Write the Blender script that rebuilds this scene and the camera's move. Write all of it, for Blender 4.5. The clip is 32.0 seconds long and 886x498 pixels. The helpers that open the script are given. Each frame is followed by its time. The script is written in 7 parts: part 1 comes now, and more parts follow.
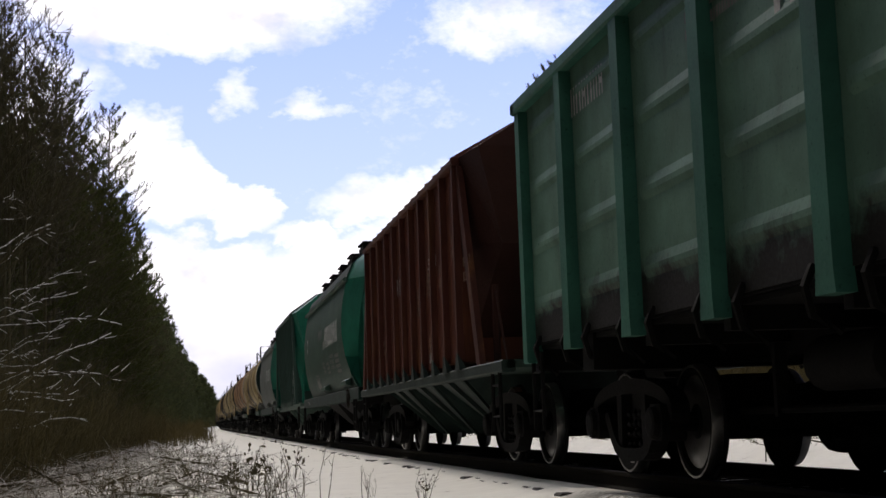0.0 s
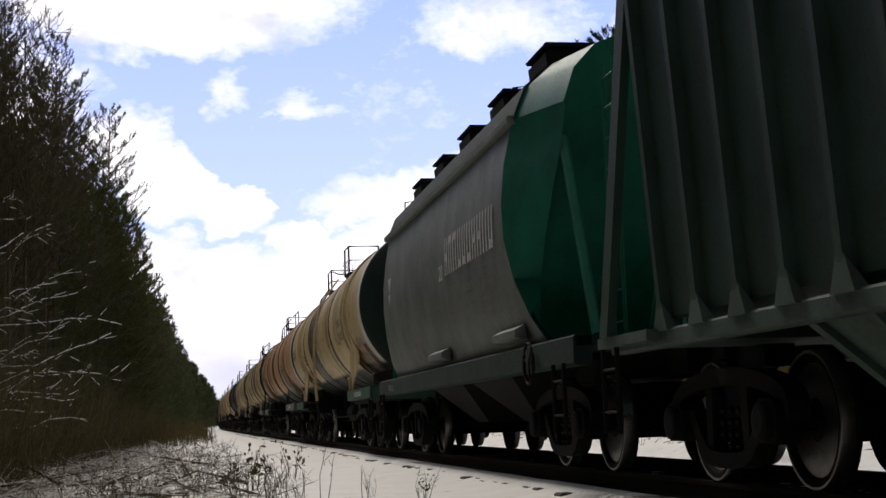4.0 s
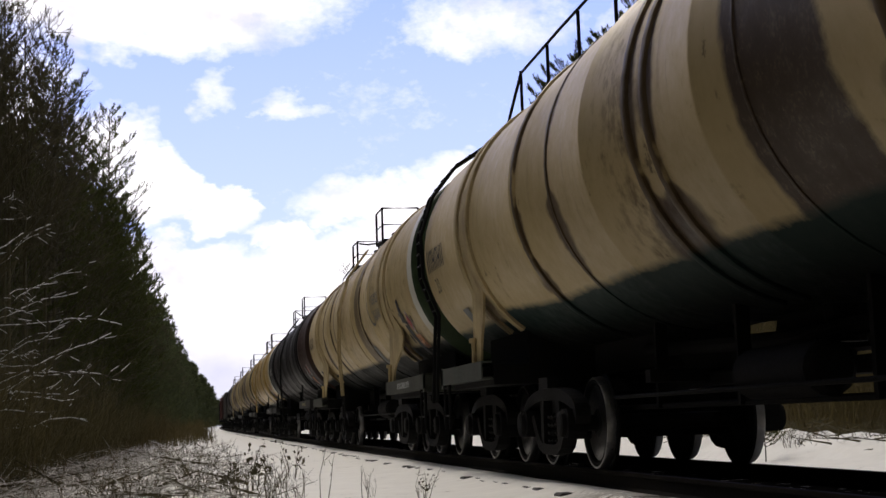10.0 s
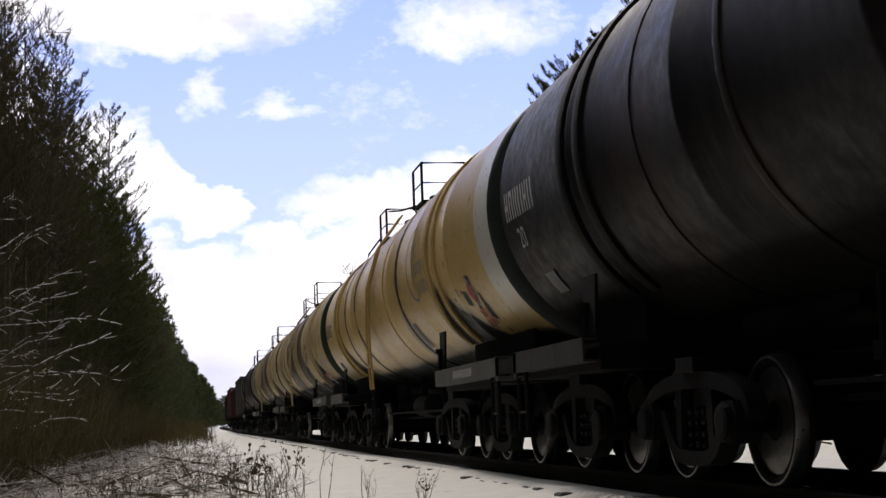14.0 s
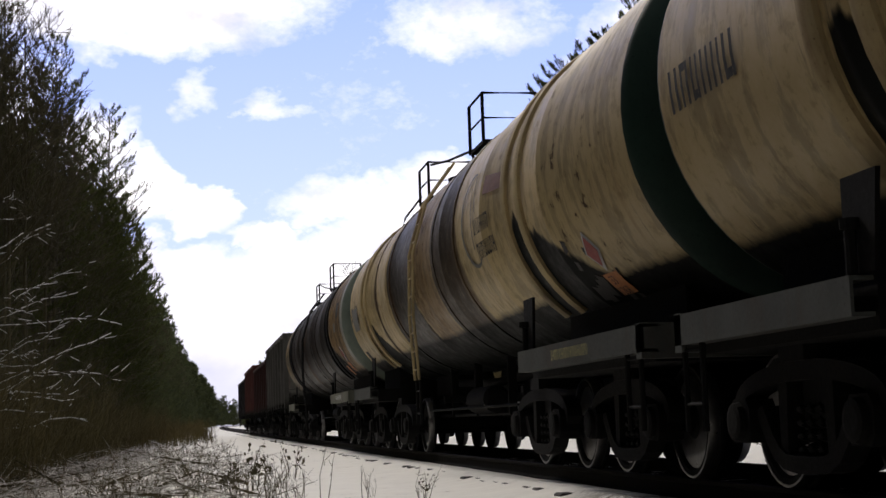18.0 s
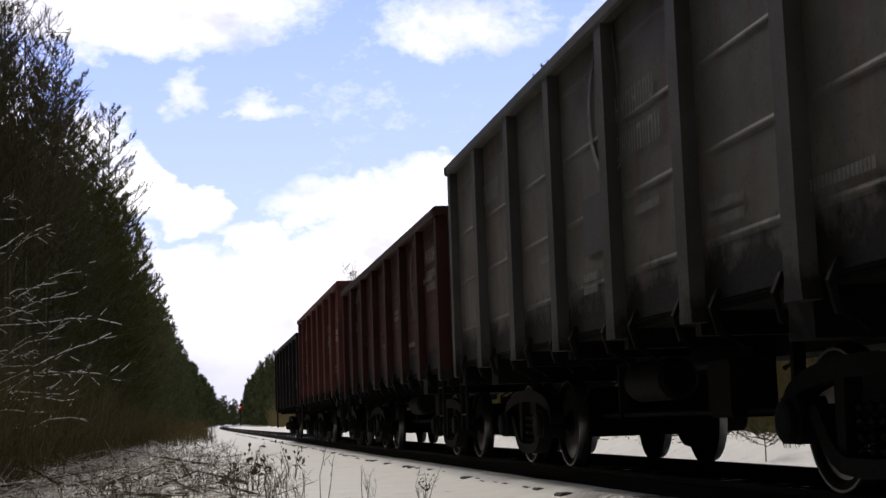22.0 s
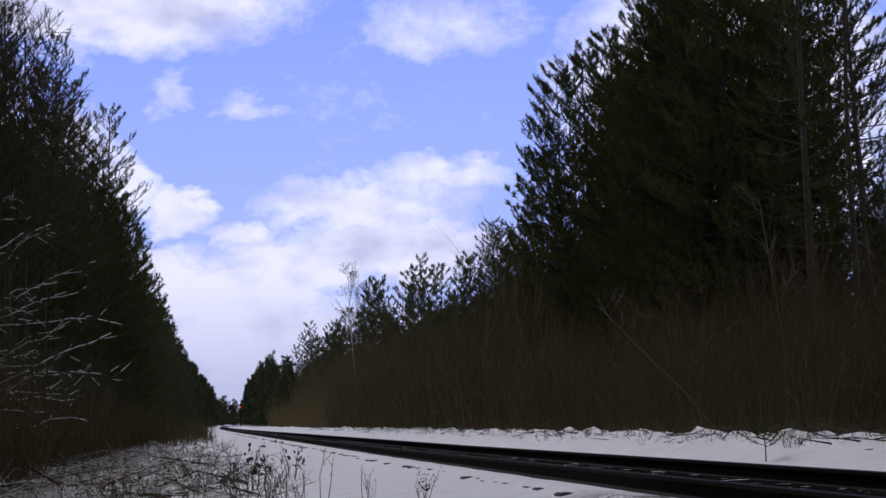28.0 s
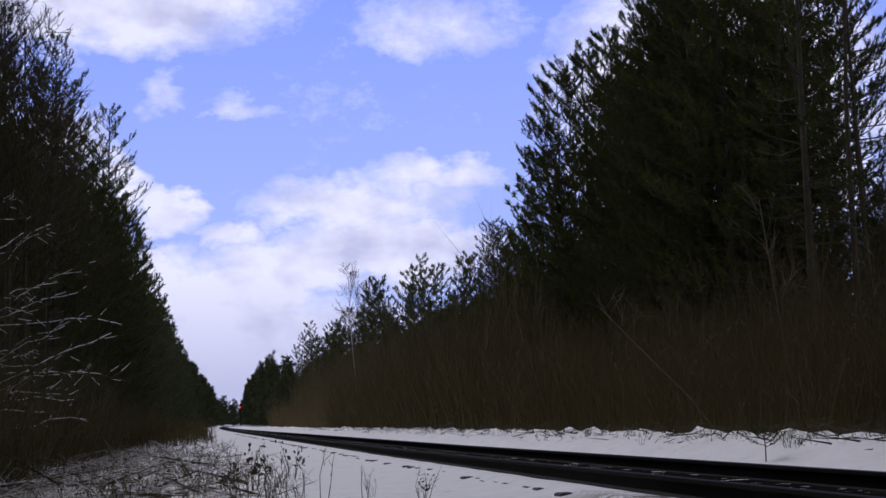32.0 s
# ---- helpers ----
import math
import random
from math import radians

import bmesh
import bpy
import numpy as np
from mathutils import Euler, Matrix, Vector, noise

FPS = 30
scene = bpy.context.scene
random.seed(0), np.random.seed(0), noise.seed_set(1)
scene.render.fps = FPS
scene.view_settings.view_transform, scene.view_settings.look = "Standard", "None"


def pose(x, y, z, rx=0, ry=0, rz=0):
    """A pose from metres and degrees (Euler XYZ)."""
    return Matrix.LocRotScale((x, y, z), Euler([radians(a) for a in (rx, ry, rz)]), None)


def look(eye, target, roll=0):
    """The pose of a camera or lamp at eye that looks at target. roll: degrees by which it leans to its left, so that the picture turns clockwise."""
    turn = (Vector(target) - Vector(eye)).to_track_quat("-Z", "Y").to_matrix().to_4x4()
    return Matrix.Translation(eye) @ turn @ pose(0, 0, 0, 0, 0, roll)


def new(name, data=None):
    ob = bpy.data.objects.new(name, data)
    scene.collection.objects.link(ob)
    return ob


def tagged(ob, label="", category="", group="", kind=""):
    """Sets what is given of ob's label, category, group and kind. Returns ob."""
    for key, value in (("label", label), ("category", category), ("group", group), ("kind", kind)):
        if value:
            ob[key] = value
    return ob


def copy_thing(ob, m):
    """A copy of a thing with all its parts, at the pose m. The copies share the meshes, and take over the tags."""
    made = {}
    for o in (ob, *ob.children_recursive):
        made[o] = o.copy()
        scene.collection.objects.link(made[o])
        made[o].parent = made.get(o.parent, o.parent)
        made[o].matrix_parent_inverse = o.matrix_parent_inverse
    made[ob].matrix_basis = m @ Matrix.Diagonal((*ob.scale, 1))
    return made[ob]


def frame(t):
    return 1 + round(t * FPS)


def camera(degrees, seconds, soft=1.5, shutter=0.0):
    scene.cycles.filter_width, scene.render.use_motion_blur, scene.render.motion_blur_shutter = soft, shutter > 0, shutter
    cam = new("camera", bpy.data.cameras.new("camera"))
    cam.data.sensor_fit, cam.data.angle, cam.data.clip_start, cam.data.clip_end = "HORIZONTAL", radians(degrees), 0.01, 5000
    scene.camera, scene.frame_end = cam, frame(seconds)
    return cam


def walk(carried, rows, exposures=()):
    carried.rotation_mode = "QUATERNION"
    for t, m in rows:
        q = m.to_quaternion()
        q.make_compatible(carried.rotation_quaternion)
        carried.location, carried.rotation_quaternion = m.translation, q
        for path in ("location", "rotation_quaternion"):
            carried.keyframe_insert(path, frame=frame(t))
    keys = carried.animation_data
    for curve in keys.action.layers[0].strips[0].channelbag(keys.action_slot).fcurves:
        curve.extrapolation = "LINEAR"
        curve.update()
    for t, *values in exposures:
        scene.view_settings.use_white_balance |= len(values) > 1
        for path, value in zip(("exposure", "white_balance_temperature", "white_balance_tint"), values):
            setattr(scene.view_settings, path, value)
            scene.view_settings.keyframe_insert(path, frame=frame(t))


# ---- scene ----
# the camera stands still low beside the track; the line runs off along +y
EYE = (0.0, 0.0, 0.76)
YAW, PITCH, ROLL = 10.03, 6.75, -1.92
FOV = 34.17
cam = camera(FOV, 32.0, soft=1.5, shutter=0.015)
aim = (EYE[0] + math.sin(radians(YAW)) * math.cos(radians(PITCH)),
       EYE[1] + math.cos(radians(YAW)) * math.cos(radians(PITCH)),
       EYE[2] + math.sin(radians(PITCH)))
walk(cam, [(0.0, look(EYE, aim, ROLL)), (32.0, look(EYE, aim, ROLL))],
     exposures=[(0.0, 0.50, 6550, 13), (20.0, 0.50, 6500, 13), (24.6, 0.44, 6350, 14), (25.6, 0.27, 6200, 15), (26.6, -0.02, 5800, 19), (27.5, -0.15, 5620, 21), (32.0, -0.21, 5600, 22)])

# ---- light ----
SUN_EL, SUN_AZ = 42.0, -9.5
world = bpy.data.worlds.new("world")
scene.world = world
world.use_nodes = True
wn, wl = world.node_tree.nodes, world.node_tree.links
wn.clear()
sky = wn.new("ShaderNodeTexSky")
sky.sky_type = "NISHITA"
sky.sun_disc = False
sky.sun_elevation, sky.sun_rotation = radians(SUN_EL), radians(SUN_AZ)
sky.dust_density = 2.0
bg = wn.new("ShaderNodeBackground")
bg.inputs["Strength"].default_value = 0.056
# broken cloud all round the sky
wc = wn.new("ShaderNodeTexCoord")
wz = wn.new("ShaderNodeTexNoise")
wz.inputs["Scale"].default_value, wz.inputs["Detail"].default_value = 3.0, 6.0
wr = wn.new("ShaderNodeMapRange")
wr.inputs["From Min"].default_value, wr.inputs["From Max"].default_value = 0.36, 0.56
wm = wn.new("ShaderNodeMix")
wm.data_type = "RGBA"
wm.inputs[7].default_value = (7.7, 7.35, 6.85, 1)
wl.new(wc.outputs["Generated"], wz.inputs["Vector"])
wl.new(wz.outputs[0], wr.inputs["Value"])
wl.new(wr.outputs[0], wm.inputs[0])
wl.new(sky.outputs[0], wm.inputs[6])
wo = wn.new("ShaderNodeOutputWorld")
wl.new(wm.outputs[2], bg.inputs[0])
wl.new(bg.outputs[0], wo.inputs[0])
sun = new("sun", bpy.data.lights.new("sun", "SUN"))
sun.data.energy, sun.data.angle, sun.data.color = 1.1, radians(12), (1.0, 0.93, 0.82)
sun.matrix_world = look((0, 0, 0), (-math.sin(radians(SUN_AZ)) * math.cos(radians(SUN_EL)),
                                    -math.cos(radians(SUN_AZ)) * math.cos(radians(SUN_EL)), -math.sin(radians(SUN_EL))))
sun.location = (-20, 60, 80)


# ---- materials ----
class N:
    """A small writer of node materials."""

    def __init__(self, name):
        self.m = bpy.data.materials.new(name)
        self.m.use_nodes = True
        self.t = self.m.node_tree
        self.t.nodes.clear()
        self.out = self.t.nodes.new("ShaderNodeOutputMaterial")

    def n(self, kind, **sets):
        node = self.t.nodes.new("ShaderNode" + kind)
        for key, value in sets.items():
            if key == "op":
                node.operation = value
            elif key == "blend":
                node.blend_type = value
            else:
                node.inputs[key.replace("_", " ")].default_value = value
        return node

    def put(self, node, key, value):
        if isinstance(value, bpy.types.NodeSocket):
            self.t.links.new(value, node.inputs[key])
        else:
            node.inputs[key].default_value = value

    def math(self, op, a, b=0.0, c=None, clamp=False):
        node = self.n("Math", op=op)
        node.use_clamp = clamp
        self.put(node, 0, a), self.put(node, 1, b)
        if c is not None:
            self.put(node, 2, c)
        return node.outputs[0]

    def mix(self, f, a, b, blend="MIX"):
        node = self.t.nodes.new("ShaderNodeMix")
        node.data_type, node.blend_type = "RGBA", blend
        self.put(node, 0, f)
        self.put(node, 6, a if isinstance(a, bpy.types.NodeSocket) else (*a, 1))
        self.put(node, 7, b if isinstance(b, bpy.types.NodeSocket) else (*b, 1))
        return node.outputs[2]

    def coords(self):
        node = self.n("TexCoord")
        return node.outputs["Object"]

    def xyz(self, v):
        node = self.n("SeparateXYZ")
        self.put(node, 0, v)
        return node.outputs

    def scale(self, v, s):
        node = self.n("VectorMath", op="MULTIPLY")
        self.put(node, 0, v)
        node.inputs[1].default_value = s
        return node.outputs[0]

    def noise(self, v, scale, detail=4.0, rough=0.55):
        node = self.n("TexNoise", Scale=scale, Detail=detail, Roughness=rough)
        self.put(node, "Vector", v)
        return node.outputs[0]

    def ramp(self, v, lo, hi, a=0.0, b=1.0):
        node = self.n("MapRange", From_Min=lo, From_Max=hi, To_Min=a, To_Max=b)
        self.put(node, "Value", v)
        return node.outputs[0]

    def rand(self):
        return self.n("ObjectInfo").outputs["Random"]

    def done(self, colour, rough=0.6, metal=0.0, bump=None, strength=0.3, dist=0.02, spec=0.5):
        b = self.n("BsdfPrincipled", Metallic=metal)
        self.put(b, "Specular IOR Level", spec)
        self.put(b, "Base Color", colour if isinstance(colour, bpy.types.NodeSocket) else (*colour, 1))
        self.put(b, "Roughness", rough)
        if bump is not None:
            k = self.n("Bump", Strength=strength, Distance=dist)
            self.put(k, "Height", bump)
            self.t.links.new(k.outputs[0], b.inputs["Normal"])
        self.t.links.new(b.outputs[0], self.out.inputs[0])
        return self.m


def plain(name, base, dark=None, rough=0.6, metal=0.0, scale=4.0, amount=0.6, fine=30.0, bump=0.25, spec=0.5):
    """A paint, wood or earth with stains of two sizes."""
    k = N(name)
    c = k.coords()
    dark = dark or tuple(x * 0.45 for x in base)
    big = k.ramp(k.noise(c, scale), 0.42, 0.68)
    small = k.noise(c, fine, 6.0, 0.6)
    col = k.mix(k.math("MULTIPLY", big, amount), base, dark)
    col = k.mix(k.ramp(small, 0.3, 0.75, 0.0, 0.5), col, tuple(x * 0.6 for x in base))
    rnd = k.math("MULTIPLY_ADD", k.rand(), 0.3, 0.85)
    hsv = k.n("HueSaturation")
    k.put(hsv, "Color", col), k.put(hsv, "Value", rnd)
    return k.done(hsv.outputs[0], k.ramp(small, 0.2, 0.8, rough - 0.1, min(1, rough + 0.12)), metal, small, bump, 0.01, spec)


def streaky(name, base, stain, low=None, low_z=0.0, dirt=0.5, rough=0.5, seed=0.0):
    """Vehicle paint with rust and dirt run down it; below low_z it is caked with another colour."""
    k = N(name)
    c = k.coords()
    v = k.n("VectorMath", op="ADD")
    k.put(v, 0, c)
    v.inputs[1].default_value = (seed, seed * 3.1, 0)
    c2 = v.outputs[0]
    run = k.noise(k.scale(c2, (5.0, 5.0, 0.45)), 1.0, 5.0, 0.6)
    blot = k.noise(c2, 1.3, 6.0, 0.65)
    fine = k.noise(c2, 34.0, 4.0, 0.6)
    col = k.mix(k.ramp(blot, 0.35, 0.68, 0.0, 0.75), base, tuple(x * 0.5 for x in base))
    f = k.math("MULTIPLY", k.ramp(run, 0.48, 0.70), k.ramp(blot, 0.30, 0.65))
    col = k.mix(k.math("MULTIPLY", f, dirt), col, stain)
    col = k.mix(k.ramp(fine, 0.62, 0.72, 0.0, 0.6), col, tuple(x * 0.5 for x in stain))
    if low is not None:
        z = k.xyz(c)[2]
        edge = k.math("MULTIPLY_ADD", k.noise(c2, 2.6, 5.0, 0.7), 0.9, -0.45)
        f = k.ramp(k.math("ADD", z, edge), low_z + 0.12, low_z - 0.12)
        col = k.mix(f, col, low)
    return k.done(col, k.ramp(fine, 0.2, 0.8, rough - 0.08, rough + 0.2), 0.0, fine, 0.15, 0.006, spec=0.14)


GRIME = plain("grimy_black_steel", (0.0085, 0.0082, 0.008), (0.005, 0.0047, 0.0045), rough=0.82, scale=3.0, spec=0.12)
STEEL = plain("worn_tread_steel", (0.22, 0.215, 0.21), (0.08, 0.07, 0.065), rough=0.32, metal=0.9, scale=6.0)
RAILSIDE = plain("dark_rail_steel", (0.017, 0.014, 0.010), (0.010, 0.008, 0.006), rough=0.85, scale=2.0, spec=0.1)
RAILTOP = plain("dull_dark_rail_head", (0.024, 0.021, 0.034), (0.016, 0.014, 0.021), rough=0.85, scale=2.0, bump=0.05, spec=0.06)
WOOD = plain("tarred_sleeper_wood", (0.030, 0.026, 0.023), rough=0.85, scale=5.0)
BARK = plain("dark_pine_bark", (0.076, 0.062, 0.036), (0.04, 0.034, 0.022), rough=0.9, scale=5.0, fine=18.0, bump=0.6)
BIRCH = plain("pale_birch_bark", (0.50, 0.47, 0.42), (0.12, 0.10, 0.09), rough=0.85, scale=3.0, amount=0.8)
TWIG = plain("brown_bare_twigs", (0.072, 0.060, 0.024), (0.042, 0.036, 0.016), rough=0.9, scale=2.0)
REED = plain("dry_tan_grass", (0.15, 0.108, 0.055), (0.07, 0.050, 0.028), rough=0.9, scale=1.5)
BRUSH = plain("dark_brown_brushwood", (0.118, 0.090, 0.024), (0.066, 0.051, 0.016), rough=0.9, scale=0.5)
BOUGH_WOOD = plain("bough_bark", (0.15, 0.13, 0.09), (0.07, 0.06, 0.04), rough=0.85, scale=5.0, amount=0.7)
BOUGH_SNOW = plain("fresh_snow_on_wood", (0.88, 0.89, 0.9), (0.7, 0.7, 0.72), rough=0.85, scale=6.0, amount=0.4)
# paler brushwood colour, with the sunlight on the far strip painted in
BRUSH_PALE = plain("tan_brushwood", (0.205, 0.160, 0.068), (0.12, 0.094, 0.042), rough=0.9, scale=0.5)
SAPLING = plain("grey_brown_sapling_bark", (0.086, 0.080, 0.036), (0.044, 0.040, 0.020), rough=0.9, scale=1.2)
BRUSH_LEFT = plain("olive_brown_brushwood", (0.100, 0.082, 0.026), (0.056, 0.047, 0.017), rough=0.9, scale=0.5)
FROST = plain("snowed_branch", (0.72, 0.70, 0.66), (0.16, 0.12, 0.08), rough=0.8, scale=5.0, amount=0.7)


def needle_paint(name, base):
    k = N(name)
    c = k.coords()
    f = k.noise(c, 0.7, 4.0)
    isl = k.n("NewGeometry").outputs["Random Per Island"]
    col = k.mix(k.ramp(f, 0.35, 0.7), base, tuple(x * 0.5 for x in base))
    col = k.mix(k.math("MULTIPLY", isl, 0.5), col, (base[0] * 1.6, base[1] * 1.4, base[2] * 0.9))
    hsv = k.n("HueSaturation")
    k.put(hsv, "Color", col), k.put(hsv, "Value", k.math("MULTIPLY_ADD", k.rand(), 0.5, 0.75))
    k.done(hsv.outputs[0], 0.7, spec=0.2)
    # thin needles let some light through
    glow = k.n("BsdfTranslucent")
    k.put(glow, "Color", hsv.outputs[0])
    both = k.n("MixShader", Fac=0.36)
    k.t.links.new(k.out.inputs[0].links[0].from_socket, both.inputs[1])
    k.t.links.new(glow.outputs[0], both.inputs[2])
    k.t.links.new(both.outputs[0], k.out.inputs[0])
    return k.m


NEEDLES = needle_paint("pine_needles", (0.060, 0.072, 0.020))
# paler, greyer copy for distance: aerial haze put into the needle colour
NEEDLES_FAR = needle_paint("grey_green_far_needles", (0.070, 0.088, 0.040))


def snow_paint():
    k = N("old_snow")
    c = k.coords()
    x = k.xyz(c)
    mid = k.noise(c, 2.4, 6.0, 0.65)
    fine = k.noise(c, 22.0, 5.0, 0.6)
    col = k.mix(k.ramp(mid, 0.35, 0.7), (0.91, 0.90, 0.85), (0.82, 0.81, 0.765))
    # litter shows through under the wood's edge on both sides
    left = k.ramp(k.math("MULTIPLY_ADD", mid, 3.2, x[0]), 0.7, -0.9)
    right = k.ramp(k.math("MULTIPLY_ADD", mid, 3.0, x[0]), 14.0, 17.0)
    f = k.math("MAXIMUM", left, right, clamp=True)
    f = k.math("MULTIPLY", f, k.ramp(fine, 0.36, 0.52))
    col = k.mix(f, col, (0.10, 0.072, 0.05))
    bare = k.math("MULTIPLY", k.ramp(mid, 0.60, 0.68), k.ramp(fine, 0.5, 0.62))
    col = k.mix(k.math("MULTIPLY", bare, 0.7), col, (0.15, 0.11, 0.08))
    # unseen ground round the camera, browned to cut the light bounced off snow
    f = k.math("MULTIPLY", k.ramp(k.math("MULTIPLY_ADD", mid, 2.0, x[1]), 15.0, 13.5), k.ramp(k.math("MULTIPLY_ADD", fine, 0.5, mid), 0.66, 0.82))
    col = k.mix(f, col, (0.085, 0.065, 0.045))
    h = k.math("MULTIPLY_ADD", fine, 0.4, mid)
    return k.done(col, 0.75, 0.0, h, 0.5, 0.06, spec=0.3)


SNOW = snow_paint()


# ---- mesh writing ----
class G:
    """A growing mesh: vertices and faces of one part."""

    def __init__(self):
        self.v, self.f = [], []

    def add(self, verts, faces):
        o = len(self.v)
        self.v += [tuple(p) for p in verts]
        self.f += [tuple(i + o for i in q) for q in faces]
        return self

    def box(self, x0, x1, y0, y1, z0, z1, b=0.0):
        """A block with its edges along the length cut by b."""
        if b <= 0:
            p = [(x0, z0), (x1, z0), (x1, z1), (x0, z1)]
        else:
            p = [(x0 + b, z0), (x1 - b, z0), (x1, z0 + b), (x1, z1 - b), (x1 - b, z1), (x0 + b, z1), (x0, z1 - b), (x0, z0 + b)]
        return self.prism(p, y0, y1)

    def prism(self, p, y0, y1):
        """An outline in x and z drawn along y."""
        n = len(p)
        v = [(x, y0, z) for x, z in p] + [(x, y1, z) for x, z in p]
        f = [(i, (i + 1) % n, n + (i + 1) % n, n + i) for i in range(n)]
        return self.add(v, f + [tuple(range(n))[::-1], tuple(range(n, 2 * n))])

    def slab(self, p, x0, x1):
        """An outline in y and z drawn along x."""
        n = len(p)
        v = [(x0, y, z) for y, z in p] + [(x1, y, z) for y, z in p]
        f = [(i, (i + 1) % n, n + (i + 1) % n, n + i) for i in range(n)]
        return self.add(v, f + [tuple(range(n))[::-1], tuple(range(n, 2 * n))])

    def tube(self, pts, r, seg=6, r1=None):
        """A round bar through points, tapering to r1."""
        pts = [Vector(q) for q in pts]
        rings, n = [], len(pts)
        for i, q in enumerate(pts):
            d = (pts[min(i + 1, n - 1)] - pts[max(i - 1, 0)]).normalized()
            a = d.orthogonal().normalized()
            b = d.cross(a)
            rr = r if r1 is None else r + (r1 - r) * i / (n - 1)
            rings += [q + (a * math.cos(k * math.tau / seg) + b * math.sin(k * math.tau / seg)) * rr for k in range(seg)]
        f = []
        for i in range(n - 1):
            for k in range(seg):
                f.append((i * seg + k, i * seg + (k + 1) % seg, (i + 1) * seg + (k + 1) % seg, (i + 1) * seg + k))
        f += [tuple(range(seg))[::-1], tuple(range((n - 1) * seg, n * seg))]
        return self.add(rings, f)

    def lathe(self, prof, axis="x", at=(0, 0, 0), seg=24):
        """Rings (place along the axis, radius) turned round the axis."""
        v, f, n = [], [], len(prof)
        for s, r in prof:
            for k in range(seg):
                c, d = math.cos(k * math.tau / seg) * r, math.sin(k * math.tau / seg) * r
                p = (s, c, d) if axis == "x" else (c, s, d) if axis == "y" else (c, d, s)
                v.append((p[0] + at[0], p[1] + at[1], p[2] + at[2]))
        for i in range(n - 1):
            for k in range(seg):
                f.append((i * seg + k, i * seg + (k + 1) % seg, (i + 1) * seg + (k + 1) % seg, (i + 1) * seg + k))
        f += [tuple(range(seg)), tuple(range((n - 1) * seg, n * seg))[::-1]]
        return self.add(v, f)

    def mesh(self, name, material, smooth=False, weld=False):
        me = bpy.data.meshes.new(name)
        me.from_pydata(self.v, [], self.f)
        bm = bmesh.new()
        bm.from_mesh(me)
        if weld:
            bmesh.ops.remove_doubles(bm, verts=bm.verts, dist=0.002)
        bmesh.ops.recalc_face_normals(bm, faces=bm.faces)
        bm.to_mesh(me)
        bm.free()
        me.materials.append(material)
        if smooth:
            me.polygons.foreach_set("use_smooth", [True] * len(me.polygons))
            me.set_sharp_from_angle(angle=radians(35))
        return me


def part(name, g, material, parent, label="", smooth=False, at=None):
    ob = new(name, g.mesh(name, material, smooth) if isinstance(g, G) else g)
    ob.parent = parent
    if at is not None:
        ob.matrix_basis = at
    if label:
        ob["label"] = label
    return ob


def thing(name, label, category, group="", kind=""):
    return tagged(new(name), label, category, group, kind)


def soup(name, v, f, material):
    me = bpy.data.meshes.new(name)
    me.from_pydata(v, [], f)
    me.materials.append(material)
    return me


# ---- the line of the track ----
TRACK, SPEED = 4.943, 11.977
BEND, RADIUS = 120.0, 11400.0
RAIL = 0.20


def line(s, d=0.0):
    """The place s metres along the line and d metres to its right, its height above the bed, and its heading."""
    k = max(0.0, s - BEND)
    turn = k / RADIUS
    x = TRACK + k * k / (2 * RADIUS)
    rise = 0.0016 * max(0.0, s - 30.0)
    return x + d * math.cos(turn), s - d * math.sin(turn), rise, turn


def on_line(s):
    x, y, z, turn = line(s)
    return Matrix.Translation((x, y, RAIL + z)) @ pose(0, 0, 0, 0, 0, -math.degrees(turn))


def bed(d):
    """Height of the snow d metres from the middle of the track."""
    if d < 0:
        rows = [(-60, -0.1), (-14, -0.1), (-9, -0.22), (-6.5, -0.25), (-4.5, -0.16), (-2.6, -0.08), (-1.75, -0.05), (-1.60, -0.035), (-1.45, -0.012), (-1.36, 0.006), (-1.25, 0.042), (-0.95, 0.03), (0, 0.0)]
    else:
        rows = [(0, 0.0), (1.6, 0.0), (2.4, -0.04), (3.4, 0.0), (4.3, 0.24), (5.2, 0.27), (6.6, 0.08), (9, 0.0), (60, 0.1)]
    return float(np.interp(d, [r[0] for r in rows], [r[1] for r in rows]))


def ground_height(x, y):
    k = max(0.0, y - BEND)
    d = x - TRACK - k * k / (2 * RADIUS)
    z = bed(d) + 0.0016 * max(0.0, y - 30.0)
    n = noise.noise((x * 0.9, y * 0.9, 0)) * 0.055 + noise.noise((x * 2.7, y * 2.7, 5)) * 0.03
    w = min(1.0, max(0.12, (abs(d) - 1.5) / 1.2))
    if d > 3.2:
        w *= 2.0
        n += noise.noise((x * 4.5, y * 4.5, 9)) * 0.06 + abs(noise.noise((x * 1.7, y * 1.7, 3))) * 0.09
    return z + n * w


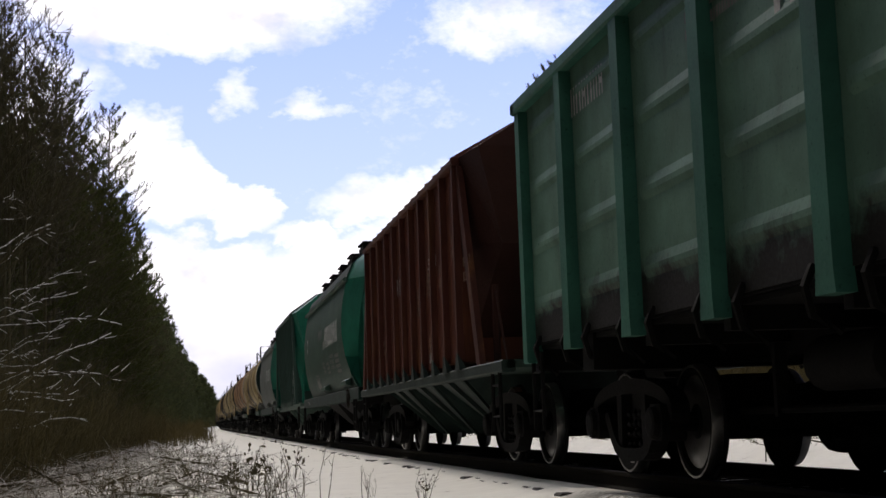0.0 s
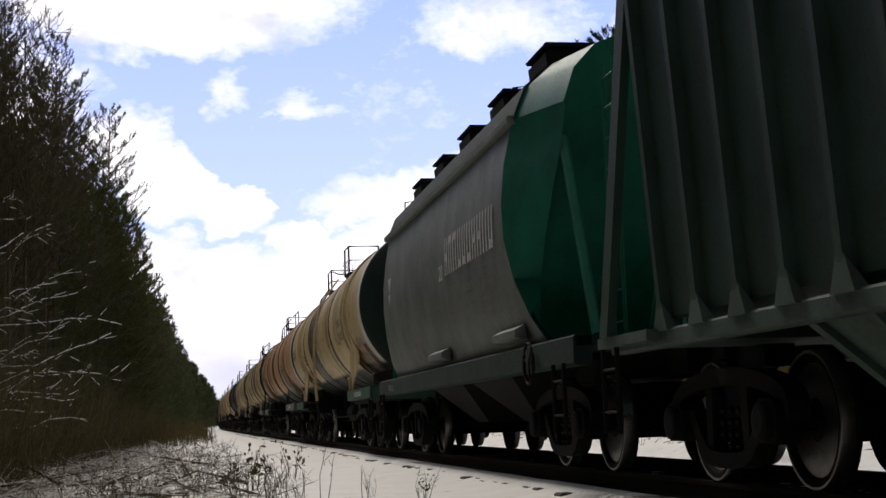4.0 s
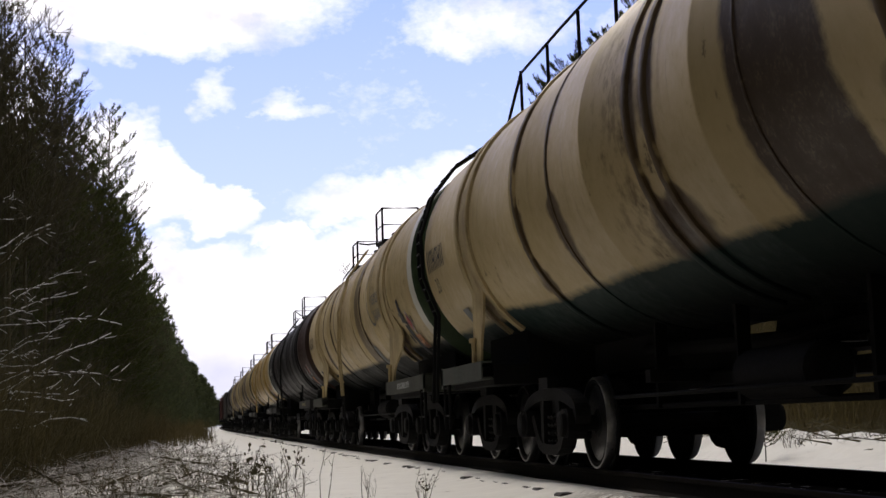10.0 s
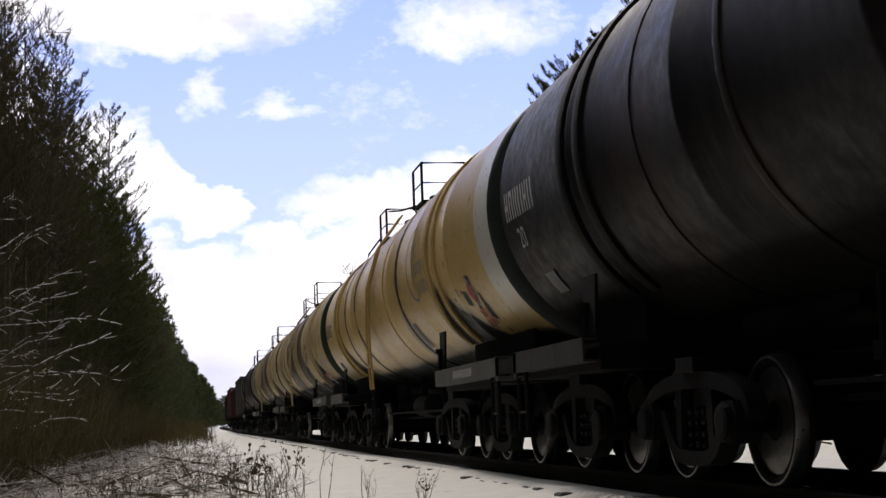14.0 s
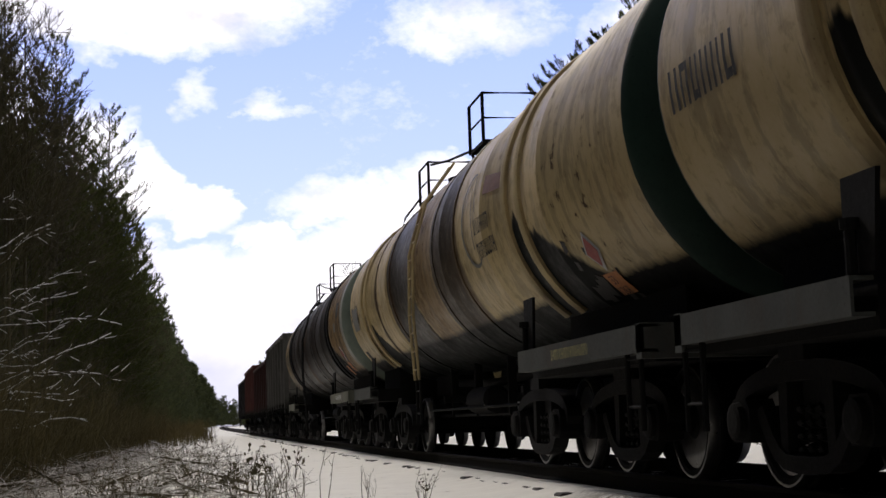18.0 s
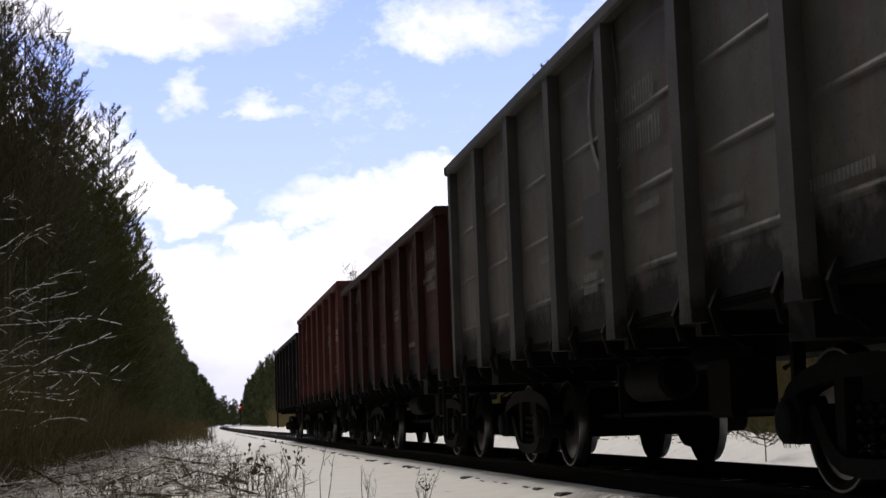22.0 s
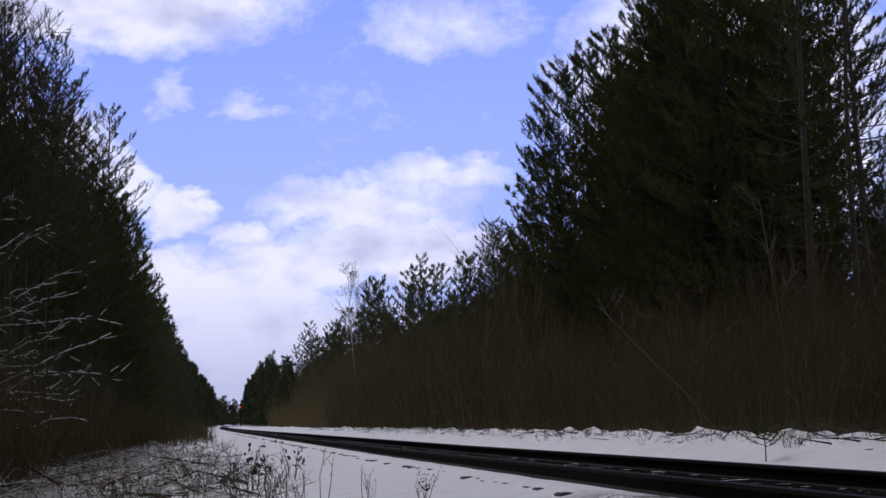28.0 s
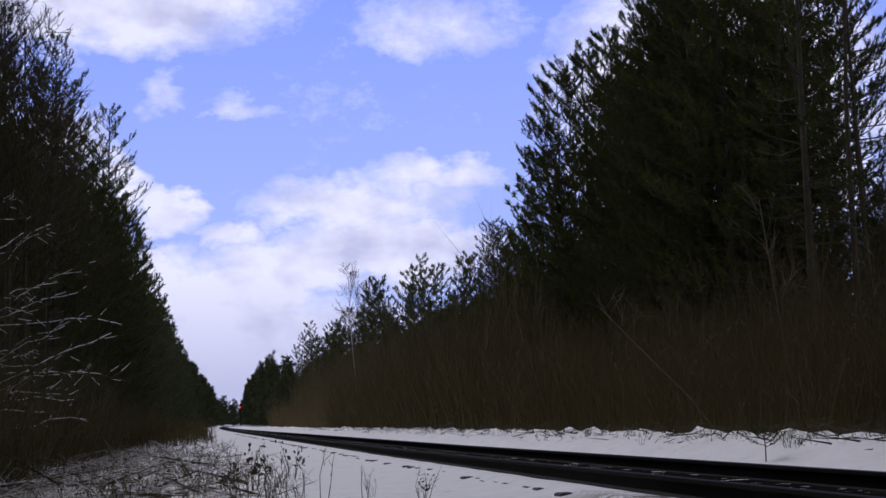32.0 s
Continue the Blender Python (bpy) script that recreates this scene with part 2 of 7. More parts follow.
def build_ground():
    ds = [-1500, -400, -120, -60, -35, -22, -16] + [-13 + 0.5 * i for i in range(18)] + [-4 + 0.25 * i for i in range(9)] + [-1.75, -1.66, -1.58, -1.5, -1.45, -1.40, -1.36, -1.3, -1.25, -1.2, -0.95]
    ds += [-2 + 0.5 * i for i in range(9)] + [2.5 + 0.22 * i for i in range(16)] + [6.5, 7.5, 9, 11, 14, 18, 24, 40, 70, 150, 400, 1500]
    ds = sorted(set(ds))
    ys = [-1500, -900, -600, -420, -300, -200, -120, -70, -40, -20, -10] + [-4 + 0.5 * i for i in range(90)]
    ys += [41 + 1.0 * i for i in range(60)] + [102 + 4 * i for i in range(30)] + [230, 260, 300, 350, 400, 500, 650, 900, 1400, 2200, 3500]
    v, f = [], []
    for y in ys:
        k = max(0.0, min(y, 900) - BEND)
        c = TRACK + k * k / (2 * RADIUS)
        for d in ds:
            x = c + d
            z = bed(d) + 0.0016 * max(0.0, min(y, 900) - 30.0)
            if abs(d) < 60 and -20 < y < 230:
                z = ground_height(x, y)
            v.append((x, y, z))
    n = len(ds)
    for j in range(len(ys) - 1):
        for i in range(n - 1):
            f.append((j * n + i, j * n + i + 1, (j + 1) * n + i + 1, (j + 1) * n + i))
    me = soup("ground", v, f, SNOW)
    me.polygons.foreach_set("use_smooth", [True] * len(me.polygons))
    tagged(new("ground", me), "snow-covered ground with dry litter along the forest edge", "ground", kind="structure")


def build_track():
    track = thing("railway_track", "single railway track with dark rails on snowy wooden sleepers", "railway track", kind="structure")
    stops = [-430, -300, -200, -100, -50, -20] + list(range(0, 120, 10)) + list(range(120, 900, 20))
    foot = [(-0.075, -0.18), (0.075, -0.18), (0.075, -0.168), (0.012, -0.145), (0.010, -0.05), (0.036, -0.036), (0.036, -0.006)]
    foot += [(0.030, -0.002), (-0.030, -0.002), (-0.036, -0.006), (-0.036, -0.036), (-0.010, -0.05), (-0.012, -0.145), (-0.075, -0.168)]
    for side in (-0.797, 0.797):
        for name, out, material in (("rail", foot, RAILSIDE), ("rail_head", [(-0.030, -0.002), (0.030, -0.002), (0.026, 0.0), (-0.026, 0.0)], RAILTOP)):
            v, f, n = [], [], len(out)
            for s in stops:
                for x, z in out:
                    px, py, pz, _ = line(s, side + x)
                    v.append((px, py, RAIL + pz + z))
            for j in range(len(stops) - 1):
                for i in range(n):
                    f.append((j * n + i, j * n + (i + 1) % n, (j + 1) * n + (i + 1) % n, (j + 1) * n + i))
            ob = new(name, soup(name, v, f, material))
            ob.parent = track
    # bare dark gravel and tar between the rails, with scraps of snow
    k = N("dark_gravel_with_snow_scraps")
    c = k.coords()
    n1, n2 = k.noise(c, 4.0, 5.0), k.noise(c, 30.0, 5.0)
    col = k.mix(n2, (0.008, 0.0075, 0.007), (0.018, 0.016, 0.014))
    col = k.mix(k.ramp(k.math("MULTIPLY_ADD", n2, 0.35, n1), 0.80, 0.84), col, (0.78, 0.78, 0.77))
    k.done(col, 1.0, 0.0, n2, 0.8, 0.02, spec=0.0)
    v, f = [], []
    cols = [-0.74, -0.4, 0.0, 0.4, 0.74]
    for s in stops:
        for d in cols:
            px, py, pz, _ = line(s, d)
            v.append((px, py, 0.042 + pz))
    for j in range(len(stops) - 1):
        f += [(j * 5 + i, j * 5 + i + 1, j * 5 + i + 6, j * 5 + i + 5) for i in range(4)]
    ob = new("gravel_bed", soup("gravel_bed", v, f, k.m))
    ob.parent = track


# ---- bogies ----
def wheelset(parent, y):
    g = G()
    for sx in (-1, 1):
        prof = [(0.69, 0.0), (0.69, 0.12), (0.715, 0.16), (0.715, 0.36), (0.70, 0.40), (0.70, 0.452), (0.705, 0.502), (0.735, 0.508), (0.745, 0.478), (0.825, 0.472), (0.835, 0.465),
                (0.832, 0.41), (0.79, 0.38), (0.78, 0.18), (0.81, 0.13), (0.81, 0.0)]
        g.lathe([(sx * a, r) for a, r in prof], "x", (0, 0, 0), 28)
    g.tube([(-1.1, 0, 0), (1.1, 0, 0)], 0.085, 10)
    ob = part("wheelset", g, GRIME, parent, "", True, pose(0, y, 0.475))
    for sx in (-1, 1):
        t = G()
        t.lathe([(sx * 0.745, 0.472), (sx * 0.745, 0.481), (sx * 0.826, 0.476), (sx * 0.840, 0.468), (sx * 0.840, 0.452), (sx * 0.826, 0.448), (sx * 0.80, 0.455)], "x", (0, 0, 0), 28)
        part("tread", t, STEEL, ob, "bright worn steel tread and rim", True)
    return ob


def bogie(parent, yc):
    g = G()
    g.box(-1.0, 1.0, -0.2, 0.2, 0.42, 0.78, 0.04)
    g.box(-0.25, 0.25, -0.25, 0.25, 0.78, 0.88, 0.03)
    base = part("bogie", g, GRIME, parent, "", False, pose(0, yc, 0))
    for yy in (-0.62, 0.62):
        t = G()
        t.tube([(-0.95, yy, 0.36), (0.95, yy, 0.36)], 0.05, 8)
        part("brake_beam", t, GRIME, base)
    for sx in (-1, 1):
        s = G()
        x0, x1 = (sx * 0.94, sx * 1.10)
        lo, hi = min(x0, x1), max(x0, x1)
        # cast frame: a smooth arch over both axle boxes, a bowed lower chord, columns either side of the springs
        top = [(1.18 * math.sin(q), 0.55 + 0.32 * math.cos(q) ** 0.8 if q < 1.5 else 0.55) for q in [1.5707 * n / 9 for n in range(10)]]
        under = [(1.14 * math.sin(q), 0.47 + 0.27 * math.cos(q) ** 0.8 if q < 1.5 else 0.47) for q in [1.5707 * n / 9 for n in range(10)]]
        s.slab([(-a, b) for a, b in top[::-1]] + top[1:] + under[::-1] + [(-a, b) for a, b in under[1:]], lo, hi)
        bow = [(0.80, 0.55), (0.72, 0.46), (0.62, 0.33), (0.50, 0.22), (0.36, 0.16), (0.18, 0.14), (0.0, 0.135)]
        inner = [(0.66, 0.58), (0.58, 0.48), (0.50, 0.38), (0.40, 0.30), (0.30, 0.26), (0.15, 0.25), (0.0, 0.25)]
        s.slab([(-a, b) for a, b in bow] + bow[::-1][1:] + inner + [(-a, b) for a, b in inner[::-1][1:]], lo, hi)
        s.slab([(-0.42, 0.22), (-0.31, 0.22), (-0.27, 0.78), (-0.42, 0.78)], lo + 0.02, hi - 0.02)
        s.slab([(0.31, 0.22), (0.42, 0.22), (0.42, 0.78), (0.27, 0.78)], lo + 0.02, hi - 0.02)
        part("side_frame", s, GRIME, base)
        for yy in (-0.925, 0.925):
            b = G()
            b.slab([(yy - 0.17, 0.40), (yy - 0.13, 0.33), (yy + 0.13, 0.33), (yy + 0.17, 0.40), (yy + 0.17, 0.56), (yy + 0.12, 0.63), (yy - 0.12, 0.63), (yy - 0.17, 0.56)], min(sx * 0.96, sx * 1.16), max(sx * 0.96, sx * 1.16))
            b.lathe([(sx * 1.17, 0.14), (sx * 1.21, 0.13), (sx * 1.22, 0.09), (sx * 1.22, 0.0)], "x", (0, yy, 0.475), 14)
            part("axle_box", b, GRIME, base)
        for yy in (-0.15, 0.0, 0.15):
            c = G()
            c.tube([(sx * 1.00 + 0.055 * math.cos(k * 0.9), yy + 0.055 * math.sin(k * 0.9), 0.25 + k * 0.0125) for k in range(30)], 0.019, 5)
            part("spring", c, GRIME, base)
        for yy in (-0.425, 0.425):
            p = G()
            p.box(min(sx * 0.70, sx * 0.80), max(sx * 0.70, sx * 0.80), yy - 0.02, yy + 0.02, 0.30, 0.62)
            part("brake_shoe", p, GRIME, base)
    for yy in (-0.925, 0.925):
        wheelset(base, yy)
    return base


BOGIE_MASTER = None


def add_bogie(car, y):
    """The first bogie is built; the rest are copies on the same meshes."""
    global BOGIE_MASTER
    if BOGIE_MASTER is None:
        BOGIE_MASTER = bogie(car, y)
        return BOGIE_MASTER
    ob = copy_thing(BOGIE_MASTER, pose(0, y, 0))
    ob.parent = car
    return ob


def coupler(car, y, sy):
    g = G()
    g.box(-0.14, 0.14, min(y - sy * 0.75, y - sy * 0.1), max(y - sy * 0.75, y - sy * 0.1), 0.92, 1.2, 0.03)
    g.prism([(-0.24, 0.86), (0.2, 0.86), (0.26, 0.95), (0.26, 1.17), (0.2, 1.26), (-0.2, 1.26), (-0.26, 1.17), (-0.26, 0.95)], min(y - sy * 0.12, y + sy * 0.06), max(y - sy * 0.12, y + sy * 0.06))
    part("coupler", g, GRIME, car)
    h = G()
    h.tube([(0.35, y - sy * 0.35, 0.95), (0.36, y - sy * 0.12, 0.62), (0.33, y, 0.5)], 0.025, 6)
    part("brake_hose", h, GRIME, car)


def pole_ladder(car, name, x, y, z0, z1, w, material, label="", rungs=0.3, lean=0.0):
    g = G()
    for dy in (-w / 2, w / 2):
        g.tube([(x, y + dy, z0), (x + lean, y + dy, z1)], 0.022, 6)
    n = max(2, int((z1 - z0) / rungs))
    for i in range(n):
        t = (i + 0.5) / n
        g.tube([(x + lean * t, y - w / 2, z0 + (z1 - z0) * t), (x + lean * t, y + w / 2, z0 + (z1 - z0) * t)], 0.014, 5)
    return part(name, g, material, car, label)


def hand_wheel(car, x, y, z, r):
    """The spoked hand wheel of the parking brake on the near side."""
    g = G()
    g.tube([(x, y + r * math.cos(a * math.tau / 16), z + r * math.sin(a * math.tau / 16)) for a in range(17)], 0.018, 6)
    for a in (0.3, 0.3 + math.tau / 3, 0.3 + math.tau * 2 / 3):
        g.tube([(x, y, z), (x, y + r * math.cos(a), z + r * math.sin(a))], 0.012, 5)
    g.tube([(x + 0.02, y, z), (x + 0.35, y, z)], 0.02, 6)
    part("hand_wheel", g, RAILSIDE, car, "spoked dark steel brake hand wheel")


# ---- open wagons ----
def gondola(label, paint, post_paint, half, top, rib=(0.085, 0.022), brake_wheel=False):
    """A high-sided open wagon, half its body long each way from the middle, with pressed side panels between posts."""
    car = thing("gondola_wagon", label, "freight wagon", "wagons of the train")
    W = 1.46
    z0 = 1.30
    sill = G()
    sill.box(-0.3, 0.3, -half + 0.1, half - 0.1, 0.98, 1.28, 0.02)
    part("centre_sill", sill, GRIME, car)
    for ya, yb, za in ((-half, -half + 0.16, 1.02), (half - 0.16, half, 1.02), (-4.51, -4.15, 0.95), (4.15, 4.51, 0.95), (-2.66, -2.54, 1.08), (-0.96, -0.84, 1.08), (0.84, 0.96, 1.08), (2.54, 2.66, 1.08)):
        beam = G()
        beam.box(-1.45, 1.45, ya, yb, za, 1.28)
        part("cross_beam", beam, GRIME, car)
    fl = G()
    fl.box(-W, W, -half + 0.05, half - 0.05, 1.281, 1.33)
    part("floor", fl, GRIME, car)
    pitch = 2 * half / 7.0
    centres = [-half + pitch * (i + 1) for i in range(6)]
    for sx in (-1, 1):
        rail = G()
        rail.box(min(sx * 1.47, sx * 1.60), max(sx * 1.47, sx * 1.60), -half - 0.02, half + 0.02, top - 0.13, top, 0.02)
        part("top_rail", rail, post_paint, car)
        edges = [-half] + centres + [half]
        for i in range(7):
            ya, yb = edges[i] + 0.02, edges[i + 1] - 0.02
            g = G()
            zs, xs = [z0], [0.0]
            n = 4
            span = (top - 0.13 - z0)
            for r in range(n):
                c = z0 + span * (r + 0.62) / n
                zs += [c - rib[0], c - rib[0] * 0.4, c + rib[0] * 0.1, c + rib[0]]
                xs += [0.0, rib[1], rib[1], 0.0]
            zs.append(top - 0.1)
            xs.append(0.0)
            # panel with pressed ribs that stop short of the posts
            cols = [(ya, 0.0), (ya + 0.16, 0.0), (ya + 0.24, 1.0), (yb - 0.24, 1.0), (yb - 0.16, 0.0), (yb, 0.0)]
            v, f, m = [], [], len(zs)
            for y, k in cols:
                v += [(sx * (W + 0.01 + xs[j] * k), y, zs[j]) for j in range(m)]
            v += [(sx * (W - 0.03), y, zs[j]) for y, k in (cols[0], cols[-1]) for j in (0, m - 1)]
            for a in range(len(cols) - 1):
                for j in range(m - 1):
                    f.append((a * m + j, a * m + j + 1, (a + 1) * m + j + 1, (a + 1) * m + j))
            b = len(cols) * m
            f += [(b, b + 1, b + 3, b + 2), (0, b, b + 2, (len(cols) - 1) * m), (m - 1, b + 1, b + 3, len(cols) * m - 1)]
            g.add(v, f)
            part("side_panel", g, paint, car)
        for y in centres:
            p = G()
            lo, hi = min(sx * 1.46, sx * 1.585), max(sx * 1.46, sx * 1.585)
            p.slab([(y - 0.10, top - 0.13), (y + 0.10, top - 0.13), (y + 0.11, z0), (y + 0.13, 1.16), (y - 0.13, 1.16), (y - 0.11, z0)], lo, hi)
            part("side_post", p, post_paint, car)
        for y in (-half + 0.08, half - 0.08):
            p = G()
            lo, hi = min(sx * 1.40, sx * 1.57), max(sx * 1.40, sx * 1.57)
            p.box(lo, hi, y - 0.085, y + 0.085, 1.10, top - 0.13, 0.015)
            part("corner_post", p, post_paint, car)
        for i in range(7):
            # discharge hatches hinge below each bay
            ya, yb = edges[i] + 0.18, edges[i + 1] - 0.18
            h = G()
            for yy in (ya + 0.2, yb - 0.2):
                h.tube([(sx * 1.47, yy, 1.36), (sx * 1.53, yy, 1.24), (sx * 1.47, yy + 0.05, 1.08), (sx * 1.3, yy + 0.05, 0.98)], 0.03, 5)
            h.box(min(sx * 0.35, sx * 1.42), max(sx * 0.35, sx * 1.42), ya, yb, 1.235, 1.275)
            part("floor_hatch", h, GRIME, car)
    for sy in (-1, 1):
        y = sy * half
        for k in range(5):
            e = G()
            za, zb = z0 + (top - z0) * k / 5, z0 + (top - z0) * (k + 1) / 5
            e.slab([(y - sy * 0.05, za), (y - sy * 0.05, zb), (y, zb - 0.02), (y + sy * 0.03, (za + zb) / 2), (y, za + 0.02)], -1.40, 1.40)
            part("end_panel", e, paint, car)
        r = G()
        r.box(-1.60, 1.60, min(y - sy * 0.08, y + sy * 0.06), max(y - sy * 0.08, y + sy * 0.06), top - 0.13, top, 0.02)
        part("end_rail", r, post_paint, car)
        coupler(car, sy * (half + 0.56), sy)
        pole_ladder(car, "step_ladder", -1.50, sy * (half - 0.32), 0.42, 1.2, 0.36, GRIME)
    for y in (-4.33, 4.33):
        add_bogie(car, y)
    t = G()
    t.lathe([(-0.55, 0.0), (-0.55, 0.15), (-0.5, 0.19), (0.5, 0.19), (0.55, 0.15), (0.55, 0.0)], "y", (-0.75, 0.4, 0.85), 14)
    part("air_tank", t, GRIME, car, "", True)
    b = G()
    b.tube([(-0.55, -3.0, 0.55), (-0.55, 3.0, 0.55)], 0.03, 6)
    b.box(-0.7, -0.3, -1.2, -0.7, 0.5, 1.0, 0.03)
    for y in (-2.2, 2.2):
        b.box(-0.6, -0.5, y - 0.03, y + 0.03, 0.5, 1.05)
    part("brake_gear", b, GRIME, car)
    if brake_wheel:
        hand_wheel(car, -1.54, half - 0.66, 0.86, 0.18)
    return car


# ---- hopper wagons ----
def ribbed_hopper(label, paint, rib_paint, end_paint, frame_paint, half, b0, b1, eave, peak, ribs, chute_paint, foot=1.50, sill_paint=None):
    """A covered grain hopper: ribbed sides, sloped ends, ridged roof and V-shaped chutes under the body."""
    car = thing("hopper_wagon", label, "freight wagon", "wagons of the train")
    W, z0 = 1.50, 1.28
    inner = min(-b0, b1) - 0.55
    body = G()
    body.prism([(-foot, z0), (foot, z0), (W, eave), (0.62, peak), (-0.62, peak), (-W, eave)], b0, b1)
    part("body", body, paint, car)
    for sx in (-1, 1):
        for i in range(ribs):
            y = b0 + 0.06 + (b1 - b0 - 0.12) * i / (ribs - 1)
            r = G()
            ring = [(y - 0.055, 0.0), (y + 0.055, 0.0), (y + 0.042, 0.085), (y - 0.042, 0.085)]
            r.add([(sx * (foot + o), yy, z0 + 0.02) for yy, o in ring] + [(sx * (W + o), yy, eave - 0.03) for yy, o in ring], [(0, 1, 2, 3), (4, 5, 6, 7), (0, 1, 5, 4), (1, 2, 6, 5), (2, 3, 7, 6), (3, 0, 4, 7)])
            part("rib", r, rib_paint, car)
            k = G()
            k.add([(sx * (foot - 0.02), y - 0.16, z0 - 0.10), (sx * (foot - 0.02), y + 0.16, z0 - 0.10), (sx * (foot + 0.088), y + 0.05, z0 + 0.12), (sx * (foot + 0.088), y - 0.05, z0 + 0.12), (sx * (foot + 0.088), y - 0.16, z0 - 0.10), (sx * (foot + 0.088), y + 0.16, z0 - 0.10)],
                  [(4, 5, 2, 3), (0, 4, 3), (1, 2, 5), (0, 1, 5, 4)])
            part("rib_foot", k, sill_paint or frame_paint, car)
        e = G()
        e.box(min(sx * (W - 0.02), sx * (W + 0.10)), max(sx * (W - 0.02), sx * (W + 0.10)), b0 - 0.05, b1 + 0.05, eave - 0.10, eave, 0.02)
        part("eaves_rail", e, rib_paint, car)
        s = G()
        s.box(min(sx * (foot - 0.1), sx * (foot + 0.06)), max(sx * (foot - 0.1), sx * (foot + 0.06)), -half, half, 1.06, 1.20, 0.02)
        part("side_sill", s, sill_paint or frame_paint, car)
    n = 14
    for i in range(n):
        y = b0 + (b1 - b0) * (i + 0.5) / n
        r = G()
        r.add([(-W, y - 0.05, eave), (-0.62, y - 0.05, peak), (0.62, y - 0.05, peak), (W, y - 0.05, eave), (-W, y + 0.05, eave), (-0.62, y + 0.05, peak), (0.62, y + 0.05, peak), (W, y + 0.05, eave),
               (-W - 0.05, y, eave + 0.06), (-0.62, y, peak + 0.06), (0.62, y, peak + 0.06), (W + 0.05, y, eave + 0.06)],
              [(0, 1, 9, 8), (1, 2, 10, 9), (2, 3, 11, 10), (4, 8, 9, 5), (5, 9, 10, 6), (6, 10, 11, 7)])
        part("roof_rib", r, rib_paint, car)
    h = G()
    h.box(-0.3, 0.3, b0 + 0.6, b1 - 0.6, peak, peak + 0.12, 0.03)
    part("roof_hatch", h, GRIME, car)
    for sy in (-1, 1):
        yb = b0 if sy < 0 else b1
        room = abs(sy * half - yb)
        out = min(1.2, room * 0.45)
        e = G()
        e.add([(-W, yb, eave), (W, yb, eave), (W, yb, eave - 1.1), (-W, yb, eave - 1.1), (-foot + 0.1, yb - sy * 0.3, z0), (foot - 0.1, yb - sy * 0.3, z0), (-0.62, yb, peak), (0.62, yb, peak),
               (-1.45, yb + sy * out, eave - 0.05), (1.45, yb + sy * out, eave - 0.05), (1.18, yb + sy * out * 0.95, eave - 1.25), (-1.18, yb + sy * out * 0.95, eave - 1.25), (-0.55, yb + sy * out * 0.92, peak - 0.01), (0.55, yb + sy * out * 0.92, peak - 0.01)],
              [(6, 7, 13, 12), (12, 13, 9, 8), (8, 9, 10, 11), (0, 6, 12, 8), (7, 1, 9, 13), (0, 8, 11, 3), (1, 2, 10, 9), (3, 11, 4), (2, 5, 10), (11, 10, 5, 4)])
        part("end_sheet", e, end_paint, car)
        for sx in (-1, 1):
            d = G()
            top, low, w = (yb - sy * 0.1, eave - 0.12), (yb + sy * 0.95, 1.2), 0.22
            d.add([(sx * o, y + sy * k, z) for o in (1.46, 1.535) for (y, z), k in ((top, 0.0), (top, w), (low, w), (low, 0.0))],
                  [(0, 1, 2, 3), (7, 6, 5, 4), (0, 4, 5, 1), (1, 5, 6, 2), (2, 6, 7, 3), (3, 7, 4, 0)])
            part("corner_strut", d, rib_paint, car)
            d = G()
            d.tube([(sx * 0.75, sy * (half - 0.25), 1.2), (sx * 0.75, yb + sy * (out + 0.05), eave - 0.3)], 0.075, 4)
            part("end_strut", d, end_paint, car)
            k = G()
            k.tube([(sx * 1.3, sy * (half - 1.4), 1.2), (sx * 1.3, sy * (half - 1.42), 2.17)], 0.045, 6)
            k.tube([(sx * 1.3, sy * (half - 1.42), 2.15), (sx * 1.3, sy * (half - 0.85), 1.2)], 0.015, 5)
            part("handrail", k, end_paint, car)
        p = G()
        p.box(-1.5, 1.5, min(yb, sy * half), max(yb, sy * half), 1.11, 1.20)
        part("end_platform", p, frame_paint, car)
        coupler(car, sy * (half + 0.4), sy)
        pole_ladder(car, "step_ladder", -1.53, sy * (half - 0.45), 0.40, 1.1, 0.4, GRIME)
        pole_ladder(car, "end_ladder", 0.35, yb + sy * (out + 0.12), 1.2, eave - 0.2, 0.36, end_paint)
    # chutes
    n = 3
    for i in range(n):
        ya = -inner + 2 * inner * i / n + 0.05
        yb = -inner + 2 * inner * (i + 1) / n - 0.05
        ym = (ya + yb) / 2
        c = G()
        c.add([(-foot + 0.03, ya, 1.2), (foot - 0.03, ya, 1.2), (foot - 0.03, yb, 1.2), (-foot + 0.03, yb, 1.2), (-0.55, ym - 0.35, 0.33), (0.55, ym - 0.35, 0.33), (0.55, ym + 0.35, 0.33), (-0.55, ym + 0.35, 0.33)],
              [(0, 1, 5, 4), (1, 2, 6, 5), (2, 3, 7, 6), (3, 0, 4, 7), (4, 5, 6, 7)])
        ch = part("chute", c, chute_paint, car)
        for sx in (-1, 1):
            for yy, ye in ((ya + 0.06, ym - 0.3), (ym, ym), (yb - 0.06, ym + 0.3)):
                q = G()
                q.tube([(sx * (foot - 0.02), yy, 1.18), (sx * 0.58, ye, 0.34)], 0.05, 4)
                part("chute_rib", q, chute_paint, ch)
    for y in (-half + 1.85, half - 1.85):
        add_bogie(car, y)
    return car


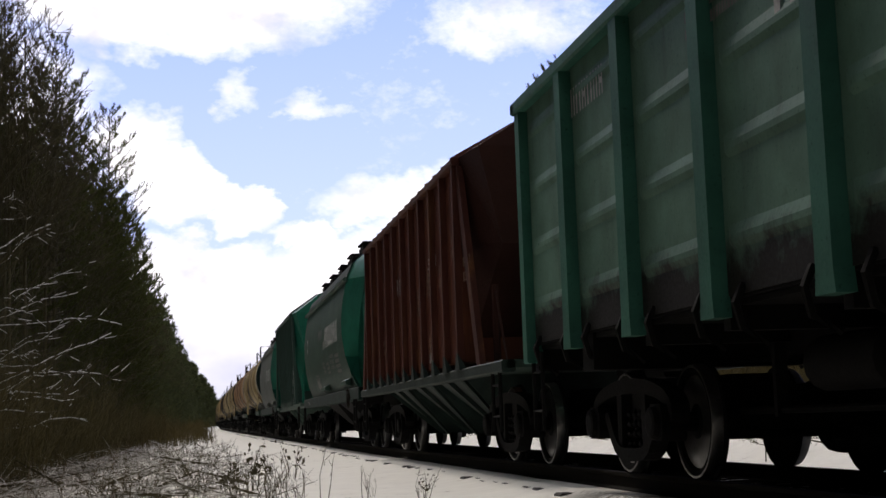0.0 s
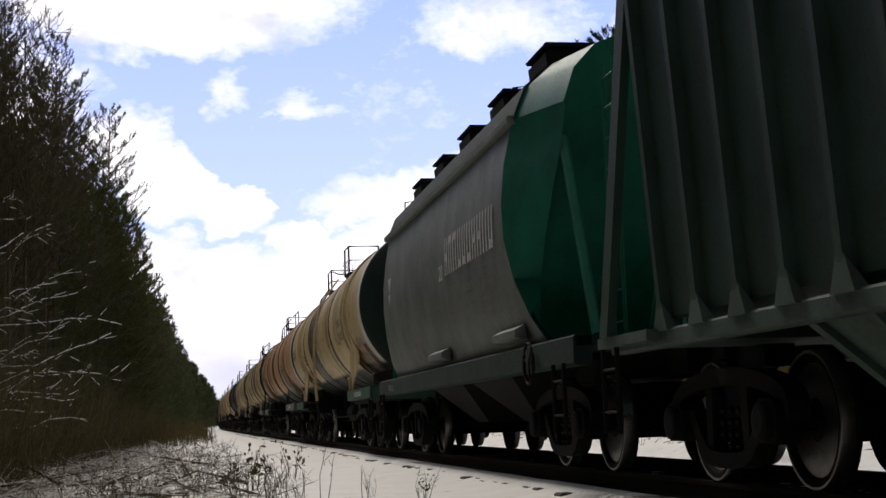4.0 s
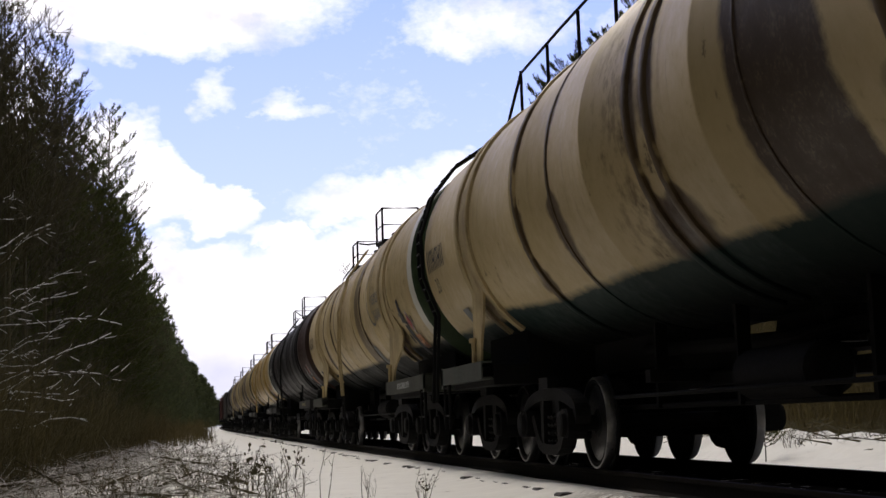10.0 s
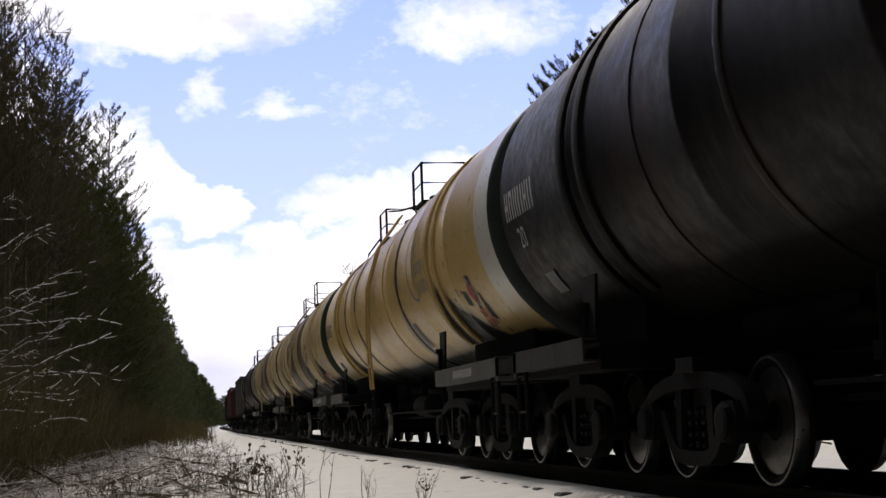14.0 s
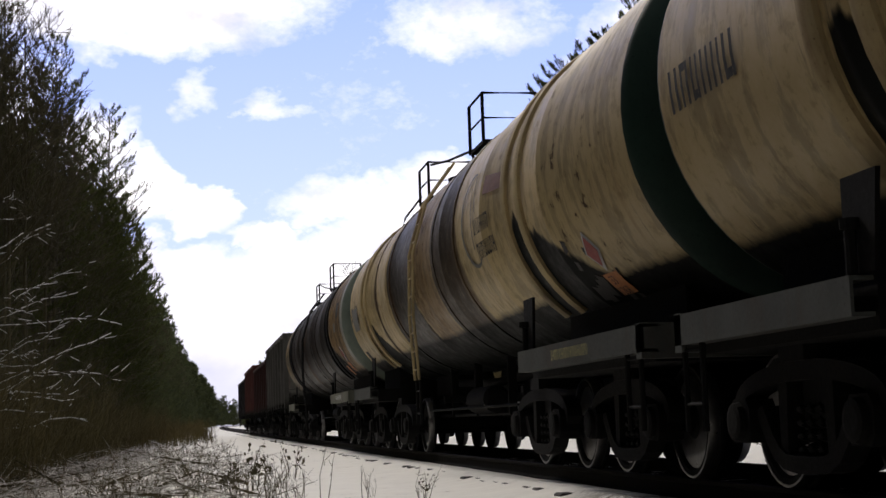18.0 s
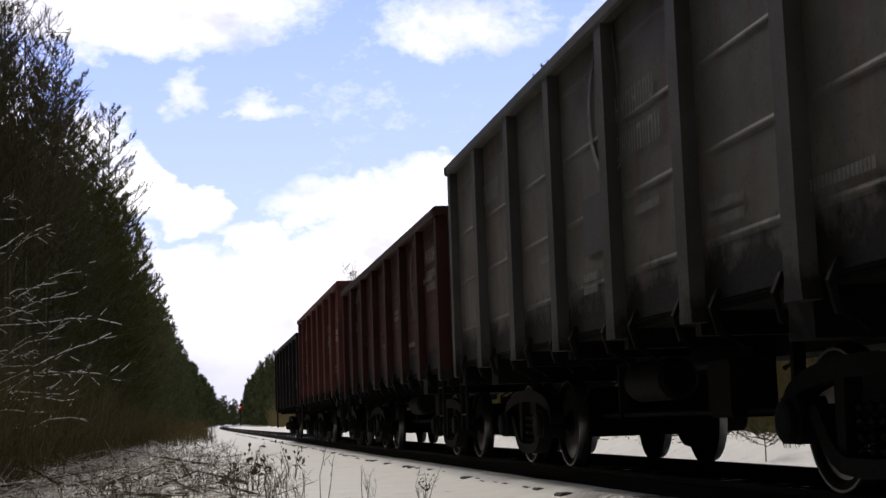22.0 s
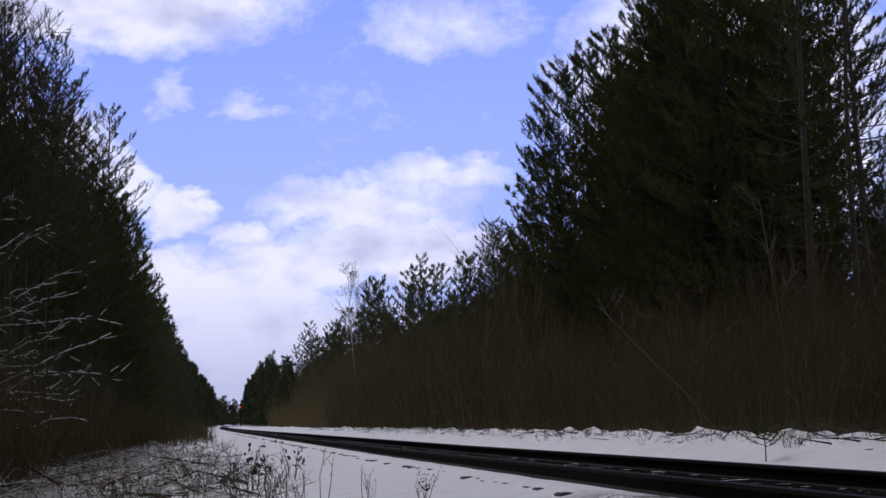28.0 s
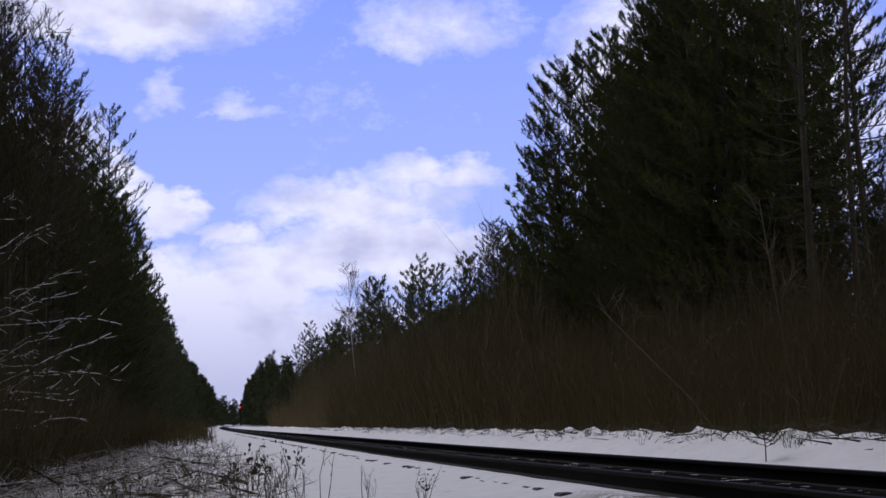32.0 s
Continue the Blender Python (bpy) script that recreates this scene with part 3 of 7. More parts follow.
def round_hopper(label, side_paint, end_paint, frame_paint, half):
    """A covered hopper with bowed smooth sides, arched roof and dark hatches along the ridge."""
    car = thing("hopper_wagon", label, "freight wagon", "wagons of the train")

    def outline():
        side = [(1.26, 1.30), (1.40, 1.62), (1.50, 2.05), (1.55, 2.5), (1.55, 2.9), (1.50, 3.35), (1.42, 3.78)]
        roof = [(1.44, 3.82), (1.29, 4.18), (0.99, 4.44), (0.55, 4.58), (0.0, 4.64)]
        return side, roof

    side, roof = outline()
    b0, b1 = half - 1.72, half - 1.05

    def inset(z, sy=-1):
        """The ends of the side sheets curve inwards at mid height."""
        return float(np.interp(z, [1.3, 1.9, 2.6, 3.3, 3.82], [0.0, 0.5, 0.80, 0.85, 0.70])) * (1.0 if sy < 0 else 0.5)

    for sx in (-1, 1):
        g = G()
        v, f = [], []
        ys = [0.0, 0.25, 0.5, 0.75, 1.0]
        for t in ys:
            row = [(x, -(b0 - inset(z)) * (1 - t) + (b1 - inset(z, 1)) * t, z) for x, z in side]
            v += [(sx * x, y, z) for x, y, z in row] + [(sx * (x - 0.05), y, z) for x, y, z in row]
        m = len(side) * 2
        for j in range(len(ys) - 1):
            for i in range(len(side) - 1):
                for o in (0, len(side)):
                    f.append((j * m + i + o, j * m + i + 1 + o, (j + 1) * m + i + 1 + o, (j + 1) * m + i + o))
        g.add(v, f)
        part("side_sheet", g, side_paint, car, "", True)
        e = G()
        e.box(min(sx * 1.36, sx * 1.50), max(sx * 1.36, sx * 1.50), -b0 + 0.6, b1 - 0.3, 3.76, 3.86, 0.02)
        part("eaves_rail", e, side_paint, car)
        s = G()
        s.box(min(sx * 1.30, sx * 1.48), max(sx * 1.30, sx * 1.48), -half, half, 1.02, 1.30, 0.02)
        part("side_sill", s, frame_paint, car)
        for y in (-b0 + 1.2, 0.6):
            t = G()
            t.prism([(sx * 1.36, 1.38), (sx * 1.50, 1.42), (sx * 1.50, 1.50), (sx * 1.38, 1.56)], y - 0.6, y + 0.6)
            part("tool_box", t, side_paint, car)
    g = G()
    full = [(x, z) for x, z in roof] + [(-x, z) for x, z in roof[::-1][1:]]
    v, f = [], []
    ys = [-b0 + 0.55, 0.0, b1 - 0.3]
    for y in ys:
        v += [(x, y, z) for x, z in full]
    m = len(full)
    for j in range(2):
        for i in range(m - 1):
            f.append((j * m + i, j * m + i + 1, (j + 1) * m + i + 1, (j + 1) * m + i))
    g.add(v, f)
    part("roof", g, frame_paint, car, "", True)
    for i in range(5):
        y = -b0 + (b0 + b1) * (i + 0.5) / 5
        h = G()
        h.prism([(-0.98, 4.34), (-0.10, 4.48), (-0.10, 4.62), (-0.16, 4.68), (-0.92, 4.68), (-1.0, 4.60)], y - 0.42, y + 0.42)
        h.box(-1.02, -0.08, y - 0.46, y + 0.46, 4.66, 4.71, 0.02)
        part("roof_hatch", h, GRIME, car, "dark loading hatch with an overhanging lid")
        k = G()
        k.tube([(-1.1, y + 0.8, 4.2), (-1.1, y + 0.8, 4.48), (-0.85, y + 0.8, 4.52), (-0.85, y + 0.8, 4.3)], 0.015, 5)
        part("grab_iron", k, GRIME, car)
    for sy in (-1, 1):
        e = G()
        y1 = -b0 if sy < 0 else b1
        ring = [(sx_, z) for sx_, z in [(-x, z) for x, z in side]] + [(x, z) for x, z in full[::-1]] + [(x, z) for x, z in side[::-1]]
        # the end bulges at the top and falls back in a slope to the chute below
        v = [(x, y1 - sy * inset(min(z, 3.82), sy), z) for x, z in ring]
        v += [(x * 0.80, y1 + sy * (0.55 if z > 3.2 else 0.55 - (3.2 - z) * 0.95), z * 0.985) for x, z in ring]
        n = len(ring)
        f = [(i, (i + 1) % n, n + (i + 1) % n, n + i) for i in range(n)] + [tuple(range(n, 2 * n))]
        e.add(v, f)
        part("end_sheet", e, end_paint, car, "green painted end", True)
        for sx in (-1, 1):
            d = G()
            d.tube([(sx * 1.2, sy * (half - 0.15), 1.3), (sx * 1.15, y1 + sy * 0.45, 3.4)], 0.05, 6)
            part("end_strut", d, end_paint, car)
        p = G()
        p.box(-1.45, 1.45, min(y1, sy * half), max(y1, sy * half), 1.20, 1.29)
        part("end_platform", p, frame_paint, car)
        coupler(car, sy * (half + 0.56), sy)
        pole_ladder(car, "step_ladder", -1.5, sy * (half - 0.5), 0.40, 1.05, 0.4, GRIME)
        pole_ladder(car, "end_ladder", -0.9, sy * (half - 0.4), 1.28, 4.0, 0.36, end_paint)
    u = G()
    u.box(-0.35, 0.35, -half + 0.1, half - 0.1, 0.92, 1.2)
    part("underframe", u, GRIME, car)
    for i in range(2):
        ym = (-1.6, 1.6)[i]
        c = G()
        c.add([(-1.3, ym - 1.5, 1.2), (1.3, ym - 1.5, 1.2), (1.3, ym + 1.5, 1.2), (-1.3, ym + 1.5, 1.2), (-0.6, ym - 0.4, 0.5), (0.6, ym - 0.4, 0.5), (0.6, ym + 0.4, 0.5), (-0.6, ym + 0.4, 0.5)],
              [(0, 1, 5, 4), (1, 2, 6, 5), (2, 3, 7, 6), (3, 0, 4, 7), (4, 5, 6, 7)])
        part("chute", c, GRIME, car)
    hand_wheel(car, -1.53, -half + 1.6, 1.10, 0.21)
    for y in (-half + 2.0, half - 2.0):
        add_bogie(car, y)
    return car


# ---- tank wagons ----
TANK_R, TANK_Z, TANK_H = 1.60, 2.93, 9.70
AXIS = 10.72


def tank_paint(name, base, low, stain, bands, low_z, ring=None, shabby=0.6, seed=0.0, rough=0.36, belly=(0.010, 0.011, 0.010), patch=0.45, gloss=0.4, front=TANK_H, rear_patch=0.15, hoops=(), rust=(0.075, 0.040, 0.020), worn=0.0, ring_width=0.45, mottle=0.0):
    """Barrel paint: oil-stained bands (start, end, strength, colour), rust below each hoop, a dark belly with shade
    painted to black underneath and black tongues at the saddles, a light ring at the front end, scattered scars and
    drips."""
    k = N(name)
    c = k.coords()
    x, y, z = k.xyz(c)[:]
    v = k.n("VectorMath", op="ADD")
    k.put(v, 0, c)
    v.inputs[1].default_value = (seed * 1.7, seed * 5.3, seed)
    c2 = v.outputs[0]
    drip = k.noise(k.scale(c2, (0.8, 7.0, 0.8)), 1.0, 5.0, 0.65)
    thin = k.noise(k.scale(c2, (1.6, 20.0, 1.6)), 1.0, 4.0, 0.6)
    blot = k.noise(c2, 0.8, 6.0, 0.66)
    flake = k.noise(c2, 5.0, 7.0, 0.7)
    fine = k.noise(c2, 30.0, 5.0, 0.6)
    dark = tuple(q * 0.28 for q in stain)
    col = k.mix(k.ramp(blot, 0.32, 0.72, 0.0, 0.42), base, tuple(q * p for q, p in zip(base, (0.70, 0.64, 0.55))))
    col = k.mix(k.ramp(flake, 0.40, 0.70, 0.0, 0.22), col, tuple(q * 0.62 for q in base))
    # drips and faint runs of dirt
    f = k.math("MULTIPLY", k.ramp(drip, 0.56, 0.72), k.ramp(blot, 0.40, 0.62))
    col = k.mix(k.math("MULTIPLY", f, shabby * 0.8), col, stain)
    f = k.math("MULTIPLY", k.ramp(thin, 0.62, 0.70), k.ramp(blot, 0.50, 0.62))
    col = k.mix(k.math("MULTIPLY", f, shabby), col, dark)
    # chips where the paint has come off, gathered in patches
    scar = k.math("MULTIPLY", k.ramp(flake, 0.61, 0.635), k.ramp(k.noise(c2, 0.55, 3.0), 0.52, 0.60))
    col = k.mix(k.math("MULTIPLY", scar, shabby * 1.2), col, dark)
    wob = k.math("MULTIPLY_ADD", k.noise(c2, 1.1, 3.0), 0.34, -0.17)
    wob2 = k.math("MULTIPLY_ADD", flake, 0.16, -0.08)
    yy = k.math("ADD", k.math("ADD", y, 0.6), k.math("ADD", wob, wob2))
    for a, b, m, tint in bands:
        f = k.math("MULTIPLY", k.ramp(yy, a - 0.05, a + 0.04), k.ramp(yy, b + 0.05, b - 0.04))
        f = k.math("MULTIPLY", f, k.ramp(k.math("ADD", fine, flake), 0.7, 0.95, 0.82, 1.0))
        col = k.mix(k.math("MULTIPLY", f, m), col, tint)
    if mottle > 0:
        f = k.math("MULTIPLY", k.ramp(k.noise(k.scale(c2, (1.0, 2.2, 0.8)), 1.6, 7.0, 0.72), 0.49, 0.56), mottle)
        col = k.mix(f, col, (0.020, 0.016, 0.012))
        col = k.mix(k.math("MULTIPLY", k.ramp(flake, 0.56, 0.60), mottle * 0.7), col, dark)
    # rust gathers along each hoop and widens towards the belly
    down = k.ramp(z, 3.9, 2.1, 0.12, 1.0)
    spread = k.math("MULTIPLY", k.math("MULTIPLY", k.ramp(k.noise(k.scale(c2, (1.3, 0.35, 1.3)), 1.0, 3.0), 0.36, 0.60, 0.06, 1.0), 0.38), down)
    ragged = k.math("MULTIPLY_ADD", drip, 0.12, -0.06)
    for y0 in hoops:
        off = k.math("ADD", k.math("SUBTRACT", y, y0), ragged)
        far = k.math("DIVIDE", k.math("ABSOLUTE", off), k.math("ADD", spread, 0.035))
        col = k.mix(k.ramp(far, 1.0, 0.55, 0.0, 0.88), col, rust)
        col = k.mix(k.math("MULTIPLY", k.ramp(k.math("ABSOLUTE", k.math("SUBTRACT", off, 0.075)), 0.020, 0.010), k.ramp(drip, 0.34, 0.42)), col, dark)
    # dirt and rust spread round the ladder amidships
    f = k.math("MULTIPLY", k.ramp(k.math("ABSOLUTE", k.math("SUBTRACT", y, 0.7)), 1.1, 0.2), k.ramp(k.math("MULTIPLY_ADD", blot, 0.8, flake), 0.88, 1.02))
    col = k.mix(k.math("MULTIPLY", f, shabby), col, dark)
    if worn > 0:
        # grey scuffs on an oil-black barrel
        f = k.math("MULTIPLY", k.ramp(drip, 0.54, 0.66), k.ramp(k.noise(c2, 0.45, 3.0), 0.48, 0.62))
        col = k.mix(k.math("MULTIPLY", f, worn), col, (0.042, 0.041, 0.041))
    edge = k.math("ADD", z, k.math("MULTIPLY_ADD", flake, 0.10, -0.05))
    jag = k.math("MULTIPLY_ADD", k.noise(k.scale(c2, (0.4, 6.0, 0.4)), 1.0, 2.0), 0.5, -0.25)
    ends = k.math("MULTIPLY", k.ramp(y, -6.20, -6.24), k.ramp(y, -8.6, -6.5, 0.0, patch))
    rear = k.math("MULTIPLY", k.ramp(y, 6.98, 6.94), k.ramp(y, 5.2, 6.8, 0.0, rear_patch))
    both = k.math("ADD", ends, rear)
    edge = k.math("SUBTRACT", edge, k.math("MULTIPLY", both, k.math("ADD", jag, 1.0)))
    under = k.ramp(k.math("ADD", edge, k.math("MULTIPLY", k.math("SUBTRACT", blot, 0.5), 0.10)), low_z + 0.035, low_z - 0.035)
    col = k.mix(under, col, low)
    # the underside fades to black as painted shade; the saddle tongues are paint
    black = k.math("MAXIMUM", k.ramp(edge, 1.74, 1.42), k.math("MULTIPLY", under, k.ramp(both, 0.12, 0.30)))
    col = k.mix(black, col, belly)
    if ring is not None:
        f = k.math("MULTIPLY", k.ramp(y, -front + ring_width + 0.02, -front + ring_width - 0.02), k.ramp(fine, 0.2, 0.4, 0.7, 1.0))
        f = k.math("MULTIPLY", f, k.ramp(edge, 1.7, 2.1))
        col = k.mix(f, col, ring)
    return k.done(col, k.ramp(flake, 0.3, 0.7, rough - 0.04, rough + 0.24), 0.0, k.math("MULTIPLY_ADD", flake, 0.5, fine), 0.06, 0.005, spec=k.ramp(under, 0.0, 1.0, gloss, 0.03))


HOOPS = ((-3.05, 3.1), (-3.65, 0.0, 0.45, 4.45))
SEAMS = ((-1.4, 5.0), (-1.8, 3.05))
FRONTS = (9.7, 10.9, 9.5, 10.1, 10.25, 10.6, 10.2, 10.5, 10.2)
BACKS = (9.95, 10.1, 10.35, 9.6, 9.75, 9.65, 9.65, 9.3, 9.4)


def tank_wagon(label, paint, head_paint, sill_paint, strap_paint, rail_style=0, cradle_paint=None, front=TANK_H, back=TANK_H):
    car = thing("tank_wagon", label, "tank wagon", "wagons of the train")
    R, Z, H = TANK_R, TANK_Z, front
    g = G()
    # barrel with slightly proud seams between the courses
    prof = [(-H, R)]
    n = 7
    for i in range(n):
        a, b = -H + (H + back) * i / n, -H + (H + back) * (i + 1) / n
        prof += [(a + 0.06, R), (b - 0.06, R)]
        if i < n - 1:
            prof += [(b - 0.03, R + 0.012), (b + 0.03, R + 0.012)]
    prof.append((back, R))
    seg, v, f = 56, [], []
    for s, r in prof:
        v += [(r * math.cos(k * math.tau / seg), s, Z + r * math.sin(k * math.tau / seg)) for k in range(seg)]
    for i in range(len(prof) - 1):
        f += [(i * seg + k, i * seg + (k + 1) % seg, (i + 1) * seg + (k + 1) % seg, (i + 1) * seg + k) for k in range(seg)]
    g.add(v, f)
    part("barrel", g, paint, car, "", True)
    for sy in (-1, 1):
        h = G()
        h.lathe([((-H if sy < 0 else back) + sy * 0.30 * math.sin(t), max(0.0, R * math.cos(t) ** 0.55 if t < 1.57 else 0.0)) for t in (0, 0.15, 0.3, 0.5, 0.75, 1.0, 1.25, 1.45, 1.57)], "y", (0, 0, Z), 56)
        part("tank_head", h, head_paint, car, "", True)
    def hoop(name, y, half, proud, a0, a1, material):
        """A flat bar bent round the barrel."""
        g, vv, ff, n = G(), [], [], 44
        for i in range(n + 1):
            a = math.pi * (a0 + (a1 - a0) * i / n)
            for rr, yy in ((R - 0.01, y - half), (R + proud * 0.8, y - half), (R + proud, y - half * 0.6), (R + proud, y + half * 0.6), (R + proud * 0.8, y + half), (R - 0.01, y + half)):
                vv.append((rr * math.cos(a), yy, Z + rr * math.sin(a)))
        for i in range(n):
            ff += [(i * 6 + j, i * 6 + (j + 1) % 6, i * 6 + 6 + (j + 1) % 6, i * 6 + 6 + j) for j in range(6)]
        g.add(vv, ff)
        part(name, g, material, car, "", True)

    # straps over the barrel near each end, tied down to the sills; stiffening hoops and weld seams between
    for y in (-6.85, -6.22, 6.5, 7.1) if rail_style == 0 else (-6.85, -6.32, 7.05, 7.7):
        hoop("strap", y, 0.10, 0.045, -0.30, 1.30, strap_paint)
    for y in HOOPS[rail_style]:
        hoop("stiffening_hoop", y, 0.055, 0.036 if rail_style else 0.020, -0.42, 1.42, paint)
    for y in SEAMS[rail_style]:
        hoop("weld_seam", y, 0.018, 0.014, -0.5, 1.5, paint)
    for sy in (-1, 1):
        e0, e1 = (AXIS - 0.30, AXIS - 4.62) if sy < 0 else (AXIS - 0.85, AXIS - 3.7)
        for sx in (-1, 1):
            s = G()
            ya, yb = sorted((sy * e0, sy * e1))
            xo, xi = sx * 1.50, sx * 1.36
            s.prism([(xi, 1.03), (xo, 1.03), (xo, 1.25), (xi, 1.25), (xi, 1.225), (xo - sx * 0.02, 1.225), (xo - sx * 0.02, 1.055), (xi, 1.055)], ya, yb)
            part("side_sill", s, sill_paint, car)
            c = G()
            # cradle plate: straight along the strap, flared towards the front, narrowed to a foot on the sill
            yi = -6.12 if sy < 0 else 7.22 if rail_style == 0 else 7.82
            zs = [1.26, 1.42, 1.55, 1.68, 1.80, 1.95, 2.1, 2.3, 2.55, 2.85, 3.1, 3.4]
            flare = [0.42, 0.50, 0.80, 1.22, 1.58, 1.66, 1.52, 1.26, 1.05, 0.95, 0.90, 0.86]
            if rail_style:
                flare = [0.42, 0.44, 0.50, 0.58, 0.64, 0.68, 0.70, 0.70, 0.70, 0.70, 0.70, 0.70]
            elif sy > 0:
                flare = [0.42, 0.48, 0.70, 1.00, 1.25, 1.34, 1.26, 1.10, 0.98, 0.90, 0.88, 0.86]
            if cradle_paint:
                # a slim black foot under the blackened flank
                zs, flare = zs[:5], [0.34, 0.36, 0.38, 0.40, 0.42]
            v, f = [], []
            for zz, ww in zip(zs, flare):
                xx = max(1.42, math.sqrt(max(0.0, R * R - (zz - Z) ** 2)) + 0.02) if zz > 1.5 else 1.42
                for yy in (yi - ww, yi):
                    v += [(sx * xx, yy, zz), (sx * (xx - 0.03), yy, zz)]
            for i in range(len(zs) - 1):
                o = i * 4
                f += [(o, o + 2, o + 6, o + 4), (o + 1, o + 5, o + 7, o + 3), (o, o + 4, o + 5, o + 1), (o + 2, o + 3, o + 7, o + 6)]
            c.add(v, f)
            part("cradle", c, cradle_paint or strap_paint, car, "", True)
            b = G()
            b.tube([(sx * 1.45, yi - 0.15, 1.25), (sx * 1.45, yi - 0.15, 1.52)], 0.03, 6)
            b.lathe([(1.50, 0.06), (1.56, 0.06)], "z", (sx * 1.45, yi - 0.15, 0), 8)
            part("tie_bolt", b, cradle_paint or strap_paint, car)
        beam = G()
        beam.box(-1.5, 1.5, min(sy * e0, sy * (e0 - 0.14)), max(sy * e0, sy * (e0 - 0.14)), 0.98, 1.26)
        part("end_beam", beam, sill_paint, car)
        deck = G()
        deck.box(-1.34, 1.34, min(sy * (e0 - 0.14), sy * e1), max(sy * (e0 - 0.14), sy * e1), 0.96, 1.2)
        deck.box(-0.9, 0.9, min(sy * (e0 - 0.6), sy * e1), max(sy * (e0 - 0.6), sy * e1), 1.2, 1.62)
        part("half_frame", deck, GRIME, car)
        sp = G()
        ym = sy * 7.0
        sp.slab([(ym - 2.6, 0.80), (ym + 2.6, 0.80), (ym + 2.3, 0.93), (ym + 0.6, 0.98), (ym - 0.6, 0.98), (ym - 2.3, 0.93)], -0.45, 0.45)
        sp.box(-1.15, 1.15, ym - 1.85, ym - 1.45, 0.86, 0.98)
        sp.box(-1.15, 1.15, ym + 1.45, ym + 1.85, 0.86, 0.98)
        part("span_bolster", sp, GRIME, car)
        coupler(car, sy * AXIS, sy)
        for y in (sy * 5.38, sy * 8.63):
            add_bogie(car, y)
        pole_ladder(car, "step_ladder", -1.47, sy * (e0 - 0.3), 0.42, 1.18, 0.36, GRIME)
    # belly: centre sill, drain valve, air tank, brake rods
    for ya in (-6.2, 4.0):
        b = G()
        b.box(-0.3, 0.3, ya, ya + 2.2, 1.02, 1.36)
        part("draft_sill", b, GRIME, car)
    b = G()
    b.lathe([(1.05, 0.0), (1.05, 0.16), (1.40, 0.20), (1.40, 0.0)], "z", (0, 0.2, 0), 12)
    part("drain_valve", b, GRIME, car)
    t = G()
    t.lathe([(-0.72, 0.0), (-0.72, 0.15), (-0.66, 0.20), (0.66, 0.20), (0.72, 0.15), (0.72, 0.0)], "y", (-0.62, -0.1, 0.83), 16)
    part("air_tank", t, GRIME, car, "", True)
    b = G()
    b.box(-0.17, 0.17, -4.3, 4.3, 0.80, 0.93, 0.02)
    b.box(-0.75, 0.75, -3.05, -2.90, 0.84, 0.96)
    b.box(-0.75, 0.75, 2.80, 2.95, 0.84, 0.96)
    part("brake_beam", b, GRIME, car)
    b = G()
    b.lathe([(-0.55, 0.0), (-0.55, 0.20), (0.45, 0.20), (0.50, 0.07), (0.95, 0.05), (0.95, 0.0)], "y", (0.42, 1.9, 1.04), 14)
    part("brake_cylinder", b, GRIME, car, "", True)
    b = G()
    b.tube([(0.62, -4.2, 1.16), (0.62, -1.0, 1.10), (0.62, 4.2, 1.14)], 0.10, 8)
    b.tube([(-0.30, -4.2, 1.22), (-0.30, 0.6, 1.10), (-0.30, 4.2, 1.20)], 0.07, 8)
    part("steam_pipe", b, GRIME, car, "", True)
    for y, w in ((-3.7, 0.5), (-2.2, 0.75), (-0.7, 0.55), (0.9, 0.6), (3.1, 0.8)):
        b = G()
        b.slab([(y - w, 0.92), (y + w * 0.7, 0.92), (y + w, 1.12), (y + w * 0.8, 1.38), (y - w * 0.7, 1.38), (y - w, 1.2)], -0.06, 0.02)
        part("hanger_plate", b, GRIME, car)
    r = G()
    r.tube([(-0.5, -4.6, 0.62), (-0.5, 4.6, 0.62)], 0.028, 6)
    r.tube([(-0.85, -3.2, 0.72), (-0.85, 3.6, 0.72)], 0.02, 6)
    for y in (-3.4, -1.3, 1.1, 3.2):
        r.box(-0.56, -0.44, y - 0.03, y + 0.03, 0.60, 1.42)
    part("brake_rod", r, GRIME, car)
    lad = G()
    yl, low = -0.2, 1.15
    if rail_style:
        # a dark ladder bent over the rear edge of the barrel
        el = G()
        for dy in (-0.16, 0.16):
            el.tube([(-1.70 * math.cos(a), back - 0.05 + dy, Z + 1.70 * math.sin(a)) for a in (-0.55, -0.2, 0.15, 0.5, 0.85, 1.15)], 0.026, 6)
            el.tube([(-1.45, back - 0.05 + dy, 2.05), (-1.52, back - 0.05 + dy, 0.8)], 0.026, 6)
        for a in range(-5, 12):
            q = 0.1 * a
            el.tube([(-1.70 * math.cos(q), back - 0.21, Z + 1.70 * math.sin(q)), (-1.70 * math.cos(q), back + 0.11, Z + 1.70 * math.sin(q))], 0.014, 5)
        part("end_ladder", el, GRIME, car)
    for dy in (-0.19, 0.19) if rail_style == 0 else ():
        pts = [(-1.68, yl + dy, low), (-1.74, yl + dy, 2.1), (-1.72, yl + dy, 3.0), (-1.50, yl + dy, 3.75), (-1.05, yl + dy, 4.35)]
        lad.tube(pts, 0.022, 6)
    for i in range(12 if rail_style == 0 else 0):
        z = 1.3 + 0.27 * i
        x = float(np.interp(z, [0.75, 2.1, 3.0, 3.75, 4.35], [-1.66, -1.74, -1.72, -1.50, -1.05]))
        lad.tube([(x, yl - 0.19, z), (x, yl + 0.19, z)], 0.014, 5)
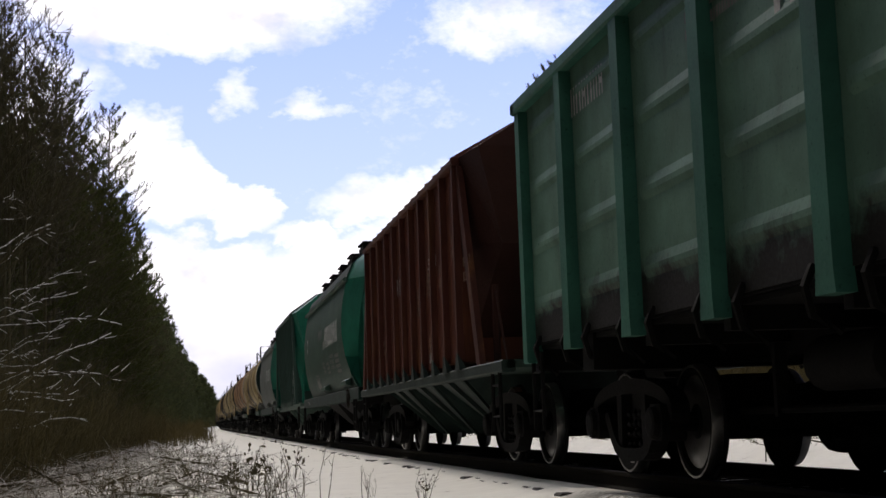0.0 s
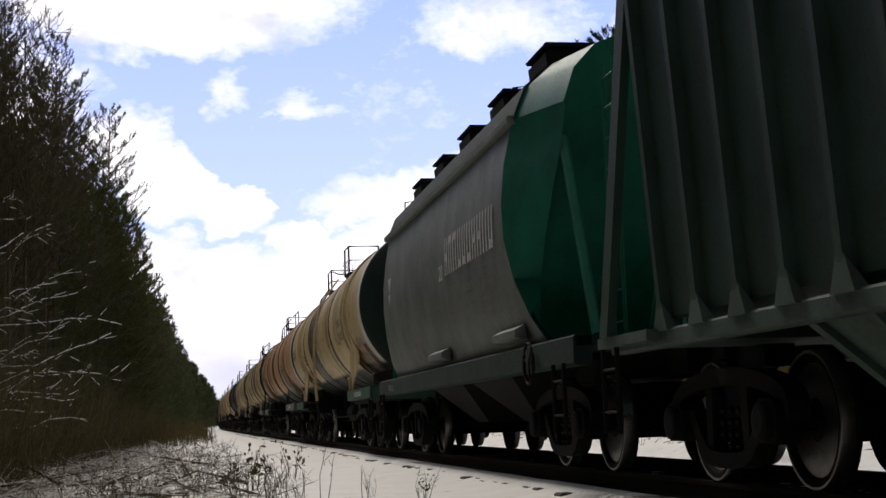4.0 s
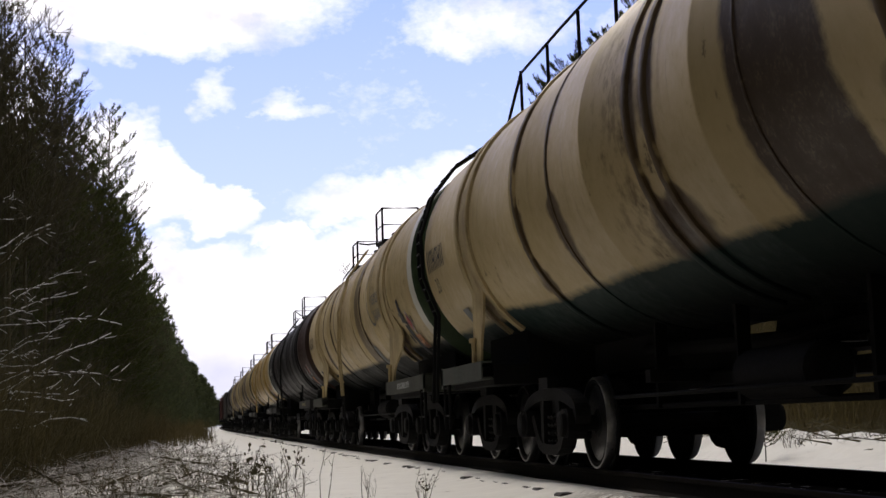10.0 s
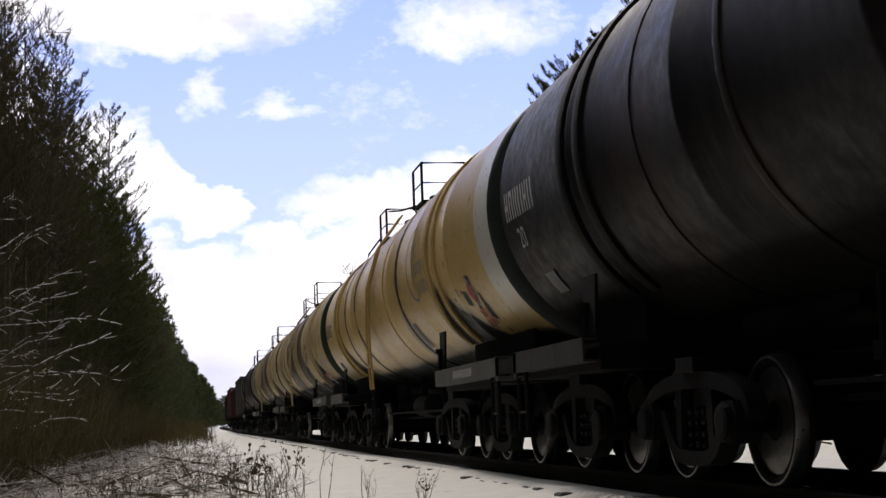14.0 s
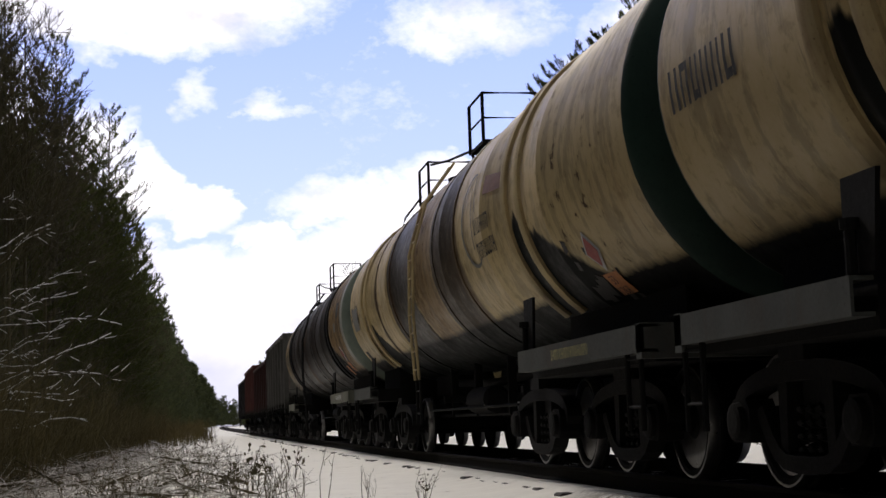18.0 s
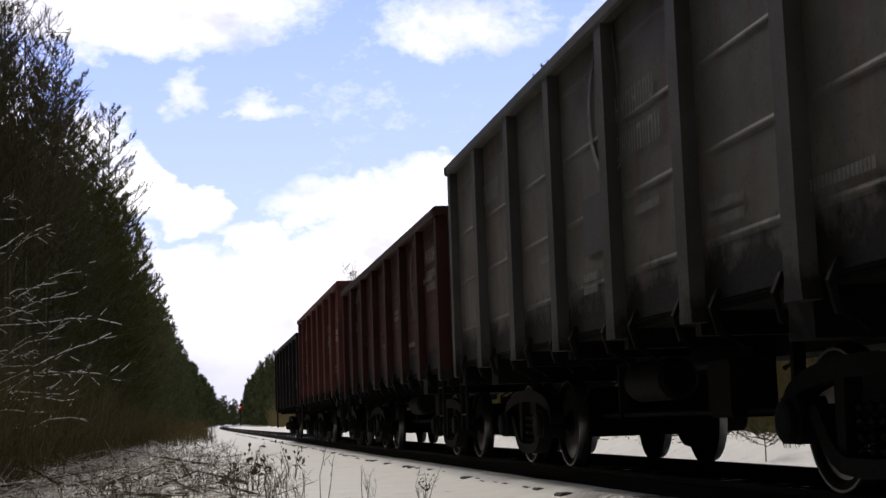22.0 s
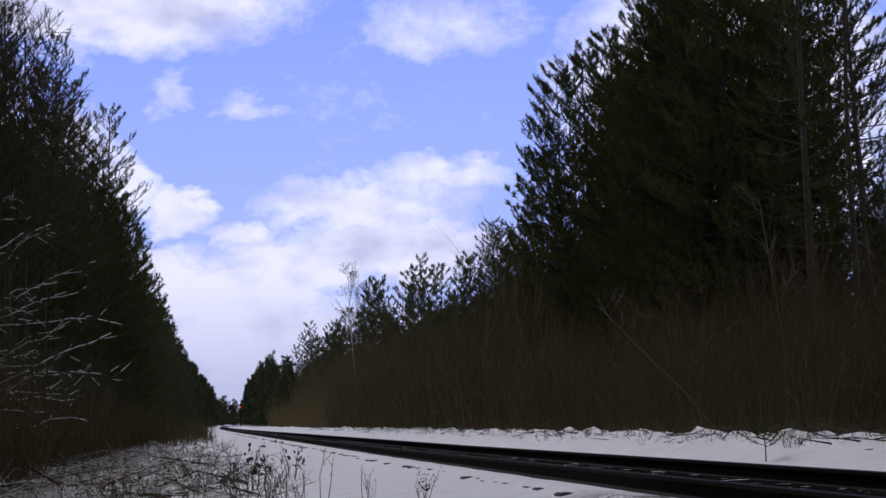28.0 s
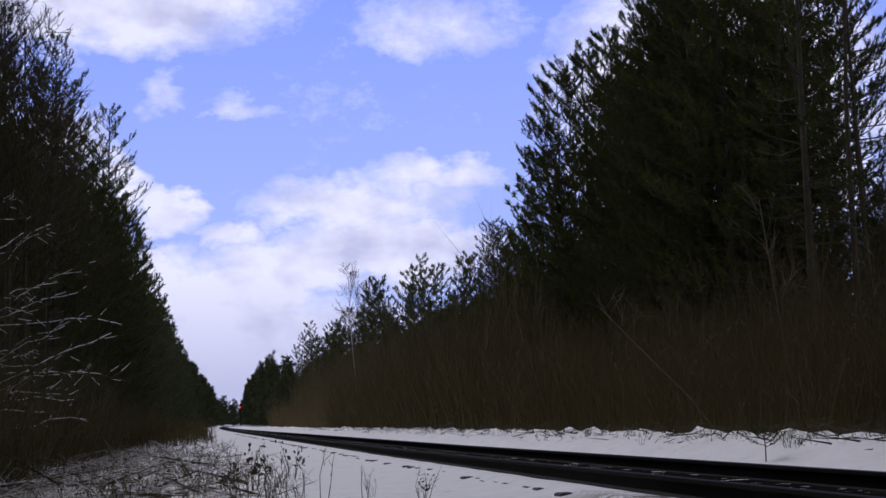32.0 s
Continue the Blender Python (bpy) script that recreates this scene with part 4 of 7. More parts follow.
    if rail_style == 0:
        part("side_ladder", lad, strap_paint, car)
        pole_ladder(car, "step_ladder", -1.66, yl, 0.5, 1.15, 0.34, GRIME)
    for y in (0.3, 3.6) if rail_style == 0 else (0.3,):
        d = G()
        d.lathe([(4.42, 0.36), (4.72, 0.36), (4.74, 0.42), (4.80, 0.42), (4.86, 0.2), (4.86, 0.0)], "z", (0, y, 0), 18)
        part("dome_hatch", d, GRIME, car, "", True)
    walkway = G()
    walkway.box(-0.32, 0.32, -7.2 if rail_style else -0.6, 7.2 if rail_style else 5.6, 4.55, 4.58)
    part("roof_walkway", walkway, GRIME, car)

    def landing(y0, y1, z, top, name="platform"):
        p = G()
        p.box(-0.95, -0.18, y0, y1, z, z + 0.05)
        q = part(name, p, GRIME, car, "steel landing with handrail")
        for xx, yy in ((-0.95, y0), (-0.95, y1), (-0.18, y0)):
            s = G()
            s.tube([(xx, yy, z), (xx, yy, z + top)], 0.024, 6)
            part("rail_post", s, GRIME, q)
        for yy in (y0, y1):
            s = G()
            s.tube([(-0.92, yy, z), (-0.80, yy, z - 0.35)], 0.022, 6)
            part("bracket", s, GRIME, q)
        s = G()
        s.tube([(-0.18, y0, z + top), (-0.95, y0, z + top), (-0.95, y1, z + top)], 0.020, 6)
        part("handrail", s, GRIME, q)
        s = G()
        s.tube([(-0.18, y0, z + top * 0.5), (-0.95, y0, z + top * 0.5), (-0.95, y1, z + top * 0.5)], 0.016, 6)
        part("mid_rail", s, GRIME, q)

    if rail_style == 0:
        u = -1.6
        landing(u - 0.5, u + 0.45, 4.32, 0.70)
        landing(u + 4.15, u + 5.1, 4.28, 0.62)
        s = G()
        s.tube([(-0.9, u + 4.15, 4.85), (-0.9, u + 2.5, 4.62), (-0.9, u + 0.45, 4.40)], 0.02, 6)
        part("stair_rail", s, GRIME, car)
        s = G()
        s.tube([(-0.93, u + 5.1, 4.45), (-1.15, u + 5.6, 4.15), (-1.2, u + 5.7, 3.95)], 0.02, 6)
        part("grab_rail", s, GRIME, car)
    else:
        landing(-0.2, 0.7, 4.45, 0.48)
        s = G()
        pts = [(-0.7, 9.2, 4.05), (-0.72, 8.3, 4.55), (-0.72, 7.6, 4.95)] + [(-0.72, y, 4.98) for y in (5.5, 3.5, 1.3)]
        s.tube(pts, 0.02, 6)
        part("handrail", s, GRIME, car)
        for y in (7.6, 6.2, 4.8, 3.4, -1.2, -2.8):
            s = G()
            s.tube([(-0.72, y, 4.35), (-0.72, y, 4.98)], 0.02, 6)
            part("rail_post", s, GRIME, car)
        s = G()
        s.tube([(-0.72, -2.8, 4.98), (-0.72, 0.4, 4.98)], 0.02, 6)
        part("handrail", s, GRIME, car)
    return car


# ---- painted signs ----
def on_barrel(y, arc, lift=0.006):
    """A point on the near flank: y along the wagon, arc metres up the flank from mid height."""
    a = arc / TANK_R
    return -(TANK_R + lift) * math.cos(a), y - 0.6, TANK_Z + (TANK_R + lift) * math.sin(a)


def on_side(x):
    return lambda y, z, lift=0.006: (x - lift, y, z)


def decal(car, name, polys, material, where=on_barrel, label="", lift=0.014):
    """Flat painted shapes, each a ring of (y, height), laid on a wagon's near side."""
    g = G()
    for poly in polys:
        hs = [q[1] for q in poly]
        n = max(1, int((max(hs) - min(hs)) / 0.12)) if len(poly) == 4 else 1
        if len(poly) == 4:
            a, b, c, d = poly
            for i in range(n):
                t, u = i / n, (i + 1) / n
                quad = [(a[0] + (d[0] - a[0]) * t, a[1] + (d[1] - a[1]) * t), (b[0] + (c[0] - b[0]) * t, b[1] + (c[1] - b[1]) * t),
                        (b[0] + (c[0] - b[0]) * u, b[1] + (c[1] - b[1]) * u), (a[0] + (d[0] - a[0]) * u, a[1] + (d[1] - a[1]) * u)]
                g.add([where(q[0], q[1], lift) for q in quad], [(0, 1, 2, 3)])
        else:
            g.add([where(q[0], q[1], lift) for q in poly], [tuple(range(len(poly)))])
    ob = part(name, g.mesh(name, material, False, True), material, car, label)
    if len(polys) > 3 and "emblem" not in name:
        tagged(ob, kind="stuff")
    return ob


def bars(y, h, rows, seed=0):
    """Rows of (length, height) broken into letter-wide bars; y is the rear edge and the letters run towards the front."""
    rng = random.Random(seed)
    out = []
    for length, tall in rows:
        q = y
        while q > y - length:
            w = tall * rng.uniform(0.4, 0.62)
            kind = rng.random()
            if tall < 0.09:
                out.append([(q, h - tall), (q - w, h - tall), (q - w, h), (q, h)])
            else:
                s = w * 0.28
                out.append([(q, h - tall), (q - s, h - tall), (q - s, h), (q, h)])
                out.append([(q - w + s, h - tall), (q - w, h - tall), (q - w, h), (q - w + s, h)])
                if kind < 0.75:
                    z = h - tall * rng.choice((0.0, 0.42, 0.78))
                    out.append([(q - s, z - tall * 0.2), (q - w + s, z - tall * 0.2), (q - w + s, z), (q - s, z)])
            q -= w + tall * 0.2
        h -= tall * 1.55
    return out


def arc_shape(y, h, r, a0, a1, w, squash=1.0):
    n = 14
    out = []
    for i in range(n):
        t, u = radians(a0 + (a1 - a0) * i / n), radians(a0 + (a1 - a0) * (i + 1) / n)
        k0, k1 = (w * (0.35 + 0.65 * math.sin(math.pi * q / n)) / 2 for q in (i, i + 1))
        ring = [(r - k0, t), (r + k0, t), (r + k1, u), (r - k1, u)]
        out.append([(y - p * math.cos(q), h + p * math.sin(q) * squash) for p, q in ring])
    return out


def company_mark(car, y, h, material, where=on_barrel, k=1.0, seed=1):
    """An open ring with slanted strokes, and two lines of writing kept as bars."""
    shapes = arc_shape(y, h, 0.78 * k, 75, 300, 0.10 * k) + [[(y - 0.02 * k, h - 0.5 * k), (y - 0.09 * k, h - 0.5 * k), (y - 0.02 * k, h + 0.55 * k), (y + 0.03 * k, h + 0.55 * k)],
                                                             [(y - 0.30 * k, h + 0.1 * k), (y - 0.36 * k, h + 0.1 * k), (y - 0.24 * k, h + 0.7 * k), (y - 0.18 * k, h + 0.7 * k)]]
    decal(car, "painted_emblem", shapes, STONE if where is on_barrel else material, where)
    decal(car, "painted_writing", bars(y - 0.22 * k, h - 0.02, [(1.15 * k, 0.26 * k), (1.25 * k, 0.26 * k)], seed), material, where)


def placard(car, y, h, red, orange, white, dark, seed=0):
    """A red hazard diamond over an orange plate, on a scuffed patch."""
    rng = random.Random(seed)
    decal(car, "hazard_diamond", [[(y + 0.17, h), (y, h - 0.17), (y - 0.17, h), (y, h + 0.17)]], red, label="red hazard diamond sticker", lift=0.018)
    decal(car, "hazard_backing", [[(y + 0.22, h), (y, h - 0.22), (y - 0.22, h), (y, h + 0.22)]], white, lift=0.012)
    decal(car, "hazard_plate", [[(y + 0.21, h - 0.52), (y - 0.21, h - 0.52), (y - 0.21, h - 0.24), (y + 0.21, h - 0.24)]], orange, label="orange hazard plate", lift=0.018)
    if seed in (6, 7):
        curved_lettering(car, "33", y + 0.10, h - 0.37, 0.15, dark)
        curved_lettering(car, "1268", y + 0.17, h - 0.51, 0.15, dark)
    else:
        decal(car, "plate_figure", bars(y + 0.15, h - 0.26, [(0.2, 0.10), (0.3, 0.10)], seed), dark, lift=0.024)
    shapes = []
    for i in range(12):
        yy, hh, w = y + rng.uniform(-0.3, 0.9), h + rng.uniform(-0.7, 0.2), rng.uniform(0.03, 0.13)
        shapes.append([(yy + w, hh - w), (yy - w * rng.uniform(0.2, 1), hh - w * rng.uniform(0.6, 1.6)), (yy - w, hh + w * 0.6), (yy + w * rng.uniform(0.1, 0.8), hh + w)])
    decal(car, "peeled_sticker", shapes, rng.choice((white, dark)), lift=0.009)


def lettering(car, text, y, z, size, material, x):
    """Readable writing on the near side of a wagon."""
    curve = bpy.data.curves.new("writing", "FONT")
    curve.body, curve.size = text, size
    tmp = new("writing", curve)
    me = bpy.data.meshes.new_from_object(tmp.evaluated_get(bpy.context.evaluated_depsgraph_get()))
    bpy.data.objects.remove(tmp)
    me.materials.append(material)
    m = Matrix(((0, 0, -1, x), (-1, 0, 0, y), (0, 1, 0, z), (0, 0, 0, 1)))
    return part("lettering", me, material, car, "", False, m)


def curved_lettering(car, text, y, h, size, material):
    """Readable writing bent round the barrel's near flank."""
    curve = bpy.data.curves.new("writing", "FONT")
    curve.body, curve.size = text, size
    tmp = new("writing", curve)
    me = bpy.data.meshes.new_from_object(tmp.evaluated_get(bpy.context.evaluated_depsgraph_get()))
    bpy.data.objects.remove(tmp)
    for v in me.vertices:
        v.co = on_barrel(y - v.co[0], h + v.co[1], 0.028)
    me.materials.clear()
    me.materials.append(material)
    return part("lettering", me, material, car)


# ---- the train ----
MOVING = []
OIL = (0.018, 0.014, 0.012)
RUSTY = (0.13, 0.062, 0.03)
OCHRE = (0.30, 0.18, 0.08)
DKGREEN = (0.014, 0.028, 0.024)


WHITEISH = plain("white_stencil_paint", (0.55, 0.56, 0.55), (0.25, 0.26, 0.25), rough=0.7, scale=12.0)
BLACKISH = plain("black_stencil_paint", (0.03, 0.028, 0.026), rough=0.7, scale=12.0)


RED = plain("faded_red_paint", (0.36, 0.045, 0.04), (0.20, 0.05, 0.04), rough=0.6, scale=8.0)
ORANGE = plain("orange_plate_paint", (0.55, 0.20, 0.05), (0.35, 0.14, 0.05), rough=0.6, scale=8.0)
FADED = plain("faded_white_paint", (0.24, 0.19, 0.17), (0.12, 0.085, 0.075), rough=0.8, scale=7.0)
TAN = plain("faded_tan_stencil", (0.19, 0.105, 0.062), (0.10, 0.045, 0.03), rough=0.8, scale=7.0)
STONE = plain("scuffed_grey_paint", (0.20, 0.20, 0.19), (0.08, 0.08, 0.078), rough=0.7, scale=6.0)
TEAL = plain("green_panel_paint", (0.075, 0.145, 0.105), (0.04, 0.08, 0.06), rough=0.6, scale=5.0)
YELLOW = plain("yellow_stencil_paint", (0.30, 0.27, 0.10), (0.12, 0.11, 0.05), rough=0.7, scale=9.0)


def box_shape(y0, y1, h0, h1):
    return [[(y1, h0), (y0, h0), (y0, h1), (y1, h1)]]


def tank_signs(car, i):
    """The marks that tell each tank wagon apart."""
    sill = on_side(-1.50)
    ink = WHITEISH if i == 4 else BLACKISH
    # number and load marks at the rear end
    decal(car, "wagon_number", bars(BACKS[i] + 0.35, 0.0, [(1.1, 0.30)], i), ink)
    if i in (1, 2, 4):
        curved_lettering(car, "20", BACKS[i], -0.62, 0.30, ink)
    if i != 6:
        decal(car, "inspection_panel", box_shape(9.2, 9.55, -1.22, -0.96), STONE if i in (2, 4) else TEAL if i == 1 else BLACKISH)
    decal(car, "sill_writing", bars(-7.6, 1.19, [(1.3, 0.10)], i + 3), YELLOW if i in (4, 7) else WHITEISH, sill)
    if i in (0, 2, 3, 5, 6, 7):
        company_mark(car, -4.3 if i not in (6, 7) else -3.7, 0.0, (BLACKISH, None, BLACKISH, STONE, None, STONE, BLACKISH, BLACKISH)[i], k=0.72, seed=i)
    if i in (2, 3, 4, 5, 6, 7, 8):
        placard(car, -7.3 if i == 2 else -8.55 if i == 4 else -8.0, -0.80 if i != 7 else -0.95, RED, ORANGE, WHITEISH, BLACKISH, i)
    if i == 0:
        decal(car, "scrawl", bars(-7.1, -0.75, [(0.9, 0.3), (0.8, 0.3)], 77), RED)
        decal(car, "scrawl", bars(-7.35, -0.62, [(0.9, 0.22), (0.8, 0.22), (0.7, 0.2)], 78), STONE, lift=0.02)
        decal(car, "patch", box_shape(-8.5, -8.05, -1.35, -0.80), BLACKISH)
        decal(car, "notice_panel", box_shape(5.3, 6.1, -1.38, -0.82), BLACKISH)
        decal(car, "notice_writing", bars(6.15, -0.35, [(0.9, 0.07), (0.9, 0.07), (0.8, 0.07)], 5), BLACKISH)
    if i == 1:
        decal(car, "emblem_panel", box_shape(-5.1, -3.9, -1.35, -0.18), TEAL)
        decal(car, "painted_emblem", arc_shape(-4.4, -0.72, 0.46, 60, 300, 0.08) + [[(-4.35, -1.02), (-4.43, -1.02), (-4.30, -0.47), (-4.23, -0.47)]], WHITEISH, lift=0.02)
        decal(car, "rear_panel", box_shape(8.6, 9.9, -0.38, 0.10), TEAL, lift=0.010)
        placard(car, -8.0, -0.85, RED, ORANGE, WHITEISH, BLACKISH, 21)
        decal(car, "patch", [[(-7.75, -0.62), (-7.9, -0.75), (-7.85, -0.2), (-7.72, -0.1)]], BLACKISH)
    if i == 3:
        decal(car, "patch", [[(-7.35, -0.75), (-7.65, -0.8), (-7.6, -0.35), (-7.4, -0.38)], [(-7.5, -1.3), (-7.85, -1.25), (-7.75, -0.85), (-7.45, -0.8)]], BLACKISH)
        decal(car, "notice_panel", box_shape(-3.0, -2.6, -1.42, -0.92), STONE)
    if i == 4:
        decal(car, "scuff", [[(-6.95, -1.45), (-7.3, -1.36), (-7.22, -1.1), (-7.12, -0.82), (-6.98, -0.9), (-7.02, -1.15)]], STONE)
        decal(car, "scuff", box_shape(0.35, 0.85, 0.02, 0.2), STONE)
        decal(car, "scuff", [[(-3.6, -1.2), (-3.9, -1.22), (-3.8, -1.08), (-3.55, -1.06)]], STONE)
    if i == 5:
        decal(car, "notice_panel", box_shape(-3.05, -2.75, -1.35, -0.85), STONE)
    if i == 6:
        decal(car, "patch", [[(-2.7, -1.25), (-3.5, -1.15), (-3.6, -0.75), (-2.75, -0.6)], [(-2.9, -0.72), (-3.1, -0.7), (-3.0, -0.4), (-2.85, -0.45)], [(-2.5, -0.72), (-2.62, -0.7), (-2.58, -0.42), (-2.5, -0.38)], [(-3.3, -1.5), (-3.75, -1.32), (-3.6, -1.12), (-3.2, -1.2)]], BLACKISH)
        decal(car, "hazard_plate", box_shape(-7.2, -6.85, -1.35, -1.1), ORANGE)
    if i == 7:
        decal(car, "stroke", [[(-4.4, 0.2), (-5.4, 0.12), (-5.4, 0.3), (-4.45, 0.42)]], plain("brick_red_paint", (0.16, 0.06, 0.04), rough=0.7), label="brick red brush stroke")
        decal(car, "notice_panel", box_shape(8.6, 9.4, -0.5, -0.05), STONE, lift=0.02)
    if i == 8:
        decal(car, "hazard_plate", box_shape(-7.4, -7.1, -1.4, -1.1), ORANGE)
        decal(car, "notice_panel", box_shape(-8.75, -8.3, 0.05, 0.4), BLACKISH)
        decal(car, "notice_panel", box_shape(-8.1, -7.7, -0.25, -0.05), STONE)


def hopper_signs(cars):
    green, maroon, grey1, tall, grey2 = cars
    decal(green, "wagon_number", bars(4.75, 3.52, [(1.3, 0.26)], 4), WHITEISH, on_side(-1.475))
    decal(green, "stencil", bars(1.3, 3.35, [(1.2, 0.08), (1.0, 0.08)], 5), STONE, on_side(-1.475))
    decal(green, "large_letters", bars(-0.25, 3.40, [(1.3, 0.55)], 6), WHITEISH, on_side(-1.475))
    s = on_side(-1.502)
    decal(maroon, "wagon_number", bars(2.05, 2.91, [(0.6, 0.28)], 7) + bars(1.2, 2.91, [(0.5, 0.28)], 8), WHITEISH, s)
    lettering(maroon, "\u0417\u0415\u0420\u041d\u041e", -1.70, 2.74, 0.22, WHITEISH, -1.508)
    for y, z, rows, k in ((-0.1, 2.75, [(0.7, 0.06)] * 5, 1), (-1.0, 2.9, [(0.6, 0.06)] * 4, 2), (-2.1, 2.9, [(0.45, 0.12), (0.3, 0.12)], 3), (-1.05, 1.95, [(0.6, 0.06)] * 3, 4), (4.0, 2.2, [(0.5, 0.1)] * 2, 5), (-0.2, 1.9, [(0.5, 0.06)] * 4, 6), (-3.1, 3.2, [(0.4, 0.14), (0.5, 0.1)], 8), (-3.9, 2.8, [(0.5, 0.12), (0.5, 0.12)], 9)):
        decal(maroon, "stencil", bars(y - 0.6, z - 0.2, rows, k), TAN, s)
    decal(maroon, "wagon_number", bars(-1.65, 1.52, [(0.7, 0.14)], 7), WHITEISH, s)

    def bowed(y, z, lift=0.006):
        x = float(np.interp(z, [1.30, 1.62, 2.05, 2.5, 2.9, 3.35, 3.78], [1.26, 1.40, 1.50, 1.55, 1.55, 1.50, 1.42]))
        return -x - lift, y, z
    for car in (grey1, grey2):
        decal(car, "large_letters", bars(-0.85, 2.98, [(3.2, 0.50)], 31), WHITEISH, bowed)
        decal(car, "wagon_number", bars(1.1, 3.0, [(1.1, 0.24)], 32), STONE, bowed)
        for y, z, rows, k in ((0.3, 2.15, [(0.5, 0.07)] * 3, 1), (-0.7, 2.1, [(0.6, 0.07)] * 3, 2), (-1.7, 2.25, [(0.9, 0.09)] * 3, 3), (-3.0, 2.2, [(0.9, 0.08)] * 4, 4), (3.0, 1.9, [(1.0, 0.06)] * 2, 6)):
            decal(car, "stencil", bars(y, z, rows, k), STONE, bowed)
        lettering(car, "20", -0.35, 2.45, 0.30, WHITEISH, -1.562)
        decal(car, "pale_patch", box_shape(2.2, 3.0, 1.45, 1.75), STONE, bowed)
        lettering(car, "\u0422\u0410\u0420\u0410 23", 5.7, 1.09, 0.15, STONE, -1.492)
        decal(car, "triangle_mark", [[(4.9, 3.0), (4.5, 3.0), (4.65, 2.75)], [(4.85, 2.72), (4.55, 2.72), (4.68, 2.55)]], WHITEISH, bowed)
    for k in range(7):
        y = 2.1 - 0.76 * k
        decal(tall, "large_letter", bars(y, 3.70, [(0.2, 0.42)], 40 + k), STONE, on_side(-1.47))
    decal(tall, "graffiti", bars(-2.9, 2.7, [(0.3, 0.2), (0.3, 0.16), (0.3, 0.2)], 50), WHITEISH, on_side(-1.44))
    decal(tall, "graffiti", bars(-2.2, 2.4, [(0.25, 0.2)] * 4, 51), STONE, on_side(-1.43))


def gondola_signs(cars):
    s = on_side(-1.475)
    grey, red1, red2, last = cars
    company_mark(grey, -0.85, 3.15, STONE, s, 0.8, 60)
    decal(grey, "panel", box_shape(-0.6, 0.1, 1.95, 2.45), plain("dull_slate_paint", (0.06, 0.06, 0.062), rough=0.7), s)
    decal(red1, "stroke", arc_shape(-4.0, 2.75, 0.6, 95, 250, 0.05), FADED, s)
    decal(red1, "stencil", bars(-4.95, 3.05, [(1.0, 0.2), (1.0, 0.12), (0.9, 0.12)], 61), FADED, s)
    company_mark(red2, -2.6, 3.05, STONE, s, 0.75, 64)
    lettering(red2, "20", -5.2, 3.0, 0.28, WHITEISH, -1.482)
    lettering(red2, "\u0422\u0410\u0420\u0410 24", 4.86, 1.76, 0.13, STONE, -1.482)
    lettering(red2, "20", 3.48, 2.52, 0.20, FADED, -1.482)
    decal(red2, "stencil", bars(3.62, 2.26, [(0.8, 0.06), (0.75, 0.06)], 67), FADED, s)
    decal(red2, "triangle_mark", [[(5.31, 2.66), (4.90, 2.66), (5.06, 2.60)], [(5.22, 2.58), (5.0, 2.58), (5.08, 2.50)]], FADED, s)
    decal(red2, "stencil", bars(-4.9, 2.78, [(1.0, 0.11), (1.0, 0.11)], 65), WHITEISH, s)
    company_mark(last, -0.4, 2.85, STONE, s, 0.72, 66)
    for car, k in ((grey, 1), (red1, 2), (red2, 3), (last, 4)):
        rng = random.Random(k)
        top = 3.3 if car is not last else 3.0
        decal(car, "wagon_number", bars(4.7, top, [(1.1, 0.24)], 70 + k), STONE, s)
        for j in range(7):
            y = -5.6 + 1.59 * j + 1.0
            decal(car, "stencil", bars(y, rng.uniform(1.7, 2.7), [(rng.uniform(0.4, 0.9), 0.07)] * rng.randrange(1, 4), 80 + j + 10 * k), STONE, s)


